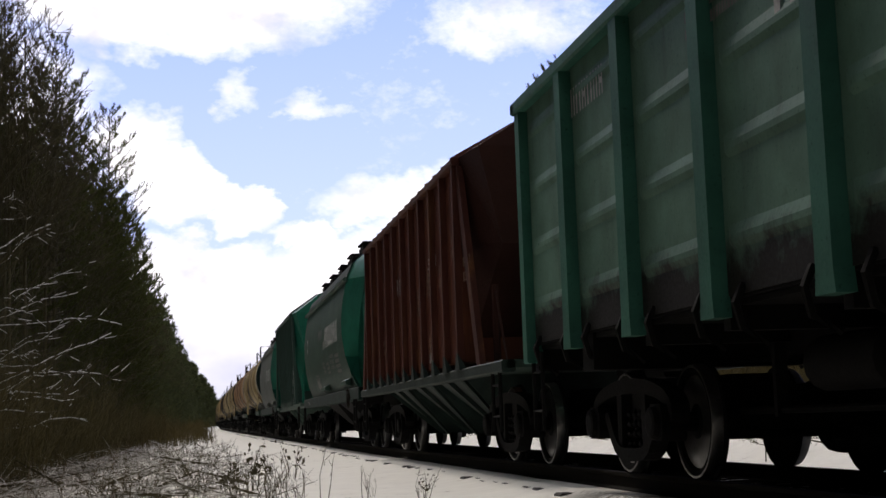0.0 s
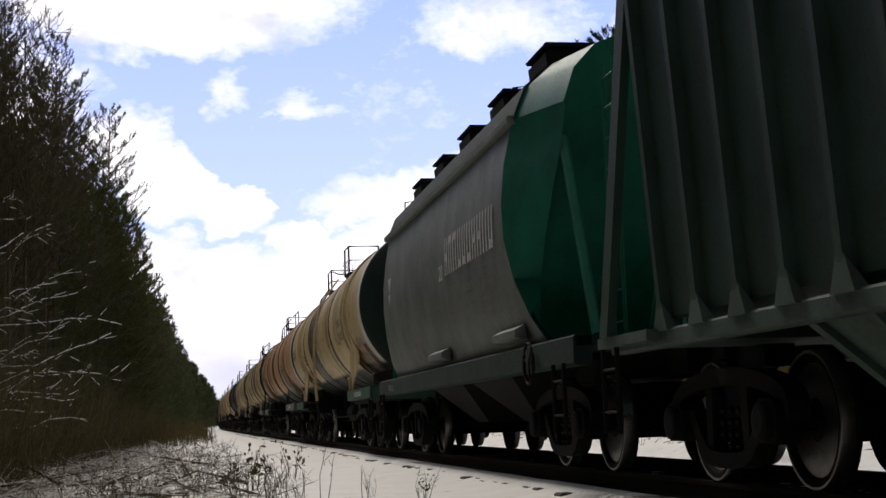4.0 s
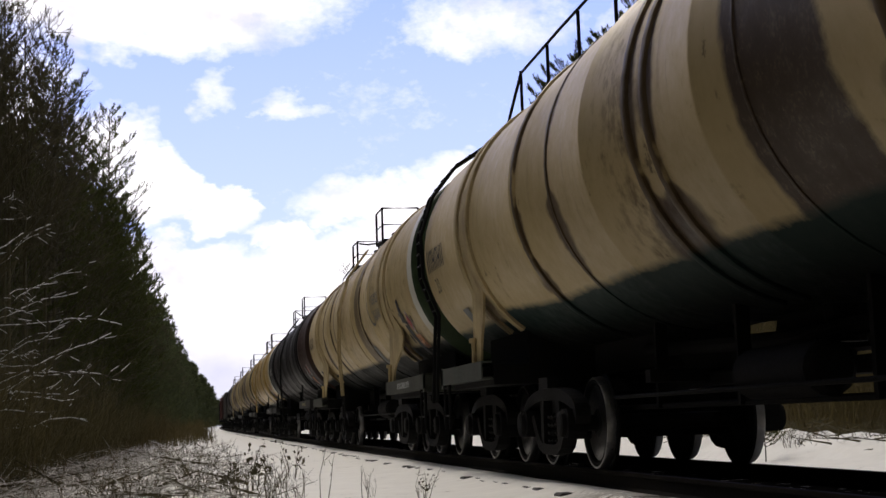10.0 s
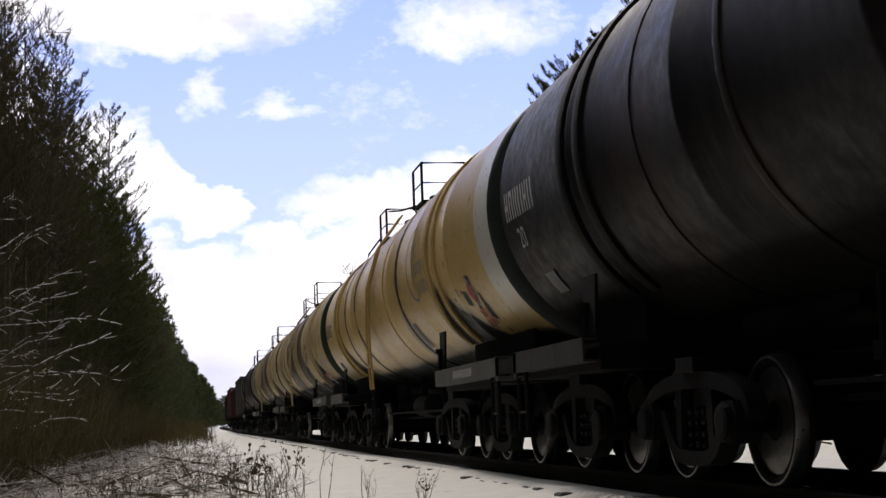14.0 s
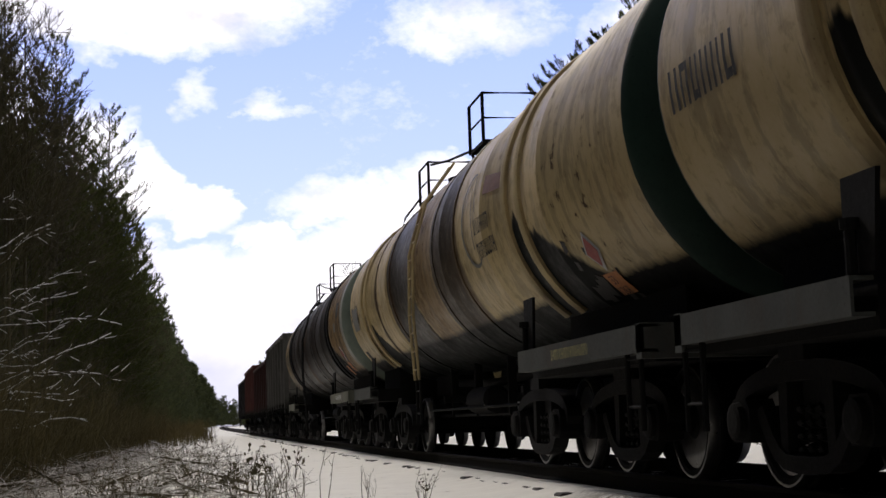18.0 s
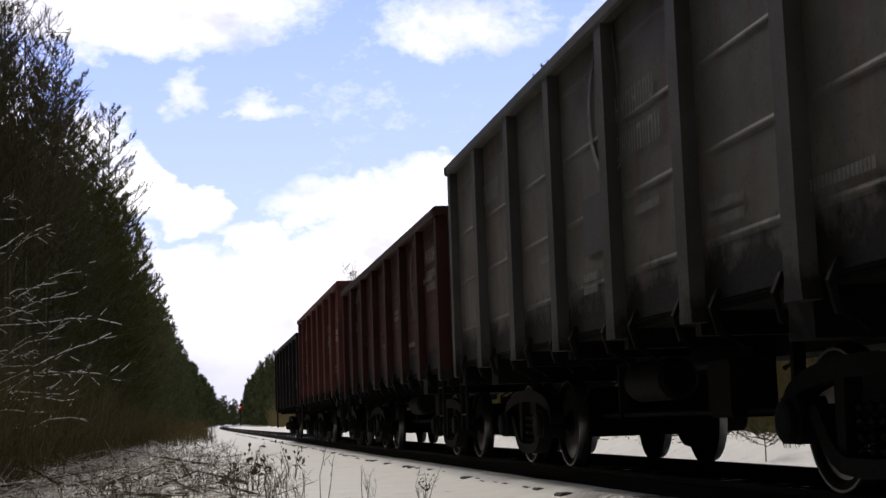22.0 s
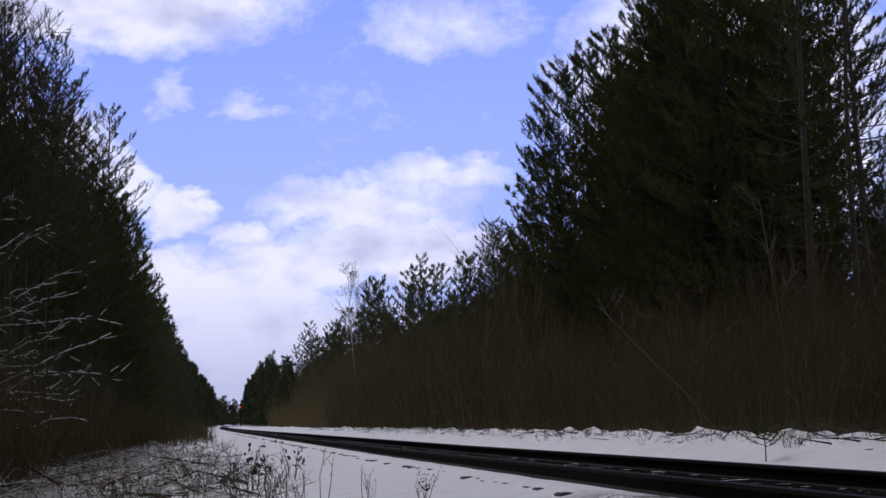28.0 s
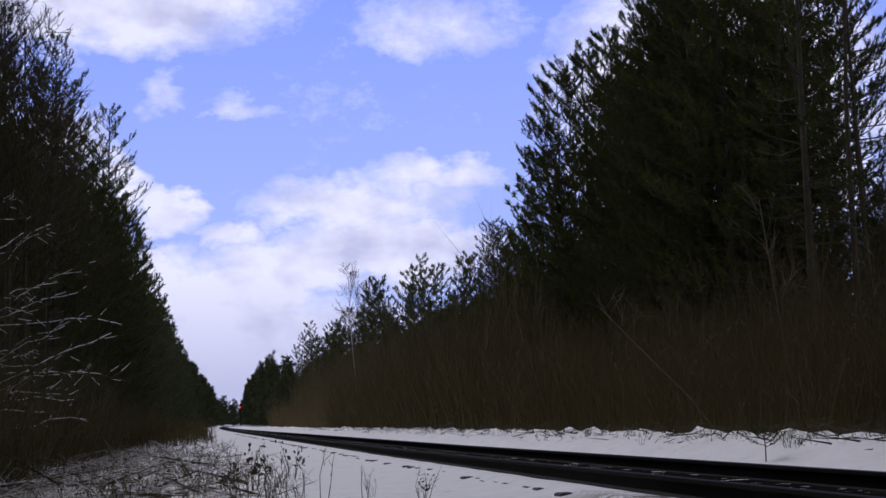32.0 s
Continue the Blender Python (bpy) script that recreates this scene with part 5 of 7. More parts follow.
def build_train():
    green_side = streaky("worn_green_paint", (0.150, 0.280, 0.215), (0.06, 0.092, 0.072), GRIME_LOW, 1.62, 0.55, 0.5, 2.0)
    green_post = streaky("green_post_paint", (0.050, 0.175, 0.128), (0.025, 0.07, 0.055), None, 0.0, 0.4, 0.5, 4.0)
    car = gondola("green steel open wagon with pressed ribs and dirty lower edge", green_side, green_post, 6.36, 3.84)
    MOVING.append((car, 0.681))

    maroon = streaky("maroon_wagon_paint", (0.115, 0.034, 0.020), (0.21, 0.080, 0.030), None, 0.0, 0.95, 0.5, 7.0)
    maroon2 = streaky("maroon_rib_paint", (0.080, 0.024, 0.017), (0.17, 0.070, 0.028), None, 0.0, 0.85, 0.6, 8.0)
    # maroon darkened for the ends: the next wagon's shade put into the colour
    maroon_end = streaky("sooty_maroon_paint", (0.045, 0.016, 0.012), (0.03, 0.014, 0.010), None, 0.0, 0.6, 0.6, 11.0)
    darksill = streaky("dirty_sill_paint", (0.052, 0.088, 0.072), (0.02, 0.018, 0.016), None, 0.0, 0.8, 0.6, 13.0)
    chute_dark = streaky("dirty_chute_paint", (0.028, 0.044, 0.038), (0.014, 0.012, 0.011), None, 0.0, 0.7, 0.6, 14.0)
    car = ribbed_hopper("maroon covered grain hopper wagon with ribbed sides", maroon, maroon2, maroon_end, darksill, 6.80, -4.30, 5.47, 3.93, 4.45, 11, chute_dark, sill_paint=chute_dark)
    MOVING.append((car, 1.875))

    grey = streaky("grey_green_hopper_paint", (0.052, 0.098, 0.074), (0.030, 0.054, 0.041), None, 0.0, 0.5, 0.45, 5.0)
    emerald = streaky("emerald_end_paint", (0.018, 0.165, 0.112), (0.011, 0.085, 0.062), None, 0.0, 0.4, 0.45, 6.0)
    dkframe = streaky("dark_green_frame_paint", (0.018, 0.036, 0.030), (0.012, 0.016, 0.015), None, 0.0, 0.5, 0.8, 9.0)
    car = round_hopper("grey-green covered hopper wagon with bowed sides and emerald ends", grey, emerald, dkframe, 7.50)
    MOVING.append((car, 3.165))

    dkg = streaky("dark_green_side_paint", (0.044, 0.082, 0.068), (0.022, 0.036, 0.032), None, 0.0, 0.5, 0.5, 10.0)
    tallsill = streaky("green_chute_paint", (0.095, 0.140, 0.118), (0.04, 0.042, 0.036), None, 0.0, 0.7, 0.6, 3.5)
    car = ribbed_hopper("tall dark green ribbed hopper wagon with pale green chutes", dkg, dkg, emerald, tallsill, 6.60, -3.55, 5.25, 4.32, 4.95, 12, tallsill, 1.32)
    MOVING.append((car, 4.45))
    # pale grey, raised further to hold the sky's grazing reflection in the colour
    pale_grey = streaky("pale_grey_hopper_paint", (0.17, 0.19, 0.175), (0.08, 0.09, 0.08), None, 0.0, 0.5, 0.45, 15.0)
    car = round_hopper("pale grey covered hopper wagon, paled further for sky reflection, with rust-spotted sides and emerald ends", pale_grey, emerald, dkframe, 7.00)
    MOVING.append((car, 5.66))

    hopper_signs([m[0] for m in MOVING[:5]])
    cream = (0.53, 0.42, 0.225)
    orange = (0.46, 0.275, 0.145)
    white = (0.56, 0.55, 0.49)
    belly_green = (0.020, 0.030, 0.026)
    brown = (0.050, 0.031, 0.022)
    # label, paint, belly, stain, bands, height of the belly, ring, railing, wear, place along the train
    specs = [
        ("cream tank wagon with ochre stains and a black oil-soaked band", cream, belly_green, OCHRE, [(1.75, 3.55, 0.96, OIL), (-1.95, -1.45, 0.55, brown), (-0.2, 1.5, 0.25, OCHRE)], 1.76, white, 0, 0.62, -0.30),
        ("orange-tan tank wagon with brown rust below its hoops", orange, (0.026, 0.034, 0.031), RUSTY, [(0.2, 1.25, 0.35, RUSTY)], 1.80, white, 1, 0.35, -0.10),
        ("cream tank wagon with dark green belly and one brown band", cream, (0.022, 0.038, 0.034), RUSTY, [(-2.35, -1.0, 0.92, (0.040, 0.026, 0.024))], 1.78, white, 1, 0.42, 0.22),
        ("cream tank wagon with rusty saddles and long ladder", cream, (0.012, 0.014, 0.012), OCHRE, [(-2.2, -1.5, 0.72, brown), (2.8, 2.98, 0.8, brown)], 1.78, white, 0, 0.55, 0.57),
        ("black oil-soaked tank wagon with a maroon front end", (0.011, 0.010, 0.010), OIL, (0.05, 0.03, 0.025), [(-10.5, -6.5, 0.8, (0.050, 0.025, 0.019)), (-3.2, -2.9, 0.4, (0.08, 0.07, 0.06)), (5.2, 6.3, 0.4, (0.045, 0.022, 0.018))], 1.7, None, 0, 0.2, 0.60),
        ("glossy yellow-cream tank wagon with black saddle patches", (0.56, 0.40, 0.155), DKGREEN, OCHRE, [(1.2, 2.0, 0.30, OCHRE)], 1.58, white, 0, 0.15, 0.25),
        ("cream tank wagon with black oil band and flaking paint", cream, (0.012, 0.012, 0.011), OCHRE, [(1.25, 3.3, 0.96, OIL), (-2.35, -0.95, 0.9, (0.034, 0.026, 0.022)), (-0.6, 1.2, 0.42, RUSTY)], 1.74, None, 0, 0.8, 0.25),
        ("cream tank wagon with brown oil bands and dark underside", cream, (0.011, 0.011, 0.010), OCHRE, [(-2.45, -0.55, 0.94, (0.026, 0.019, 0.017)), (1.35, 4.05, 0.96, (0.012, 0.011, 0.013)), (-0.5, 1.3, 0.6, RUSTY)], 1.80, None, 0, 0.85, -0.12),
        ("black tank wagon with flaking orange front and cream rear end", (0.0105, 0.0105, 0.012), OIL, OCHRE, [(-10.5, -5.8, 0.88, (0.30, 0.20, 0.095)), (7.7, 10.4, 0.9, (0.26, 0.19, 0.095))], 1.75, (0.30, 0.31, 0.28), 0, 0.9, -0.20),
    ]
    heads = [DKGREEN, (0.02, 0.035, 0.03), (0.055, 0.068, 0.058), (0.035, 0.055, 0.025), (0.042, 0.023, 0.017), (0.035, 0.045, 0.04), (0.03, 0.045, 0.03), (0.025, 0.05, 0.04), (0.21, 0.245, 0.205)]
    sills = [(0.040, 0.092, 0.066), (0.15, 0.17, 0.155), (0.06, 0.068, 0.058), (0.055, 0.058, 0.045), (0.035, 0.035, 0.033), (0.10, 0.10, 0.095), (0.08, 0.085, 0.08), (0.075, 0.08, 0.075), (0.17, 0.175, 0.14)]
    for i, (label, base, low, stain, bands, lz, ring, style, shabby, slack) in enumerate(specs):
        dark = base[0] < 0.1
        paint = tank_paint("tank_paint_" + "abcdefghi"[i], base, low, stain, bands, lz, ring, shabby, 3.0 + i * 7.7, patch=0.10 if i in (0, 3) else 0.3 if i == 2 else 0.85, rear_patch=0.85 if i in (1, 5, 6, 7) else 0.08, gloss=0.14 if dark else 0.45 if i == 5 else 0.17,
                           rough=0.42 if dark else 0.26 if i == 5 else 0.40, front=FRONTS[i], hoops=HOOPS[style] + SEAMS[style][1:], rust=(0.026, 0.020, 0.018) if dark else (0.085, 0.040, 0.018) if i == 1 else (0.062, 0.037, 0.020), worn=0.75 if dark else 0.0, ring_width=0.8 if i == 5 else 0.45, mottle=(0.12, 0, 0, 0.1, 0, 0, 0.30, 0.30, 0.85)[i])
        hp = streaky("tank_head_paint_" + "abcdefghi"[i], heads[i], tuple(q * 0.5 for q in heads[i]), None, 0, 0.5, 0.5, i + 20.0)
        sp = streaky("tank_sill_paint_" + "abcdefghi"[i], sills[i], (0.07, 0.055, 0.045), None, 0, 0.7, 0.6, i + 40.0)
        strap = streaky("tank_strap_paint_" + "abcdefghi"[i], tuple(q * (0.9 if dark else 0.97) for q in base), OIL if dark else (0.16, 0.09, 0.04), None, 0, 0.8, 0.6, i + 60.0)
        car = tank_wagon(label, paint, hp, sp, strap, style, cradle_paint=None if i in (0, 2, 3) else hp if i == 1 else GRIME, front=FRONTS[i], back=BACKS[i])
        tank_signs(car, i)
        MOVING.append((car, 6.347 + 1.791 * (i + 0.5) + slack / SPEED))

    for label, side, post, S, top, dirt in (
            ("grey steel open wagon with patches of old red paint", (0.165, 0.158, 0.142), (0.10, 0.096, 0.088), 23.02, 3.90, (0.138, 0.049, 0.039)),
            ("dull red-brown open wagon with faded white writing", (0.074, 0.030, 0.025), (0.048, 0.018, 0.015), 24.17, 3.52, (0.045, 0.035, 0.033)),
            ("clean red-brown open wagon", (0.160, 0.062, 0.048), (0.115, 0.040, 0.033), 25.32, 3.84, (0.070, 0.029, 0.026)),
            ("black-brown open wagon with scraped red patches, last of the train", (0.035, 0.033, 0.030), (0.020, 0.017, 0.017), 26.46, 3.49, (0.099, 0.028, 0.023))):
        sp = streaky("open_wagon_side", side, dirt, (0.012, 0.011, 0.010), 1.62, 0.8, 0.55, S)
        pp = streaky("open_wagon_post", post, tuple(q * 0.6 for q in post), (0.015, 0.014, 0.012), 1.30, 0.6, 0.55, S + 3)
        MOVING.append((gondola(label, sp, pp, 6.36, top, rib=(0.030, 0.012) if S < 24 else (0.07, 0.012), brake_wheel=25 < S < 26), S))
    gondola_signs([m[0] for m in MOVING[-4:]])


GRIME_LOW = (0.022, 0.021, 0.020)


def motions():
    for car, when in MOVING:
        walk(car, [(float(t), on_line(SPEED * (when - t))) for t in range(33)])
        for part_ in car.children_recursive:
            if not part_.name.startswith("wheelset"):
                continue
            # the wheels turn while they roll past
            here = part_.location.copy()
            off = part_.parent.location[1] + here[1]
            gone = when + off / SPEED
            first, last = max(0, frame(gone - 2.8)), min(frame(32.0), frame(gone - 0.3))
            rows = []
            for fr in range(first, last + 1):
                turn = (fr - first) / FPS * SPEED / 0.475
                rows.append(((fr - 1) / FPS, Matrix.Translation(here) @ Matrix.Rotation(turn, 4, "X")))
            rows = [r for r in rows if 0.0 < r[0] < 32.0]
            if len(rows) < 2:
                continue
            walk(part_, [(0.0, rows[0][1])] + rows + [(32.0, rows[-1][1])])
    walk(CLOUDS, [(0.0, pose(0, 0, 0, 0, 0, 0)), (32.0, pose(0, 0, 0, 0, 0, 2.9))])


# ---- woods ----
def tri_mesh(name, tris, material):
    """tris: an array of triangles, (n, 3, 3)."""
    n = len(tris)
    me = bpy.data.meshes.new(name)
    me.vertices.add(3 * n)
    me.vertices.foreach_set("co", np.ascontiguousarray(tris, dtype=np.float32).ravel())
    me.loops.add(3 * n)
    me.loops.foreach_set("vertex_index", np.arange(3 * n, dtype=np.int32))
    me.polygons.add(n)
    me.polygons.foreach_set("loop_start", np.arange(0, 3 * n, 3, dtype=np.int32))
    me.update(calc_edges=True)
    me.validate()
    me.materials.append(material)
    return me


def unit(v):
    return v / np.maximum(np.linalg.norm(v, axis=-1, keepdims=True), 1e-9)


def blades(rng, base, way, length, width):
    """Thin triangles from base along way."""
    side = unit(np.cross(way, rng.normal(size=way.shape))) * width[:, None]
    return np.stack([base - side, base + side, base + way * length[:, None]], axis=1)


def conifer_tris(seed, height, start, reach, branches, tufts, per, up=0.15, ragged=0.4, blade=0.34, thick=0.07):
    """Loose needle sprays on whorled limbs, for woods far off."""
    rng = np.random.default_rng(seed)
    cen, dirs = [], []
    for i in range(branches):
        t = (i + rng.uniform()) / branches
        z = start + (height - start) * t ** 0.9
        r = reach * (1 - t) ** 0.75 * rng.uniform(1 - ragged, 1.1) + 0.25
        a = rng.uniform(0, math.tau)
        d = np.array([math.cos(a), math.sin(a), up + 0.5 * t + rng.uniform(-0.2, 0.15)])
        d /= np.linalg.norm(d)
        p0 = np.array([0, 0, z])
        p1 = p0 + d * r
        p1[2] -= 0.06 * r * r * (1 - t)
        m = max(3, int(tufts * (0.4 + r / reach)))
        s = rng.uniform(0.25, 1.0, m) ** 0.7
        q = p0 + (p1 - p0) * s[:, None] + rng.normal(size=(m, 3)) * (0.10 + 0.10 * r * s)[:, None]
        cen.append(q)
        dirs.append(np.repeat(d[None], m, 0))
    cen, dirs = np.concatenate(cen), np.concatenate(dirs)
    base = np.repeat(cen, per, 0)
    way = unit(np.repeat(dirs, per, 0) * 0.6 + rng.normal(size=(len(base), 3)) + np.array([0, 0, 0.35]))
    tris = blades(rng, base, way, rng.uniform(0.6, 1.2, len(base)) * blade, rng.uniform(0.6, 1.2, len(base)) * blade * thick)
    return tris


def pine_tris(seed, height, start, reach, limbs_n, side, per, blade=0.17, thick=0.10, droop=0.0, ragged=0.35, tuft=0.36):
    """Boughs in loose whorls that sweep up at their tips; each carries side shoots set round with needles."""
    rng = np.random.default_rng(seed)
    limbs, q0, dirs, lens = [], [], [], []
    lean = rng.uniform(0, math.tau)
    for i in range(limbs_n):
        t = min(0.985, (i + rng.uniform(-0.6, 0.6)) / limbs_n)
        t = max(0.0, t)
        z = start + (height - start) * t
        r = reach * ((1 - t) ** 0.5) * rng.uniform(1 - ragged, 1.08) * (0.55 + 0.45 * min(1.0, t / 0.22)) + 0.22
        a = i * 2.4 + rng.uniform(-0.6, 0.6) + lean
        rise = -0.18 + 0.75 * t - droop + rng.uniform(-0.12, 0.12)
        curl = rng.uniform(0.22, 0.42)
        h = np.array([math.cos(a), math.sin(a), 0.0])
        up = np.array([0.0, 0.0, 1.0])
        side_way = np.array([-h[1], h[0], 0.0])

        def along(u):
            return np.array([0, 0, z]) + h * (r * u) + up * (r * (rise * u + curl * u * u))
        limbs.append((along(0.0), along(0.55), along(1.0), 0.012 + 0.011 * r))
        m = max(3, int(side * (0.45 + 0.6 * r / reach)))
        for j in range(m):
            u = 0.30 + 0.70 * (j + rng.uniform(0, 1)) / m
            sgn = -1 if j % 2 else 1
            p = along(u)
            tangent = unit(h + up * (rise + 2 * curl * u))
            way = unit(tangent * 0.75 + side_way * sgn * rng.uniform(0.35, 0.9) * (1.1 - 0.6 * u) + up * rng.uniform(-0.05, 0.3))
            q0.append(p)
            dirs.append(way)
            lens.append(min(1.15, 0.30 * r + 0.22) * rng.uniform(0.6, 1.1) * (1.15 - 0.45 * u))
        q0.append(along(0.9))
        dirs.append(unit(h * 0.8 + up * (rise + 2 * curl)))
        lens.append(0.35)
    q0, dirs, lens = np.array(q0), np.array(dirs), np.array(lens)
    n = len(q0)
    u = 0.25 + 0.75 * rng.uniform(0, 1, (n, per)) ** 0.75
    lift = np.array([0.0, 0.0, 1.0])
    base = q0[:, None] + dirs[:, None] * (lens[:, None] * u)[..., None] + lift * (lens[:, None] * tuft * u * u)[..., None]
    stem = unit(dirs[:, None] + lift * (2 * tuft * u)[..., None])
    base, stem = base.reshape(-1, 3), stem.reshape(-1, 3)
    way = unit(stem * 0.85 + rng.normal(size=base.shape) * 0.5)
    k = len(base)
    tris = blades(rng, base, way, rng.uniform(0.65, 1.2, k) * blade, rng.uniform(0.6, 1.2, k) * blade * thick)
    return tris, limbs


def limb_mesh(name, trunk, limbs, material):
    g = G()
    pts, r0, r1 = trunk
    g.tube(pts, r0, 8, r1)
    for a, b, c, r in limbs:
        g.tube([a, b, c], r, 4, r * 0.25)
    me = bpy.data.meshes.new(name)
    me.from_pydata(g.v, [], g.f)
    me.materials.append(material)
    me.polygons.foreach_set("use_smooth", [True] * len(me.polygons))
    return me


def conifer(seed, height, start, reach, limbs_n, side, per, label, needles, girth=0.0085, dead=0, **kw):
    tree = thing("pine_tree", label, "tree", "trees along the line")
    tris, limbs = pine_tris(seed, height, start, reach, limbs_n, side, per, **kw)
    rng = random.Random(seed)
    for i in range(dead):
        # dry snags on the bare lower trunk
        z, a, r = start * rng.uniform(0.25, 1.05), rng.uniform(0, math.tau), rng.uniform(0.6, 1.9)
        p = np.array([0, 0, z])
        q = p + np.array([math.cos(a) * r, math.sin(a) * r, r * rng.uniform(-0.3, 0.25)])
        limbs.append((p, (p + q) / 2 + np.array([0, 0, 0.08]), q, 0.018))
    pts = [(0, 0, -0.3)] + [(rng.uniform(-0.12, 0.12), rng.uniform(-0.12, 0.12), height * k / 4) for k in (1, 2, 3)] + [(0, 0, height)]
    part("trunk", limb_mesh("trunk", (pts, height * girth, 0.02), limbs, BARK), None, tree)
    part("crown", tri_mesh("crown", tris, needles), None, tree)
    return tree


def bare_limbs(rng, p, d, length, radius, depth, out, spread=0.6, kids=4):
    """Limbs that fork again and again."""
    q = p + d * length
    out.append((p, q, radius))
    if depth == 0:
        return
    for i in range(kids):
        s = rng.uniform(0.35, 1.0)
        nd = d + rng.normal(size=3) * spread
        nd[2] += 0.15
        nd /= np.linalg.norm(nd)
        bare_limbs(rng, p + (q - p) * s, nd, length * rng.uniform(0.45, 0.7), radius * 0.5, depth - 1, out, spread, kids)


def bare_tree(seed, height, label, material, name="bare_tree", first=0.35, lean=(0, 0), twig=None, depth=3, n=20):
    rng = np.random.default_rng(seed)
    tree = thing(name, label, "tree", "bare trees along the line")
    limbs = []
    top = np.array([lean[0], lean[1], height])
    for i in range(n):
        t = first + (0.97 - first) * i / (n - 1)
        a = rng.uniform(0, math.tau)
        d = np.array([math.cos(a), math.sin(a), rng.uniform(0.9, 1.8)])
        d /= np.linalg.norm(d)
        bare_limbs(rng, top * t, d, height * 0.19 * (1.15 - t) + 0.5, height * 0.0018, depth, limbs, 0.45, 4)
    pts = [(0, 0, -0.3), tuple(top * 0.33 + rng.normal(size=3) * 0.08), tuple(top * 0.66 + rng.normal(size=3) * 0.08), tuple(top)]
    part("trunk", limb_mesh("trunk", (pts, height * 0.0062, 0.012), [], material), None, tree)
    g = G()
    for a, b, r in limbs:
        g.tube([a, b], max(r, 0.007), 3, max(r * 0.4, 0.0045))
    me = bpy.data.meshes.new("limbs")
    me.from_pydata(g.v, [], g.f)
    me.materials.append(twig or TWIG)
    part("branchwork", me, None, tree)
    return tree


def at_side(d, y):
    """A place y metres along, d metres from the camera's line, carried round the bend."""
    k = max(0.0, y - BEND)
    x = d + k * k / (2 * RADIUS)
    return x, y, ground_height(x, y) if abs(y) < 230 else bed(d - TRACK) + 0.0016 * (y - 30)


def build_woods():
    rng = random.Random(5)
    near, far = [], []
    # height, foot of the crown, reach, boughs, side shoots on a bough, needles on a shoot
    for i, (h, f, r, b, t, p) in enumerate(((18.0, 2.0, 3.0, 92, 9, 34), (16.5, 1.2, 2.8, 92, 9, 34), (20.0, 4.0, 3.2, 86, 9, 34), (14.5, 0.8, 2.8, 88, 9, 34))):
        near.append(conifer(11 + i, h, f, r, b, t, p, "tall dark pine at the edge of the wood", NEEDLES, ragged=0.4, droop=0.05))
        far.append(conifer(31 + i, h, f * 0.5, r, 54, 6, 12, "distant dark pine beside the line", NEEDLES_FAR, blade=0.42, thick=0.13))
    sparse = conifer(51, 21.0, 6.5, 2.6, 46, 7, 40, "thin pine with bare lower limbs showing sky", NEEDLES, girth=0.0065, dead=26, droop=0.12, ragged=0.55)
    used = set()

    def plant(tree, d, y, scale=1.0):
        x, yy, z = at_side(d, y)
        m = Matrix.Translation((x, yy, z - 0.05)) @ pose(0, 0, 0, rng.uniform(-2, 2), rng.uniform(-2, 2), rng.uniform(0, 360))
        if tree.name not in used:
            used.add(tree.name)
            tree.matrix_basis = m
            ob = tree
        else:
            ob = copy_thing(tree, m)
        w = scale * rng.uniform(0.92, 1.12)
        ob.scale = (w, w, scale)
        return ob

    heaps = []

    def heap(d, y, h):
        x, yy, z = at_side(d, y)
        fine = 90 < y < 420
        close = y < 20
        c = conifer_tris(int(y * 7 + d) % 997 + 1000, h, 0.4 if close else 1.0, 2.9, 44 if close or fine else 30, 6, 6, blade=0.9 if fine else 1.4, thick=0.12 if fine else 0.24, ragged=0.5)
        heaps.append(c + np.array([x, yy, z]))

    def edge_left(y):
        return float(np.interp(y, [24, 45, 65, 91, 155, 274, 600, 900], [-8.9, -8.5, -7.3, -5.7, -5.3, -4.6, -4.6, -4.6]))

    def edge_right(y):
        return float(np.interp(y, [30, 100, 250, 370, 590, 900], [21.0, 21.0, 19.6, 16.8, 13.0, 11.5]))

    # the wood on the camera's side: an unbroken dark wall close to its line
    y = -58.0
    while y < 700:
        kind = near if 20 < y < 115 else far
        e = edge_left(y)
        # heaps at y < 20 are out of view, added to block sky light
        if y > 250 or y < 20:
            heap(e + rng.uniform(-0.6, 0.6), y, rng.uniform(16, 20))
            heap(e - 3.0 + rng.uniform(-1, 1), y + 1.5, rng.uniform(17, 21))
            if y < 20:
                if y < 6:
                    heap(-6.2 + rng.uniform(-0.5, 0.5), y + 1.0, rng.uniform(17, 21))
                heap(e - 6.0 + rng.uniform(-1, 1), y + 2.2, rng.uniform(19, 23))
            y += 3.2 if y < 20 else 7.0 if y < 400 else 12.0
            continue
        plant(rng.choice(kind), e + rng.uniform(-0.6, 0.6), y, rng.uniform(0.95, 1.10) * (0.84 if y < 52 else 1.0))
        plant(rng.choice(kind), e - 3.6 + rng.uniform(-1.2, 1.2), y + 1.4, rng.uniform(1.0, 1.15))
        if 20 < y < 100:
            plant(rng.choice(far), e - 7.5 + rng.uniform(-1.2, 1.2), y + 0.7, rng.uniform(1.05, 1.2))
        y += 5.0 if y < 20 else 2.9 if y < 110 else 4.4 if y < 250 else 8.0 if y < 400 else 14.0
    # the wood across the track
    # unseen stretch beside and behind the camera, added to block light
    y = -58.0
    while y < 28:
        heap(22.0 + rng.uniform(-1.2, 1.2), y, rng.uniform(16, 20))
        y += 4.0
    broad = conifer(61, 19.0, 1.5, 4.4, 96, 16, 40, "broad dark pine with layered boughs", NEEDLES, blade=0.19, ragged=0.3)
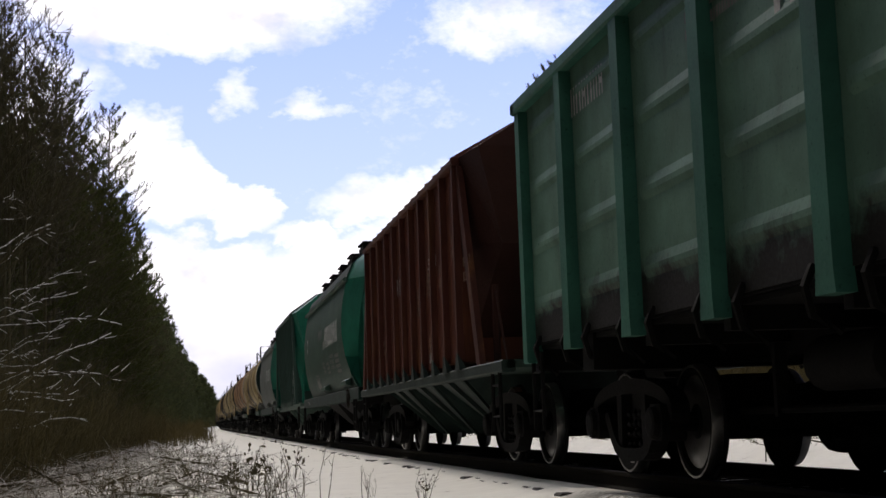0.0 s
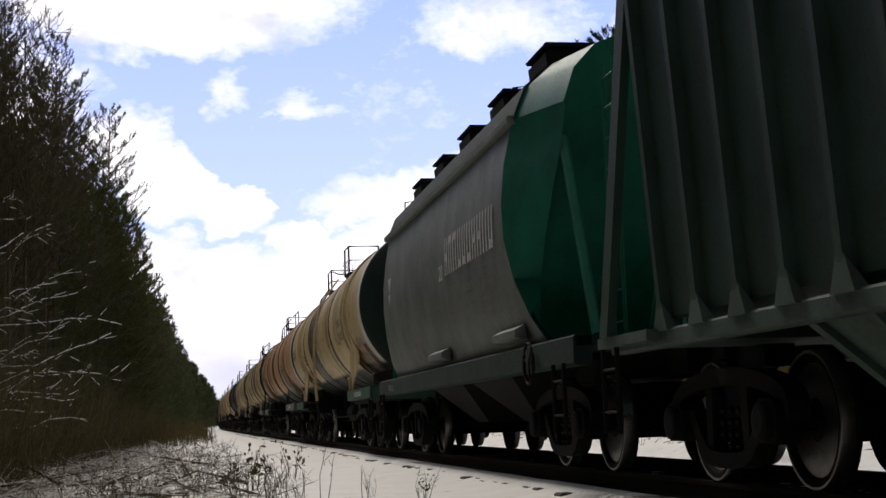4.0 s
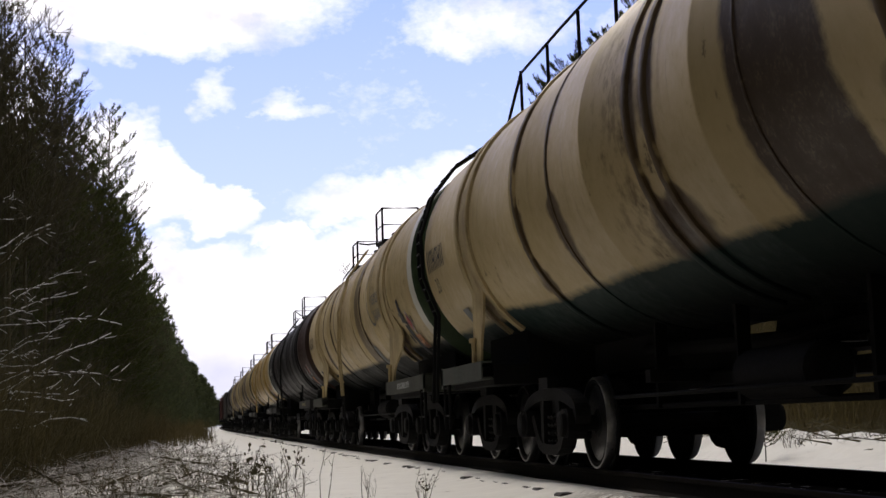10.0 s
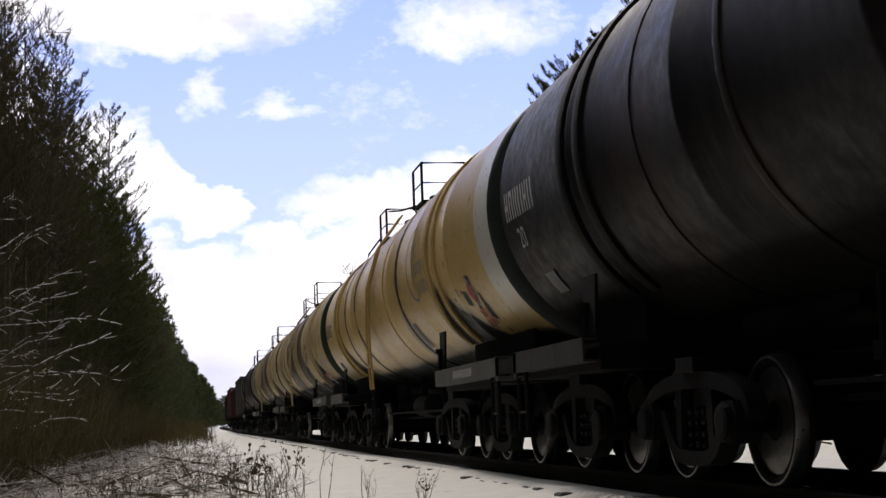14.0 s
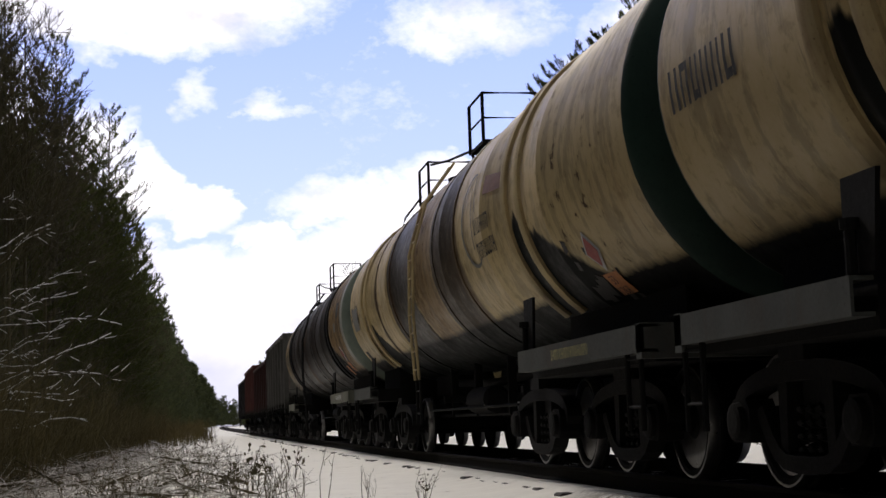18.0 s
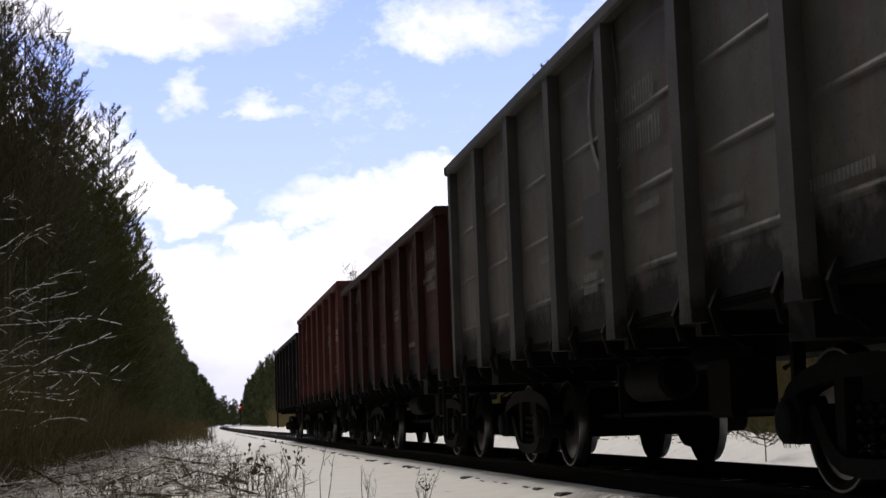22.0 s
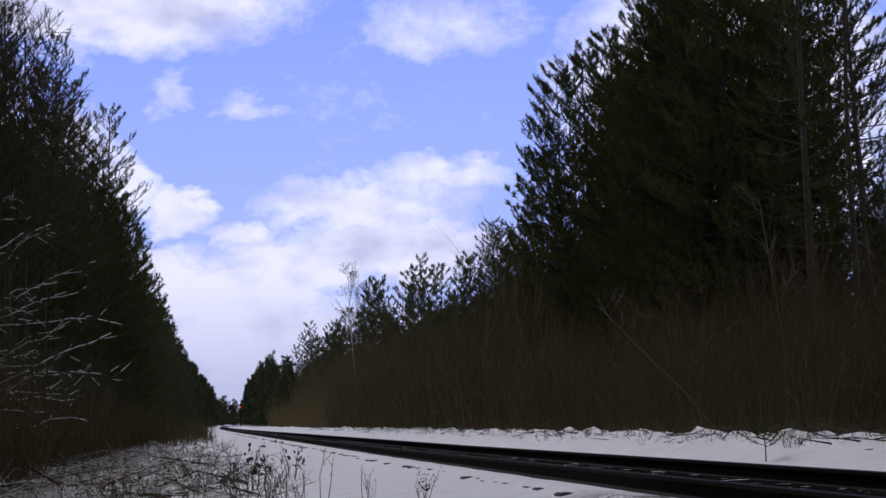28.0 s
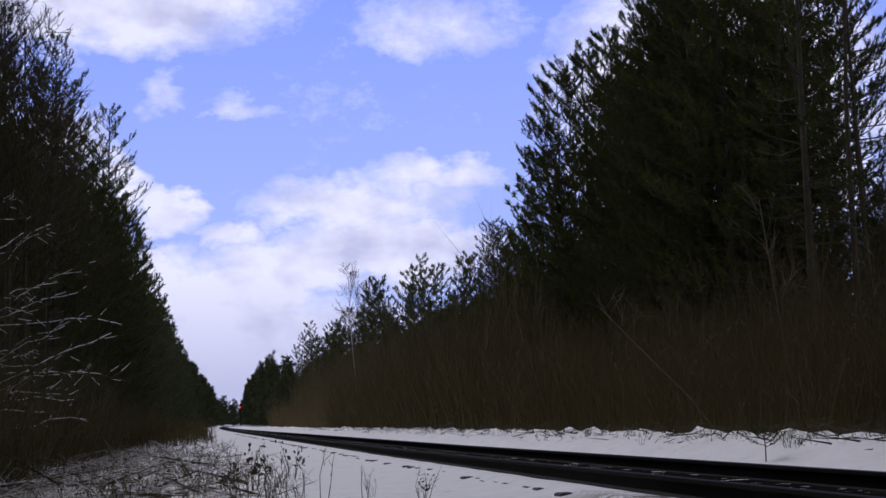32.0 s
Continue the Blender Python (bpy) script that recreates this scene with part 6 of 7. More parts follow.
    for d, y in ((21.0, 52.0), (22.0, 56.5), (21.2, 61.0), (24.0, 66.0), (25.5, 54.0), (26.0, 64.0), (22.5, 70.0), (26.0, 74.0)):
        plant(broad, d, y, rng.uniform(0.95, 1.1))
    for d, y in ((21.9, 83.0), (22.3, 78.0), (23.2, 74.0), (25.6, 81.0)):
        plant(broad, d, y, 1.1)
    for d, y in ((24.0, 52.0), (26.5, 55.0), (29.0, 57.0), (31.5, 61.0), (27.5, 50.0), (30.0, 53.0), (33.0, 56.0), (26.2, 52.0), (27.6, 54.5), (25.2, 49.5), (29.6, 58.0), (31.6, 61.5), (24.6, 47.5), (33.0, 65.0), (28.4, 55.0)):
        plant(near[3], d, y, rng.uniform(0.50, 0.64))
    for i, (d, y) in enumerate(((25.3, 57.0), (26.0, 60.0), (27.4, 62.5), (28.6, 64.0))):
        plant(near[i % 3], d, y, 1.1)
    for d, y in ((18.0, 40.0), (20.5, 42.0), (22.5, 45.0), (23.0, 49.0), (21.4, 46.5), (25.2, 50.0)):
        plant(sparse, d, y, rng.uniform(0.9, 1.05))
    y = 50.0
    while y < 700:
        f = 1.0
        if y < 72:
            f = 1.16
        elif 88 < y < 138:
            f = 0.72
        elif 138 <= y < 212:
            f = 0.78
        elif 212 <= y < 280:
            f = 0.76
        kind = near if y < 105 else far
        e = edge_right(y)
        if y > 280:
            low = 0.66 if y < 345 else 1.0
            heap(e + rng.uniform(-1, 1), y, low * rng.uniform(14, 18))
            heap(e + 4.0 + rng.uniform(-1, 1), y + 3.0, low * rng.uniform(15, 19))
            y += 6.5 if y < 400 else 12.0
            continue
        if not 70 < y < 88:
            plant(rng.choice(kind), e + rng.uniform(-1.0, 1.0), y, f * rng.uniform(0.95, 1.12))
        plant(rng.choice(kind), e + 4.2 + rng.uniform(-1.5, 1.5), y + 10.0, f * rng.uniform(0.98, 1.12))
        if y < 110:
            plant(rng.choice(near if y < 75 else far), e + 8.0 + rng.uniform(-2, 2), y + 15.0, rng.uniform(1.05, 1.2))
        y += 3.0 if y < 110 else 5.0 if y < 260 else 9.0 if y < 400 else 14.0
    y = 92.0
    while y < 285:
        heap(edge_right(y) + 5.5 + rng.uniform(-1, 1), y, rng.uniform(9.5, 12.5))
        heap(edge_right(y) + 9.0 + rng.uniform(-1, 1), y, rng.uniform(11, 13))
        heap(edge_right(y) + 13.0 + rng.uniform(-1, 1), y + 2.0, rng.uniform(11, 14))
        y += 4.5
    for i in range(9):
        heap(33.0 + 2.6 * i, 93.0 + 2.0 * (i % 3), rng.uniform(9.2, 10.6))
    # a few that stand out in front of it
    heap(16.2, 368.0, 17.4)
    heap(15.0, 374.0, 14.0)
    heap(17.6, 360.0, 13.0)
    birch = bare_tree(71, 16.5, "tall bare birch with a pale trunk at the forest edge", BIRCH, "birch_tree", 0.55, (-0.6, 0), SAPLING)
    x, yy, z = at_side(16.9, 150.0)
    birch.matrix_basis = pose(x, yy, z)
    birch2 = copy_thing(birch, pose(at_side(20.0, 162.0)[0], 162.0, 0.1, 0, 0, 120))
    birch2.scale = (0.9, 0.9, 0.9)
    pale = plain("pale_grey_bark", (0.17, 0.135, 0.10), (0.13, 0.10, 0.07), rough=0.9, scale=4.0)
    leaning = bare_tree(72, 3.2, "thin bare tree leaning over the brush", pale, "bare_tree", 0.8, (-3.0, 0.3), pale, 1, 5)
    leaning.matrix_basis = pose(12.65, 33.0, 0.1)
    grey = bare_tree(73, 5.6, "slender grey bare tree among the pines", pale, "bare_tree", 0.5, (-0.8, 0), pale, 1, 11)
    grey.matrix_basis = pose(14.1, 32.0, 0.1)
    for i, (d, y, h, turn) in enumerate(((-5.5, 50, 1.20, 20), (-5.9, 54, 1.28, 200), (-5.6, 58, 1.15, 80), (-6.2, 47, 1.22, 300), (-5.8, 64, 1.10, 140), (-5.9, 72, 1.0, 250), (-6.6, 45, 1.35, 110), (-5.7, 47.5, 1.1, 160), (-6.4, 52, 1.35, 40), (-4.5, 95, 0.9, 30), (-4.3, 112, 0.95, 170), (-4.1, 128, 1.0, 70), (-4.3, 145, 1.0, 310), (-4.6, 160, 1.2, 10), (-4.4, 190, 1.2, 90), (-3.6, 265, 1.2, 60))):
        t = bare_tree(80 + i, 12.0, "bare brown alder at the edge of the wood", TWIG, "bare_tree", 0.3) if i == 0 else copy_thing(t, Matrix.Identity(4))
        x, yy, z = at_side(d, y)
        t.matrix_basis = pose(x, yy, z, 0, 0, turn)
        t.scale = (h, h, h)
    # woods closing the far end of the line
    k = np.random.default_rng(9)
    tris = heaps
    for side, n in ((-1, 90), (1, 90)):
        for i in range(n):
            yy = 690 + 640 * k.uniform()
            dd = -5.5 - 40 * k.uniform() ** 2 if side < 0 else 13 + 40 * k.uniform() ** 2
            x, yy, z = at_side(dd, float(yy))
            h = k.uniform(13, 20)
            c = conifer_tris(200 + i, h, 1.0, 3.6, 24, 5, 5, blade=1.6, thick=0.16)
            tris.append(c + np.array([x, yy, z]))
    x0 = at_side(TRACK, 1330.0)[0]
    for i in range(90):
        c = conifer_tris(500 + i, k.uniform(12, 18), 1.0, 3.6, 24, 5, 5, blade=1.6, thick=0.16)
        tris.append(c + np.array([x0 + k.uniform(-90, 60), 1330 + k.uniform(0, 60), 0.0016 * 1300]))
    tagged(new("distant_woods", tri_mesh("distant_woods", np.concatenate(tris), NEEDLES_FAR)), "dark distant pine woods closing the line, and unseen trees added round the camera", "woods", kind="stuff")


def build_brush():
    rng = np.random.default_rng(3)

    def stand(name, label, n, d0, d1, y0, y1, h0, h1, width, material, bias=1.0, fork=3, tilt=0.22):
        d = d0 + (d1 - d0) * rng.uniform(0, 1, n)
        y = y0 + (y1 - y0) * rng.uniform(0, 1, n) ** bias
        base = np.array([at_side(float(a), float(b)) for a, b in zip(d, y)])
        base[:, 2] -= 0.05
        clump = np.array([noise.noise((float(b[0]) * 0.35, float(b[1]) * 0.35, 2.0)) for b in base])
        h = (h0 + (h1 - h0) * rng.uniform(0, 1, n) ** 1.7) * (1.0 + 0.75 * clump)
        way = unit(np.stack([rng.normal(size=n) * tilt, rng.normal(size=n) * tilt, np.ones(n)], 1))
        tris = [blades(rng, base, way, h, width * (0.7 + h / h1 * 0.5))]
        for k in range(fork):
            s = rng.uniform(0.25, 0.85, n)
            p = base + way * (h * s)[:, None]
            w2 = unit(way + rng.normal(size=(n, 3)) * 0.45)
            tris.append(blades(rng, p, w2, h * rng.uniform(0.25, 0.5, n), np.full(n, width * 0.6)))
        ob = new(name, tri_mesh(name, np.concatenate(tris), material))
        return tagged(ob, label, "brush", kind="stuff")

    stand("brushwood", "dark brown bare brushwood along the forest edge beyond the track", 14000, 11.8, 19.5, 26, 130, 1.0, 4.6, 0.013, BRUSH, 1.2, 6)
    stand("brushwood", "brushwood beyond the track, toned pale tan for sunlight", 7500, 12.0, 18.5, 52, 250, 0.8, 4.2, 0.021, BRUSH_PALE, 0.95, 6)
    stand("brushwood", "tall grey-brown alder scrub before the far pines", 2600, 15.5, 19.5, 72, 230, 3.6, 9.0, 0.024, BRUSH_PALE, 1.0, 8, 0.12)
    stand("brushwood", "brown bare bushes at the foot of the near forest edge", 15000, -7.6, -3.0, 17, 230, 0.6, 3.3, 0.011, BRUSH_LEFT, 1.5, 6, 0.30)
    stand("brushwood", "tall thin bare saplings before the near pines", 2200, -7.8, -4.2, 24, 110, 2.0, 5.6, 0.010, SAPLING, 1.4, 7, 0.2)
    stand("brushwood", "low brown scrub closing in on the track far off", 3500, -3.4, 1.2, 72, 280, 0.4, 1.6, 0.016, BRUSH, 1.0, 5)
    stand("dry_grass", "dry tan grass and weeds standing in thin snow", 1600, -5.0, -0.6, 16, 90, 0.2, 0.75, 0.005, REED, 1.7, 3, 0.4)
    stand("dry_grass", "thin dry stems sticking out of the snow", 900, -1.6, 1.3, 15.5, 75, 0.10, 0.42, 0.005, TWIG, 1.6, 4, 0.5)
    stand("dry_grass", "short brown grass on the snow bank across the track", 4500, 9.0, 11.8, 17, 120, 0.05, 0.28, 0.008, TWIG, 1.4, 3, 0.6)

    def litter(name, label, n, d0, d1, y0, y1, l0, l1, rise, material, bias=1.5):
        """Broken twigs lying about in all directions."""
        d = d0 + (d1 - d0) * rng.uniform(0, 1, n) ** (1.3 if d0 < 0 else 1.0)
        y = y0 + (y1 - y0) * rng.uniform(0, 1, n) ** bias
        base = np.array([at_side(float(a), float(b)) for a, b in zip(d, y)])
        base[:, 2] += rng.uniform(0.0, 0.12, n)
        a = rng.uniform(0, math.tau, n)
        way = unit(np.stack([np.cos(a), np.sin(a), rng.uniform(-0.05, rise, n)], 1))
        size = l0 + (l1 - l0) * rng.uniform(0, 1, n) ** 2
        tris = [blades(rng, base, way, size, 0.008 + size * 0.011)]
        for k in range(3):
            p = base + way * (size * rng.uniform(0.2, 0.9, n))[:, None]
            w2 = unit(way + rng.normal(size=(n, 3)) * 0.5 + np.array([0, 0, 0.2]))
            tris.append(blades(rng, p, w2, size * rng.uniform(0.2, 0.45, n), np.full(n, 0.004)))
        tagged(new(name, tri_mesh(name, np.concatenate(tris), material)), label, "twigs", kind="stuff")

    litter("fallen_twigs", "tangle of fallen brown twigs in the snowy verge", 430, -4.2, 1.0, 16, 62, 0.3, 1.8, 0.4, TWIG)
    litter("fallen_twigs", "dark twigs and debris on the snow bank across the track", 1500, 8.7, 11.0, 17, 120, 0.10, 0.8, 0.4, TWIG)
    litter("fallen_twigs", "snow-dusted broken twigs lying in the verge", 300, -4.0, 0.6, 16, 60, 0.3, 1.8, 0.3, FROST)


def weed(name, label, seed, height, stalks, spread, material, leaves=0):
    """A dead plant: stiff stalks with short side twigs and withered leaf scraps."""
    rng = np.random.default_rng(seed)
    w = thing(name, label, "weed", "weeds in the snow")
    for i in range(stalks):
        g = G()
        a = rng.uniform(0, math.tau)
        p = np.array([math.cos(a), math.sin(a), 0]) * rng.uniform(0, 0.05)
        d = unit(np.array([math.cos(a) * spread, math.sin(a) * spread, 1.0]))
        h = height * rng.uniform(0.6, 1.0)
        mid = p + d * h * 0.5 + rng.normal(size=3) * 0.02
        tip = p + d * h + rng.normal(size=3) * 0.05
        g.tube([p - np.array([0, 0, 0.1]), mid, tip], 0.006, 4, 0.002)
        for j in range(int(rng.integers(3, 8))):
            t = rng.uniform(0.3, 1.0)
            q = p + (tip - p) * t
            e = unit(d * 0.7 + rng.normal(size=3) * 0.6)
            g.tube([q, q + e * height * rng.uniform(0.08, 0.25)], 0.0035, 3, 0.0015)
        for j in range(leaves):
            q = p + (tip - p) * rng.uniform(0.3, 1.05) + rng.normal(size=3) * 0.03
            u, v = rng.normal(size=3) * 0.02, rng.normal(size=3) * 0.02
            g.add([q, q + u, q + u + v, q + v], [(0, 1, 2, 3)])
        part("stalk", g, material, w)
    return w


def build_weeds():
    kinds = [weed("weed", "dry dead weed stalk sticking out of the snow", 1, 0.55, 2, 0.12, TWIG),
             weed("weed", "dry branching weed standing in the snow", 2, 0.38, 4, 0.45, TWIG),
             weed("weed", "withered leafy weed dark against the snow", 3, 0.40, 3, 0.35, TWIG, 12),
             weed("weed", "short dry grass tuft in the snow", 4, 0.22, 7, 0.7, REED)]
    first = [True] * 4
    rng = random.Random(12)
    spots = [(0, 1.37, 16.0, 1.3), (0, 1.22, 16.6, 0.8), (1, 2.43, 15.6, 0.95), (2, 2.50, 15.8, 0.7), (0, 1.85, 16.0, 0.8), (1, 2.0, 16.4, 0.6), (2, 0.85, 21.0, 1.7), (2, 1.02, 21.9, 1.4), (2, 0.62, 21.6, 1.3), (2, 1.62, 24.0, 1.6),
             (0, 1.35, 21.0, 1.1), (0, 1.05, 17.4, 1.0), (1, 0.9, 17.8, 1.2), (2, 0.45, 19.5, 1.3), (0, 2.2, 18.5, 0.5)]
    for i in range(130):
        y = 15.5 + 40 * rng.random() ** 1.6
        spots.append((rng.choice((0, 1, 1, 0, 3)), -2.6 + 3.8 * rng.random() ** 0.8, y, rng.uniform(0.6, 1.3)))
    for i in range(110):
        spots.append((rng.choice((1, 2, 3)), rng.uniform(8.7, 10.6), rng.uniform(16, 75), rng.uniform(0.4, 1.1)))
    for k, x, y, sc in spots:
        m = pose(x, y, ground_height(x, y) - 0.01, 0, 0, rng.uniform(0, 360))
        if first[k]:
            first[k] = False
            ob = kinds[k]
            ob.matrix_basis = m
        else:
            ob = copy_thing(kinds[k], m)
        ob.scale = (sc, sc, sc)
    # broken branches lying in the verge, dusted with snow
    base = None
    for i in range(46):
        y = 17.0 + 26 * rng.random()
        x = -3.2 + 3.6 * rng.random() ** 1.2
        if base is None:
            base = thing("fallen_branch", "broken branch dusted with snow lying in the verge", "branch", "fallen branches")
            g = G()
            g.tube([(-0.9, 0, 0.05), (-0.2, 0.05, 0.14), (0.5, -0.03, 0.18), (1.1, 0.05, 0.30)], 0.016, 5, 0.005)
            g.tube([(0.1, 0, 0.15), (0.55, 0.25, 0.32), (0.8, 0.45, 0.42)], 0.009, 4, 0.003)
            g.tube([(-0.3, 0.05, 0.13), (0.1, -0.3, 0.26)], 0.008, 4, 0.003)
            g.tube([(0.5, -0.03, 0.18), (0.9, -0.3, 0.3)], 0.007, 4, 0.003)
            part("wood", g, FROST, base)
            ob = base
        else:
            ob = copy_thing(base, Matrix.Identity(4))
        ob.matrix_basis = pose(x, y, ground_height(x, y) - 0.02, rng.uniform(-10, 10), rng.uniform(-8, 8), rng.uniform(0, 360))
    # long snow-dusted boughs reaching out of the wood
    for i, (y, z0, x1, z1, sag) in enumerate(((30, 2.6, -2.2, 3.55, 0.1), (30, 2.35, -1.4, 2.9, 0.35), (29, 1.6, -2.7, 2.35, 0.1), (30, 1.2, -1.5, 2.7, 0.0), (31, 1.75, -1.3, 1.85, 0.2), (28, 1.3, -2.0, 1.5, 0.1), (33, 3.2, -2.4, 4.3, 0.2), (34, 1.9, -2.2, 3.4, 0.1), (27, 0.9, -2.2, 1.15, 0.1), (32, 3.9, -3.0, 5.2, 0.1), (31, 4.6, -3.4, 5.3, 0.2), (29, 1.9, -2.9, 2.1, 0.1), (28, 0.8, -2.3, 1.9, 0.1), (30, 3.0, -3.1, 3.1, 0.15), (36, 2.4, -3.0, 3.2, 0.1), (38, 3.4, -3.3, 4.6, 0.2), (33, 0.7, -2.4, 1.0, 0.1), (35, 1.3, -2.7, 1.5, 0.2), (40, 5.0, -3.9, 6.3, 0.2), (34, 5.6, -3.9, 6.2, 0.1), (37, 1.8, -2.6, 2.2, 0.15), (32, 2.2, -3.4, 2.5, 0.1))):
        b = thing("snowy_bough", "bare bough dusted with snow reaching out of the wood", "branch", "snowy boughs")
        g = G()
        x0 = -5.2
        rr = np.random.default_rng(40 + i)
        pts = []
        for k in range(9):
            t = k / 8
            pts.append(np.array([x0 + (x1 - x0) * t, y + 0.4 * math.sin(t * 4 + i), z0 + (z1 - z0) * t + sag * math.sin(t * math.pi)]) + rr.normal(size=3) * 0.05)
        g.tube(pts, 0.013, 5, 0.004)
        cap = G()
        first = rr.choice((1, 2, 3))
        last = rr.choice((7, 8))
        lift = np.array([0, -0.006, 0.010])
        for k in range(first, last):
            t = 0.0
            while t < 0.9:
                ln = rr.uniform(0.12, 0.6)
                if rr.uniform() < 0.85:
                    u = min(1.0, t + ln)
                    ends = [pts[k] + (pts[k + 1] - pts[k]) * q + lift for q in (t, (t + u) / 2, u)]
                    ends[1] = ends[1] + rr.normal(size=3) * 0.006
                    cap.tube(ends, rr.uniform(0.009, 0.018), 5, 0.007)
                t += ln + rr.uniform(0.02, 0.15)
        part("wood", g, BOUGH_WOOD, b)
        g = G()
        for j in range(9):
            t = rr.uniform(2.5, 7.9)
            q = pts[int(t)] + (pts[int(t) + 1] - pts[int(t)]) * (t - int(t))
            e = unit(np.array([0.7, rr.uniform(-0.5, 0.5), rr.uniform(-0.7, 0.8)]))
            ln = rr.uniform(0.2, 0.7)
            bend = rr.normal(size=3) * 0.06
            g.tube([q, q + e * ln * 0.45 + bend, q + e * ln * 0.8 - bend * 0.3, q + e * ln + np.array([0.03, 0, rr.uniform(0.0, 0.12)])], 0.007, 4, 0.0025)
            if rr.uniform() < 0.6:
                cap.tube([q + e * ln * 0.3 + bend * 0.7 + lift, q + e * ln * rr.uniform(0.5, 0.75) + bend * 0.4 + lift], 0.008, 5, 0.005)
        tagged(part("snow", cap, BOUGH_SNOW, b, "broken strip of snow lying along the bough"), kind="stuff")
        tagged(part("branchwork", g, BOUGH_WOOD, b), kind="stuff")
    s = thing("pine_sapling", "small green pine sapling standing in the snow bank", "tree")
    g = G()
    g.tube([(0, 0, -0.2), (0.01, 0, 0.2), (0, 0.01, 0.52)], 0.013, 5, 0.005)
    rr = np.random.default_rng(77)
    at, ways = [], []
    for j in range(11):
        z = 0.22 + 0.024 * j
        a = j * 2.4 + 0.3
        r = 0.40 - 0.025 * j
        c = np.array([math.cos(a), math.sin(a), 0.0])
        bough = [np.array([0, 0, z]), c * r * 0.5 + np.array([0, 0, z + 0.05]), c * r + np.array([0, 0, z + 0.20])]
        g.tube(bough, 0.007, 4, 0.003)
        for q in range(46):
            t = 0.25 + 0.75 * q / 45
            p = bough[0] * (1 - t) ** 2 + bough[1] * 2 * t * (1 - t) + bough[2] * t * t
            at.append(p)
            ways.append(c * 0.7 + np.array([0, 0, 0.7]) + rr.normal(size=3) * 0.45)
    part("stem", g, TWIG, s)
    at, ways = np.array(at), unit(np.array(ways))
    part("needles", tri_mesh("needles", blades(rr, at, ways, np.full(len(at), 0.075), np.full(len(at), 0.006)), NEEDLES), None, s)
    s.matrix_basis = pose(8.26, 20.2, ground_height(8.26, 20.2) - 0.02)


# ---- sky ----
def cloud_paint():
    k = N("cloudy_sky")
    c = k.coords()
    x, y, z = k.xyz(c)[:]
    az = k.math("MULTIPLY", k.math("ARCTAN2", x, y), 57.29578)
    el = k.math("MULTIPLY", k.math("ARCTANGENT", k.math("DIVIDE", z, k.math("SQRT", k.math("ADD", k.math("MULTIPLY", x, x), k.math("MULTIPLY", y, y))))), 57.29578)
    comb = k.n("CombineXYZ")
    k.put(comb, 0, az), k.put(comb, 1, k.math("MULTIPLY", el, 1.5)), k.put(comb, 2, 3.7)
    p = comb.outputs[0]
    n1 = k.noise(p, 0.16, 8.0, 0.58)
    n2 = k.noise(p, 0.55, 6.0, 0.52)
    warp = k.math("MULTIPLY_ADD", n2, 4.0, -2.0)
    azw = k.math("ADD", az, warp)
    elw = k.math("ADD", el, k.math("MULTIPLY_ADD", n2, 2.4, -1.2))
    mass = None
    for a0, e0, ra, re, s in CLOUD_ROWS:
        u = k.math("DIVIDE", k.math("SUBTRACT", azw, a0), ra)
        w = k.math("DIVIDE", k.math("SUBTRACT", elw, e0), re)
        q = k.math("ADD", k.math("MULTIPLY", u, u), k.math("MULTIPLY", w, w))
        q = k.math("MULTIPLY", k.ramp(q, 2.2, 0.0), s)
        mass = q if mass is None else k.math("MAXIMUM", mass, q)
    n3 = k.noise(p, 1.5, 6.0, 0.62)
    f = k.math("MULTIPLY_ADD", k.math("SUBTRACT", n1, 0.5), 0.9, mass)
    f = k.math("MULTIPLY_ADD", k.math("SUBTRACT", n3, 0.5), 0.5, f)
    cover = k.ramp(f, 0.10, 0.68)
    blue = k.mix(k.ramp(el, 0.0, 18.0), (0.60, 0.70, 0.98), (0.30, 0.42, 0.96))
    lit = k.mix(k.ramp(k.noise(p, 0.36, 4.0, 0.5), 0.47, 0.72), (1.0, 0.98, 1.0), (0.66, 0.66, 0.78))
    lit = k.mix(k.ramp(el, 6.0, 1.5, 0.0, 0.8), lit, (0.52, 0.53, 0.67))
    col = k.mix(cover, blue, lit)
    e = k.n("Emission", Strength=SKY_GLOW)
    k.put(e, "Color", col)
    k.t.links.new(e.outputs[0], k.out.inputs[0])
    return k.m


SKY_GLOW = 1.0
# azimuth and height in degrees, half widths, density
CLOUD_ROWS = [(-0.6, 16.6, 5.6, 1.7, 1.0), (5.4, 16.4, 2.2, 1.1, 0.36), (13.2, 15.6, 2.6, 1.2, 0.5), (1.9, 13.1, 0.7, 0.8, 0.42), (5.1, 12.6, 1.3, 0.5, 0.44),
              (-2.2, 10.9, 1.9, 1.3, 0.8), (-0.6, 10.6, 1.2, 0.7, 0.7), (-0.7, 9.1, 1.6, 1.0, 1.0), (1.9, 8.5, 1.4, 0.8, 1.0), (4.5, 7.5, 1.3, 0.45, 0.66),
              (-0.8, 6.1, 2.4, 1.1, 1.1), (0.6, 4.3, 6.0, 2.0, 1.1), (5.8, 5.4, 1.8, 1.2, 1.0), (8.1, 6.4, 4.0, 0.8, 0.95), (10.8, 6.7, 3.6, 1.3, 1.0), (9.6, 8.6, 3.4, 1.0, 0.8),
              (12.6, 9.6, 2.6, 0.7, 0.7), (3.0, 2.4, 9.0, 2.4, 1.1), (3.0, 0.4, 12.0, 2.0, 1.1), (24.0, 11.0, 5.2, 6.0, 1.2), (-12.0, 9.0, 7.0, 9.0, 0.9)]


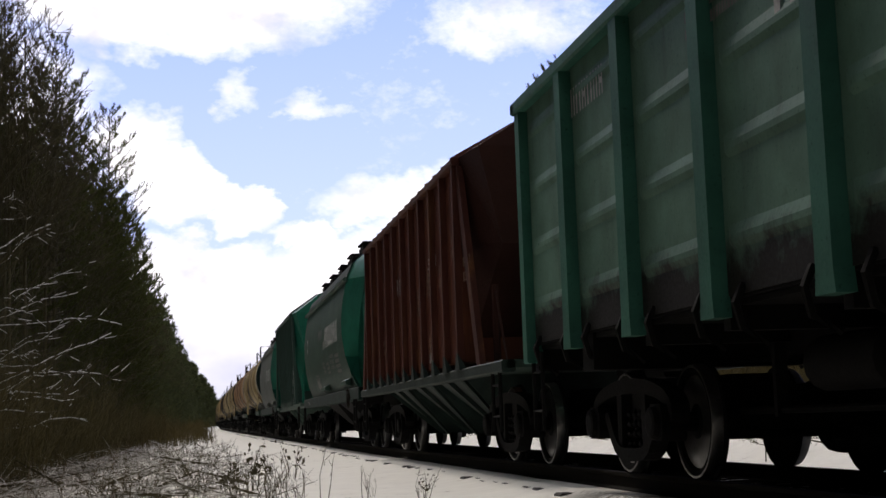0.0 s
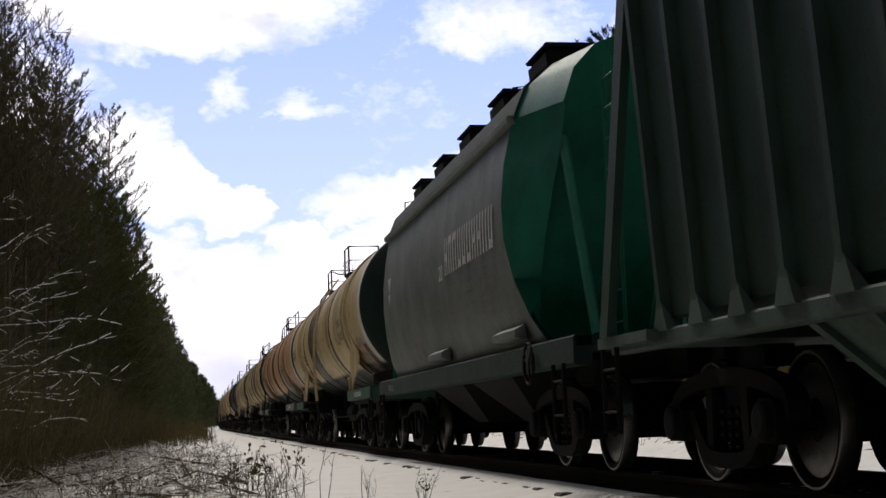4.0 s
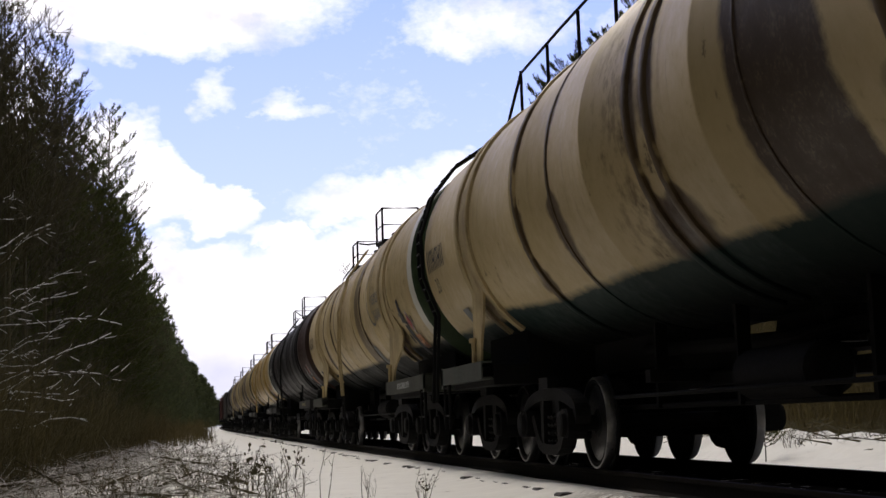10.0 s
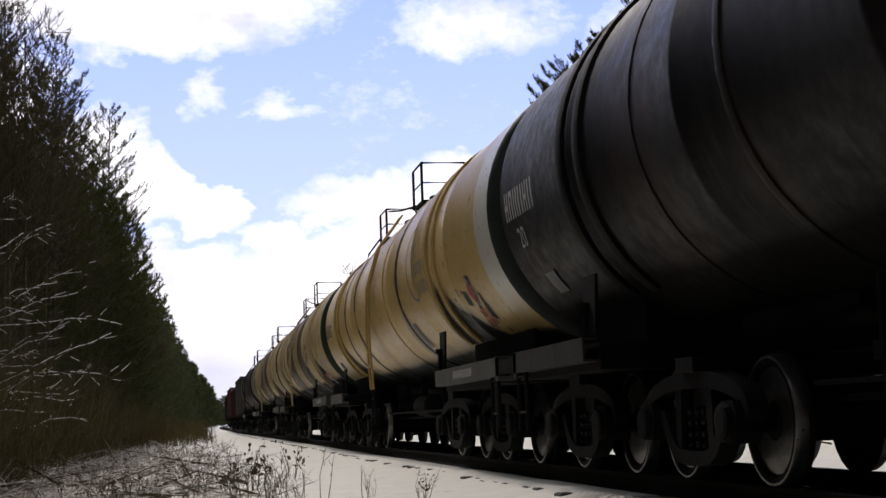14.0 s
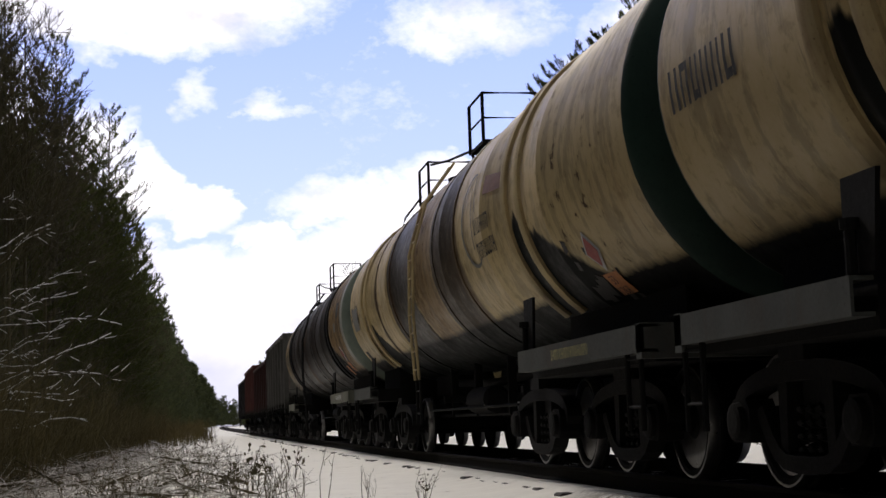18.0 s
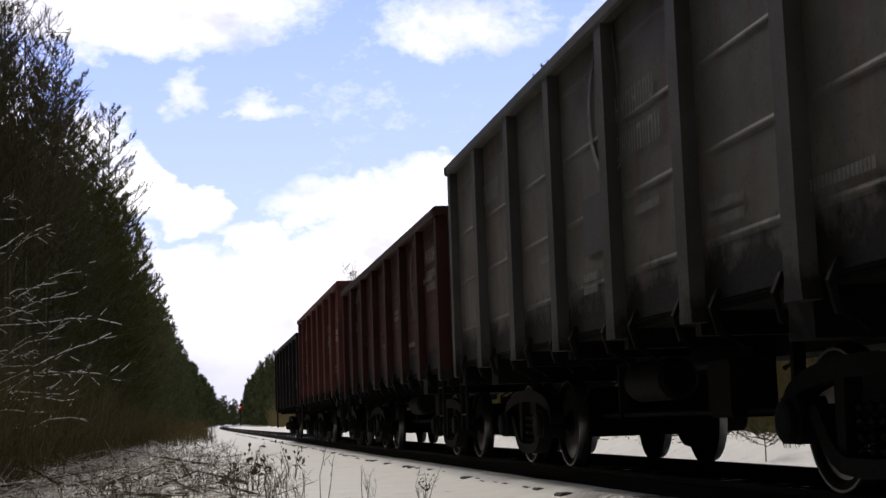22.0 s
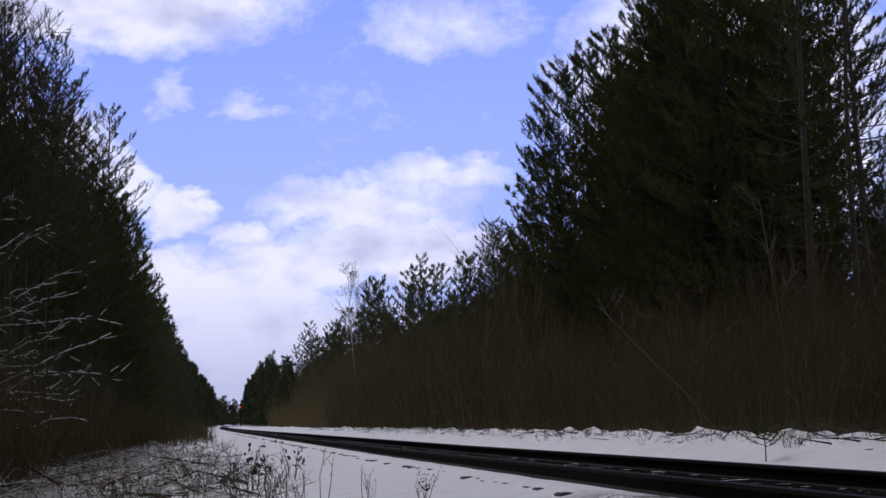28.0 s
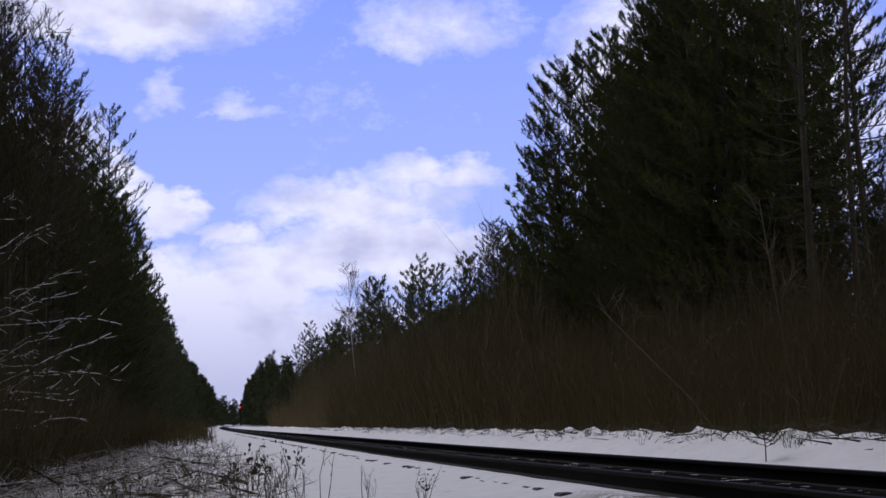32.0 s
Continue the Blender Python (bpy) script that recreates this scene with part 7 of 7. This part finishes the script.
def build_sky():
    R = 4200.0
    v, f = [], []
    na, ne = 60, 24
    for j in range(ne + 1):
        e = radians(-3 + 33 * j / ne)
        for i in range(na + 1):
            a = radians(-32 + 84 * i / na)
            v.append((R * math.sin(a) * math.cos(e), R * math.cos(a) * math.cos(e), R * math.sin(e)))
    for j in range(ne):
        for i in range(na):
            o = j * (na + 1) + i
            f.append((o, o + 1, o + na + 2, o + na + 1))
    me = soup("cloud_backdrop", v, f, cloud_paint())
    me.polygons.foreach_set("use_smooth", [True] * len(me.polygons))
    return tagged(new("cloud_backdrop", me), "blue sky with drifting broken white clouds", "sky", kind="structure")


# ---- the signal far down the line ----
def build_signal():
    s = thing("signal_post", "grey railway signal mast showing a red light", "railway signal")
    x, y, z = at_side(TRACK + 4.2, 350)
    s.matrix_basis = pose(x, y, z)
    g = G()
    g.tube([(0, 0, -0.3), (0, 0, 4.9)], 0.09, 8)
    part("mast", g, GRIME, s)
    h = G()
    h.box(-0.28, 0.28, -0.12, 0.12, 4.3, 5.4, 0.05)
    part("lamp_head", h, GRIME, s)
    k = N("red_signal_glass")
    e = k.n("Emission", Color=(1.0, 0.04, 0.02, 1), Strength=1.6)
    k.t.links.new(e.outputs[0], k.out.inputs[0])
    q = G()
    q.lathe([(-0.19, 0.0), (-0.19, 0.2), (-0.12, 0.2), (-0.12, 0.0)], "y", (0, 0, 4.65), 12)
    part("red_lens", q, k.m, s, "glowing red lens")


def build_sleepers():
    track = [o for o in scene.objects if o.name == "railway_track"][0]
    g = G()
    g.box(-1.40, 1.38, -0.11, 0.125, -0.20, -0.005, 0.02)
    me = g.mesh("sleeper", WOOD)
    s = 5.0
    while s < 120.0:
        m = on_line(s)
        ob = new("sleeper", me)
        ob.parent = track
        ob.matrix_basis = m @ pose(random.uniform(-0.10, 0.06), 0, -0.185 + random.uniform(-0.02, 0.008), 0, 0, random.uniform(-1.2, 1.2))
        s += 0.55


CLOUDS = build_sky()
build_ground()
build_track()
build_train()
build_woods()
build_brush()
build_weeds()
build_signal()
build_sleepers()
motions()
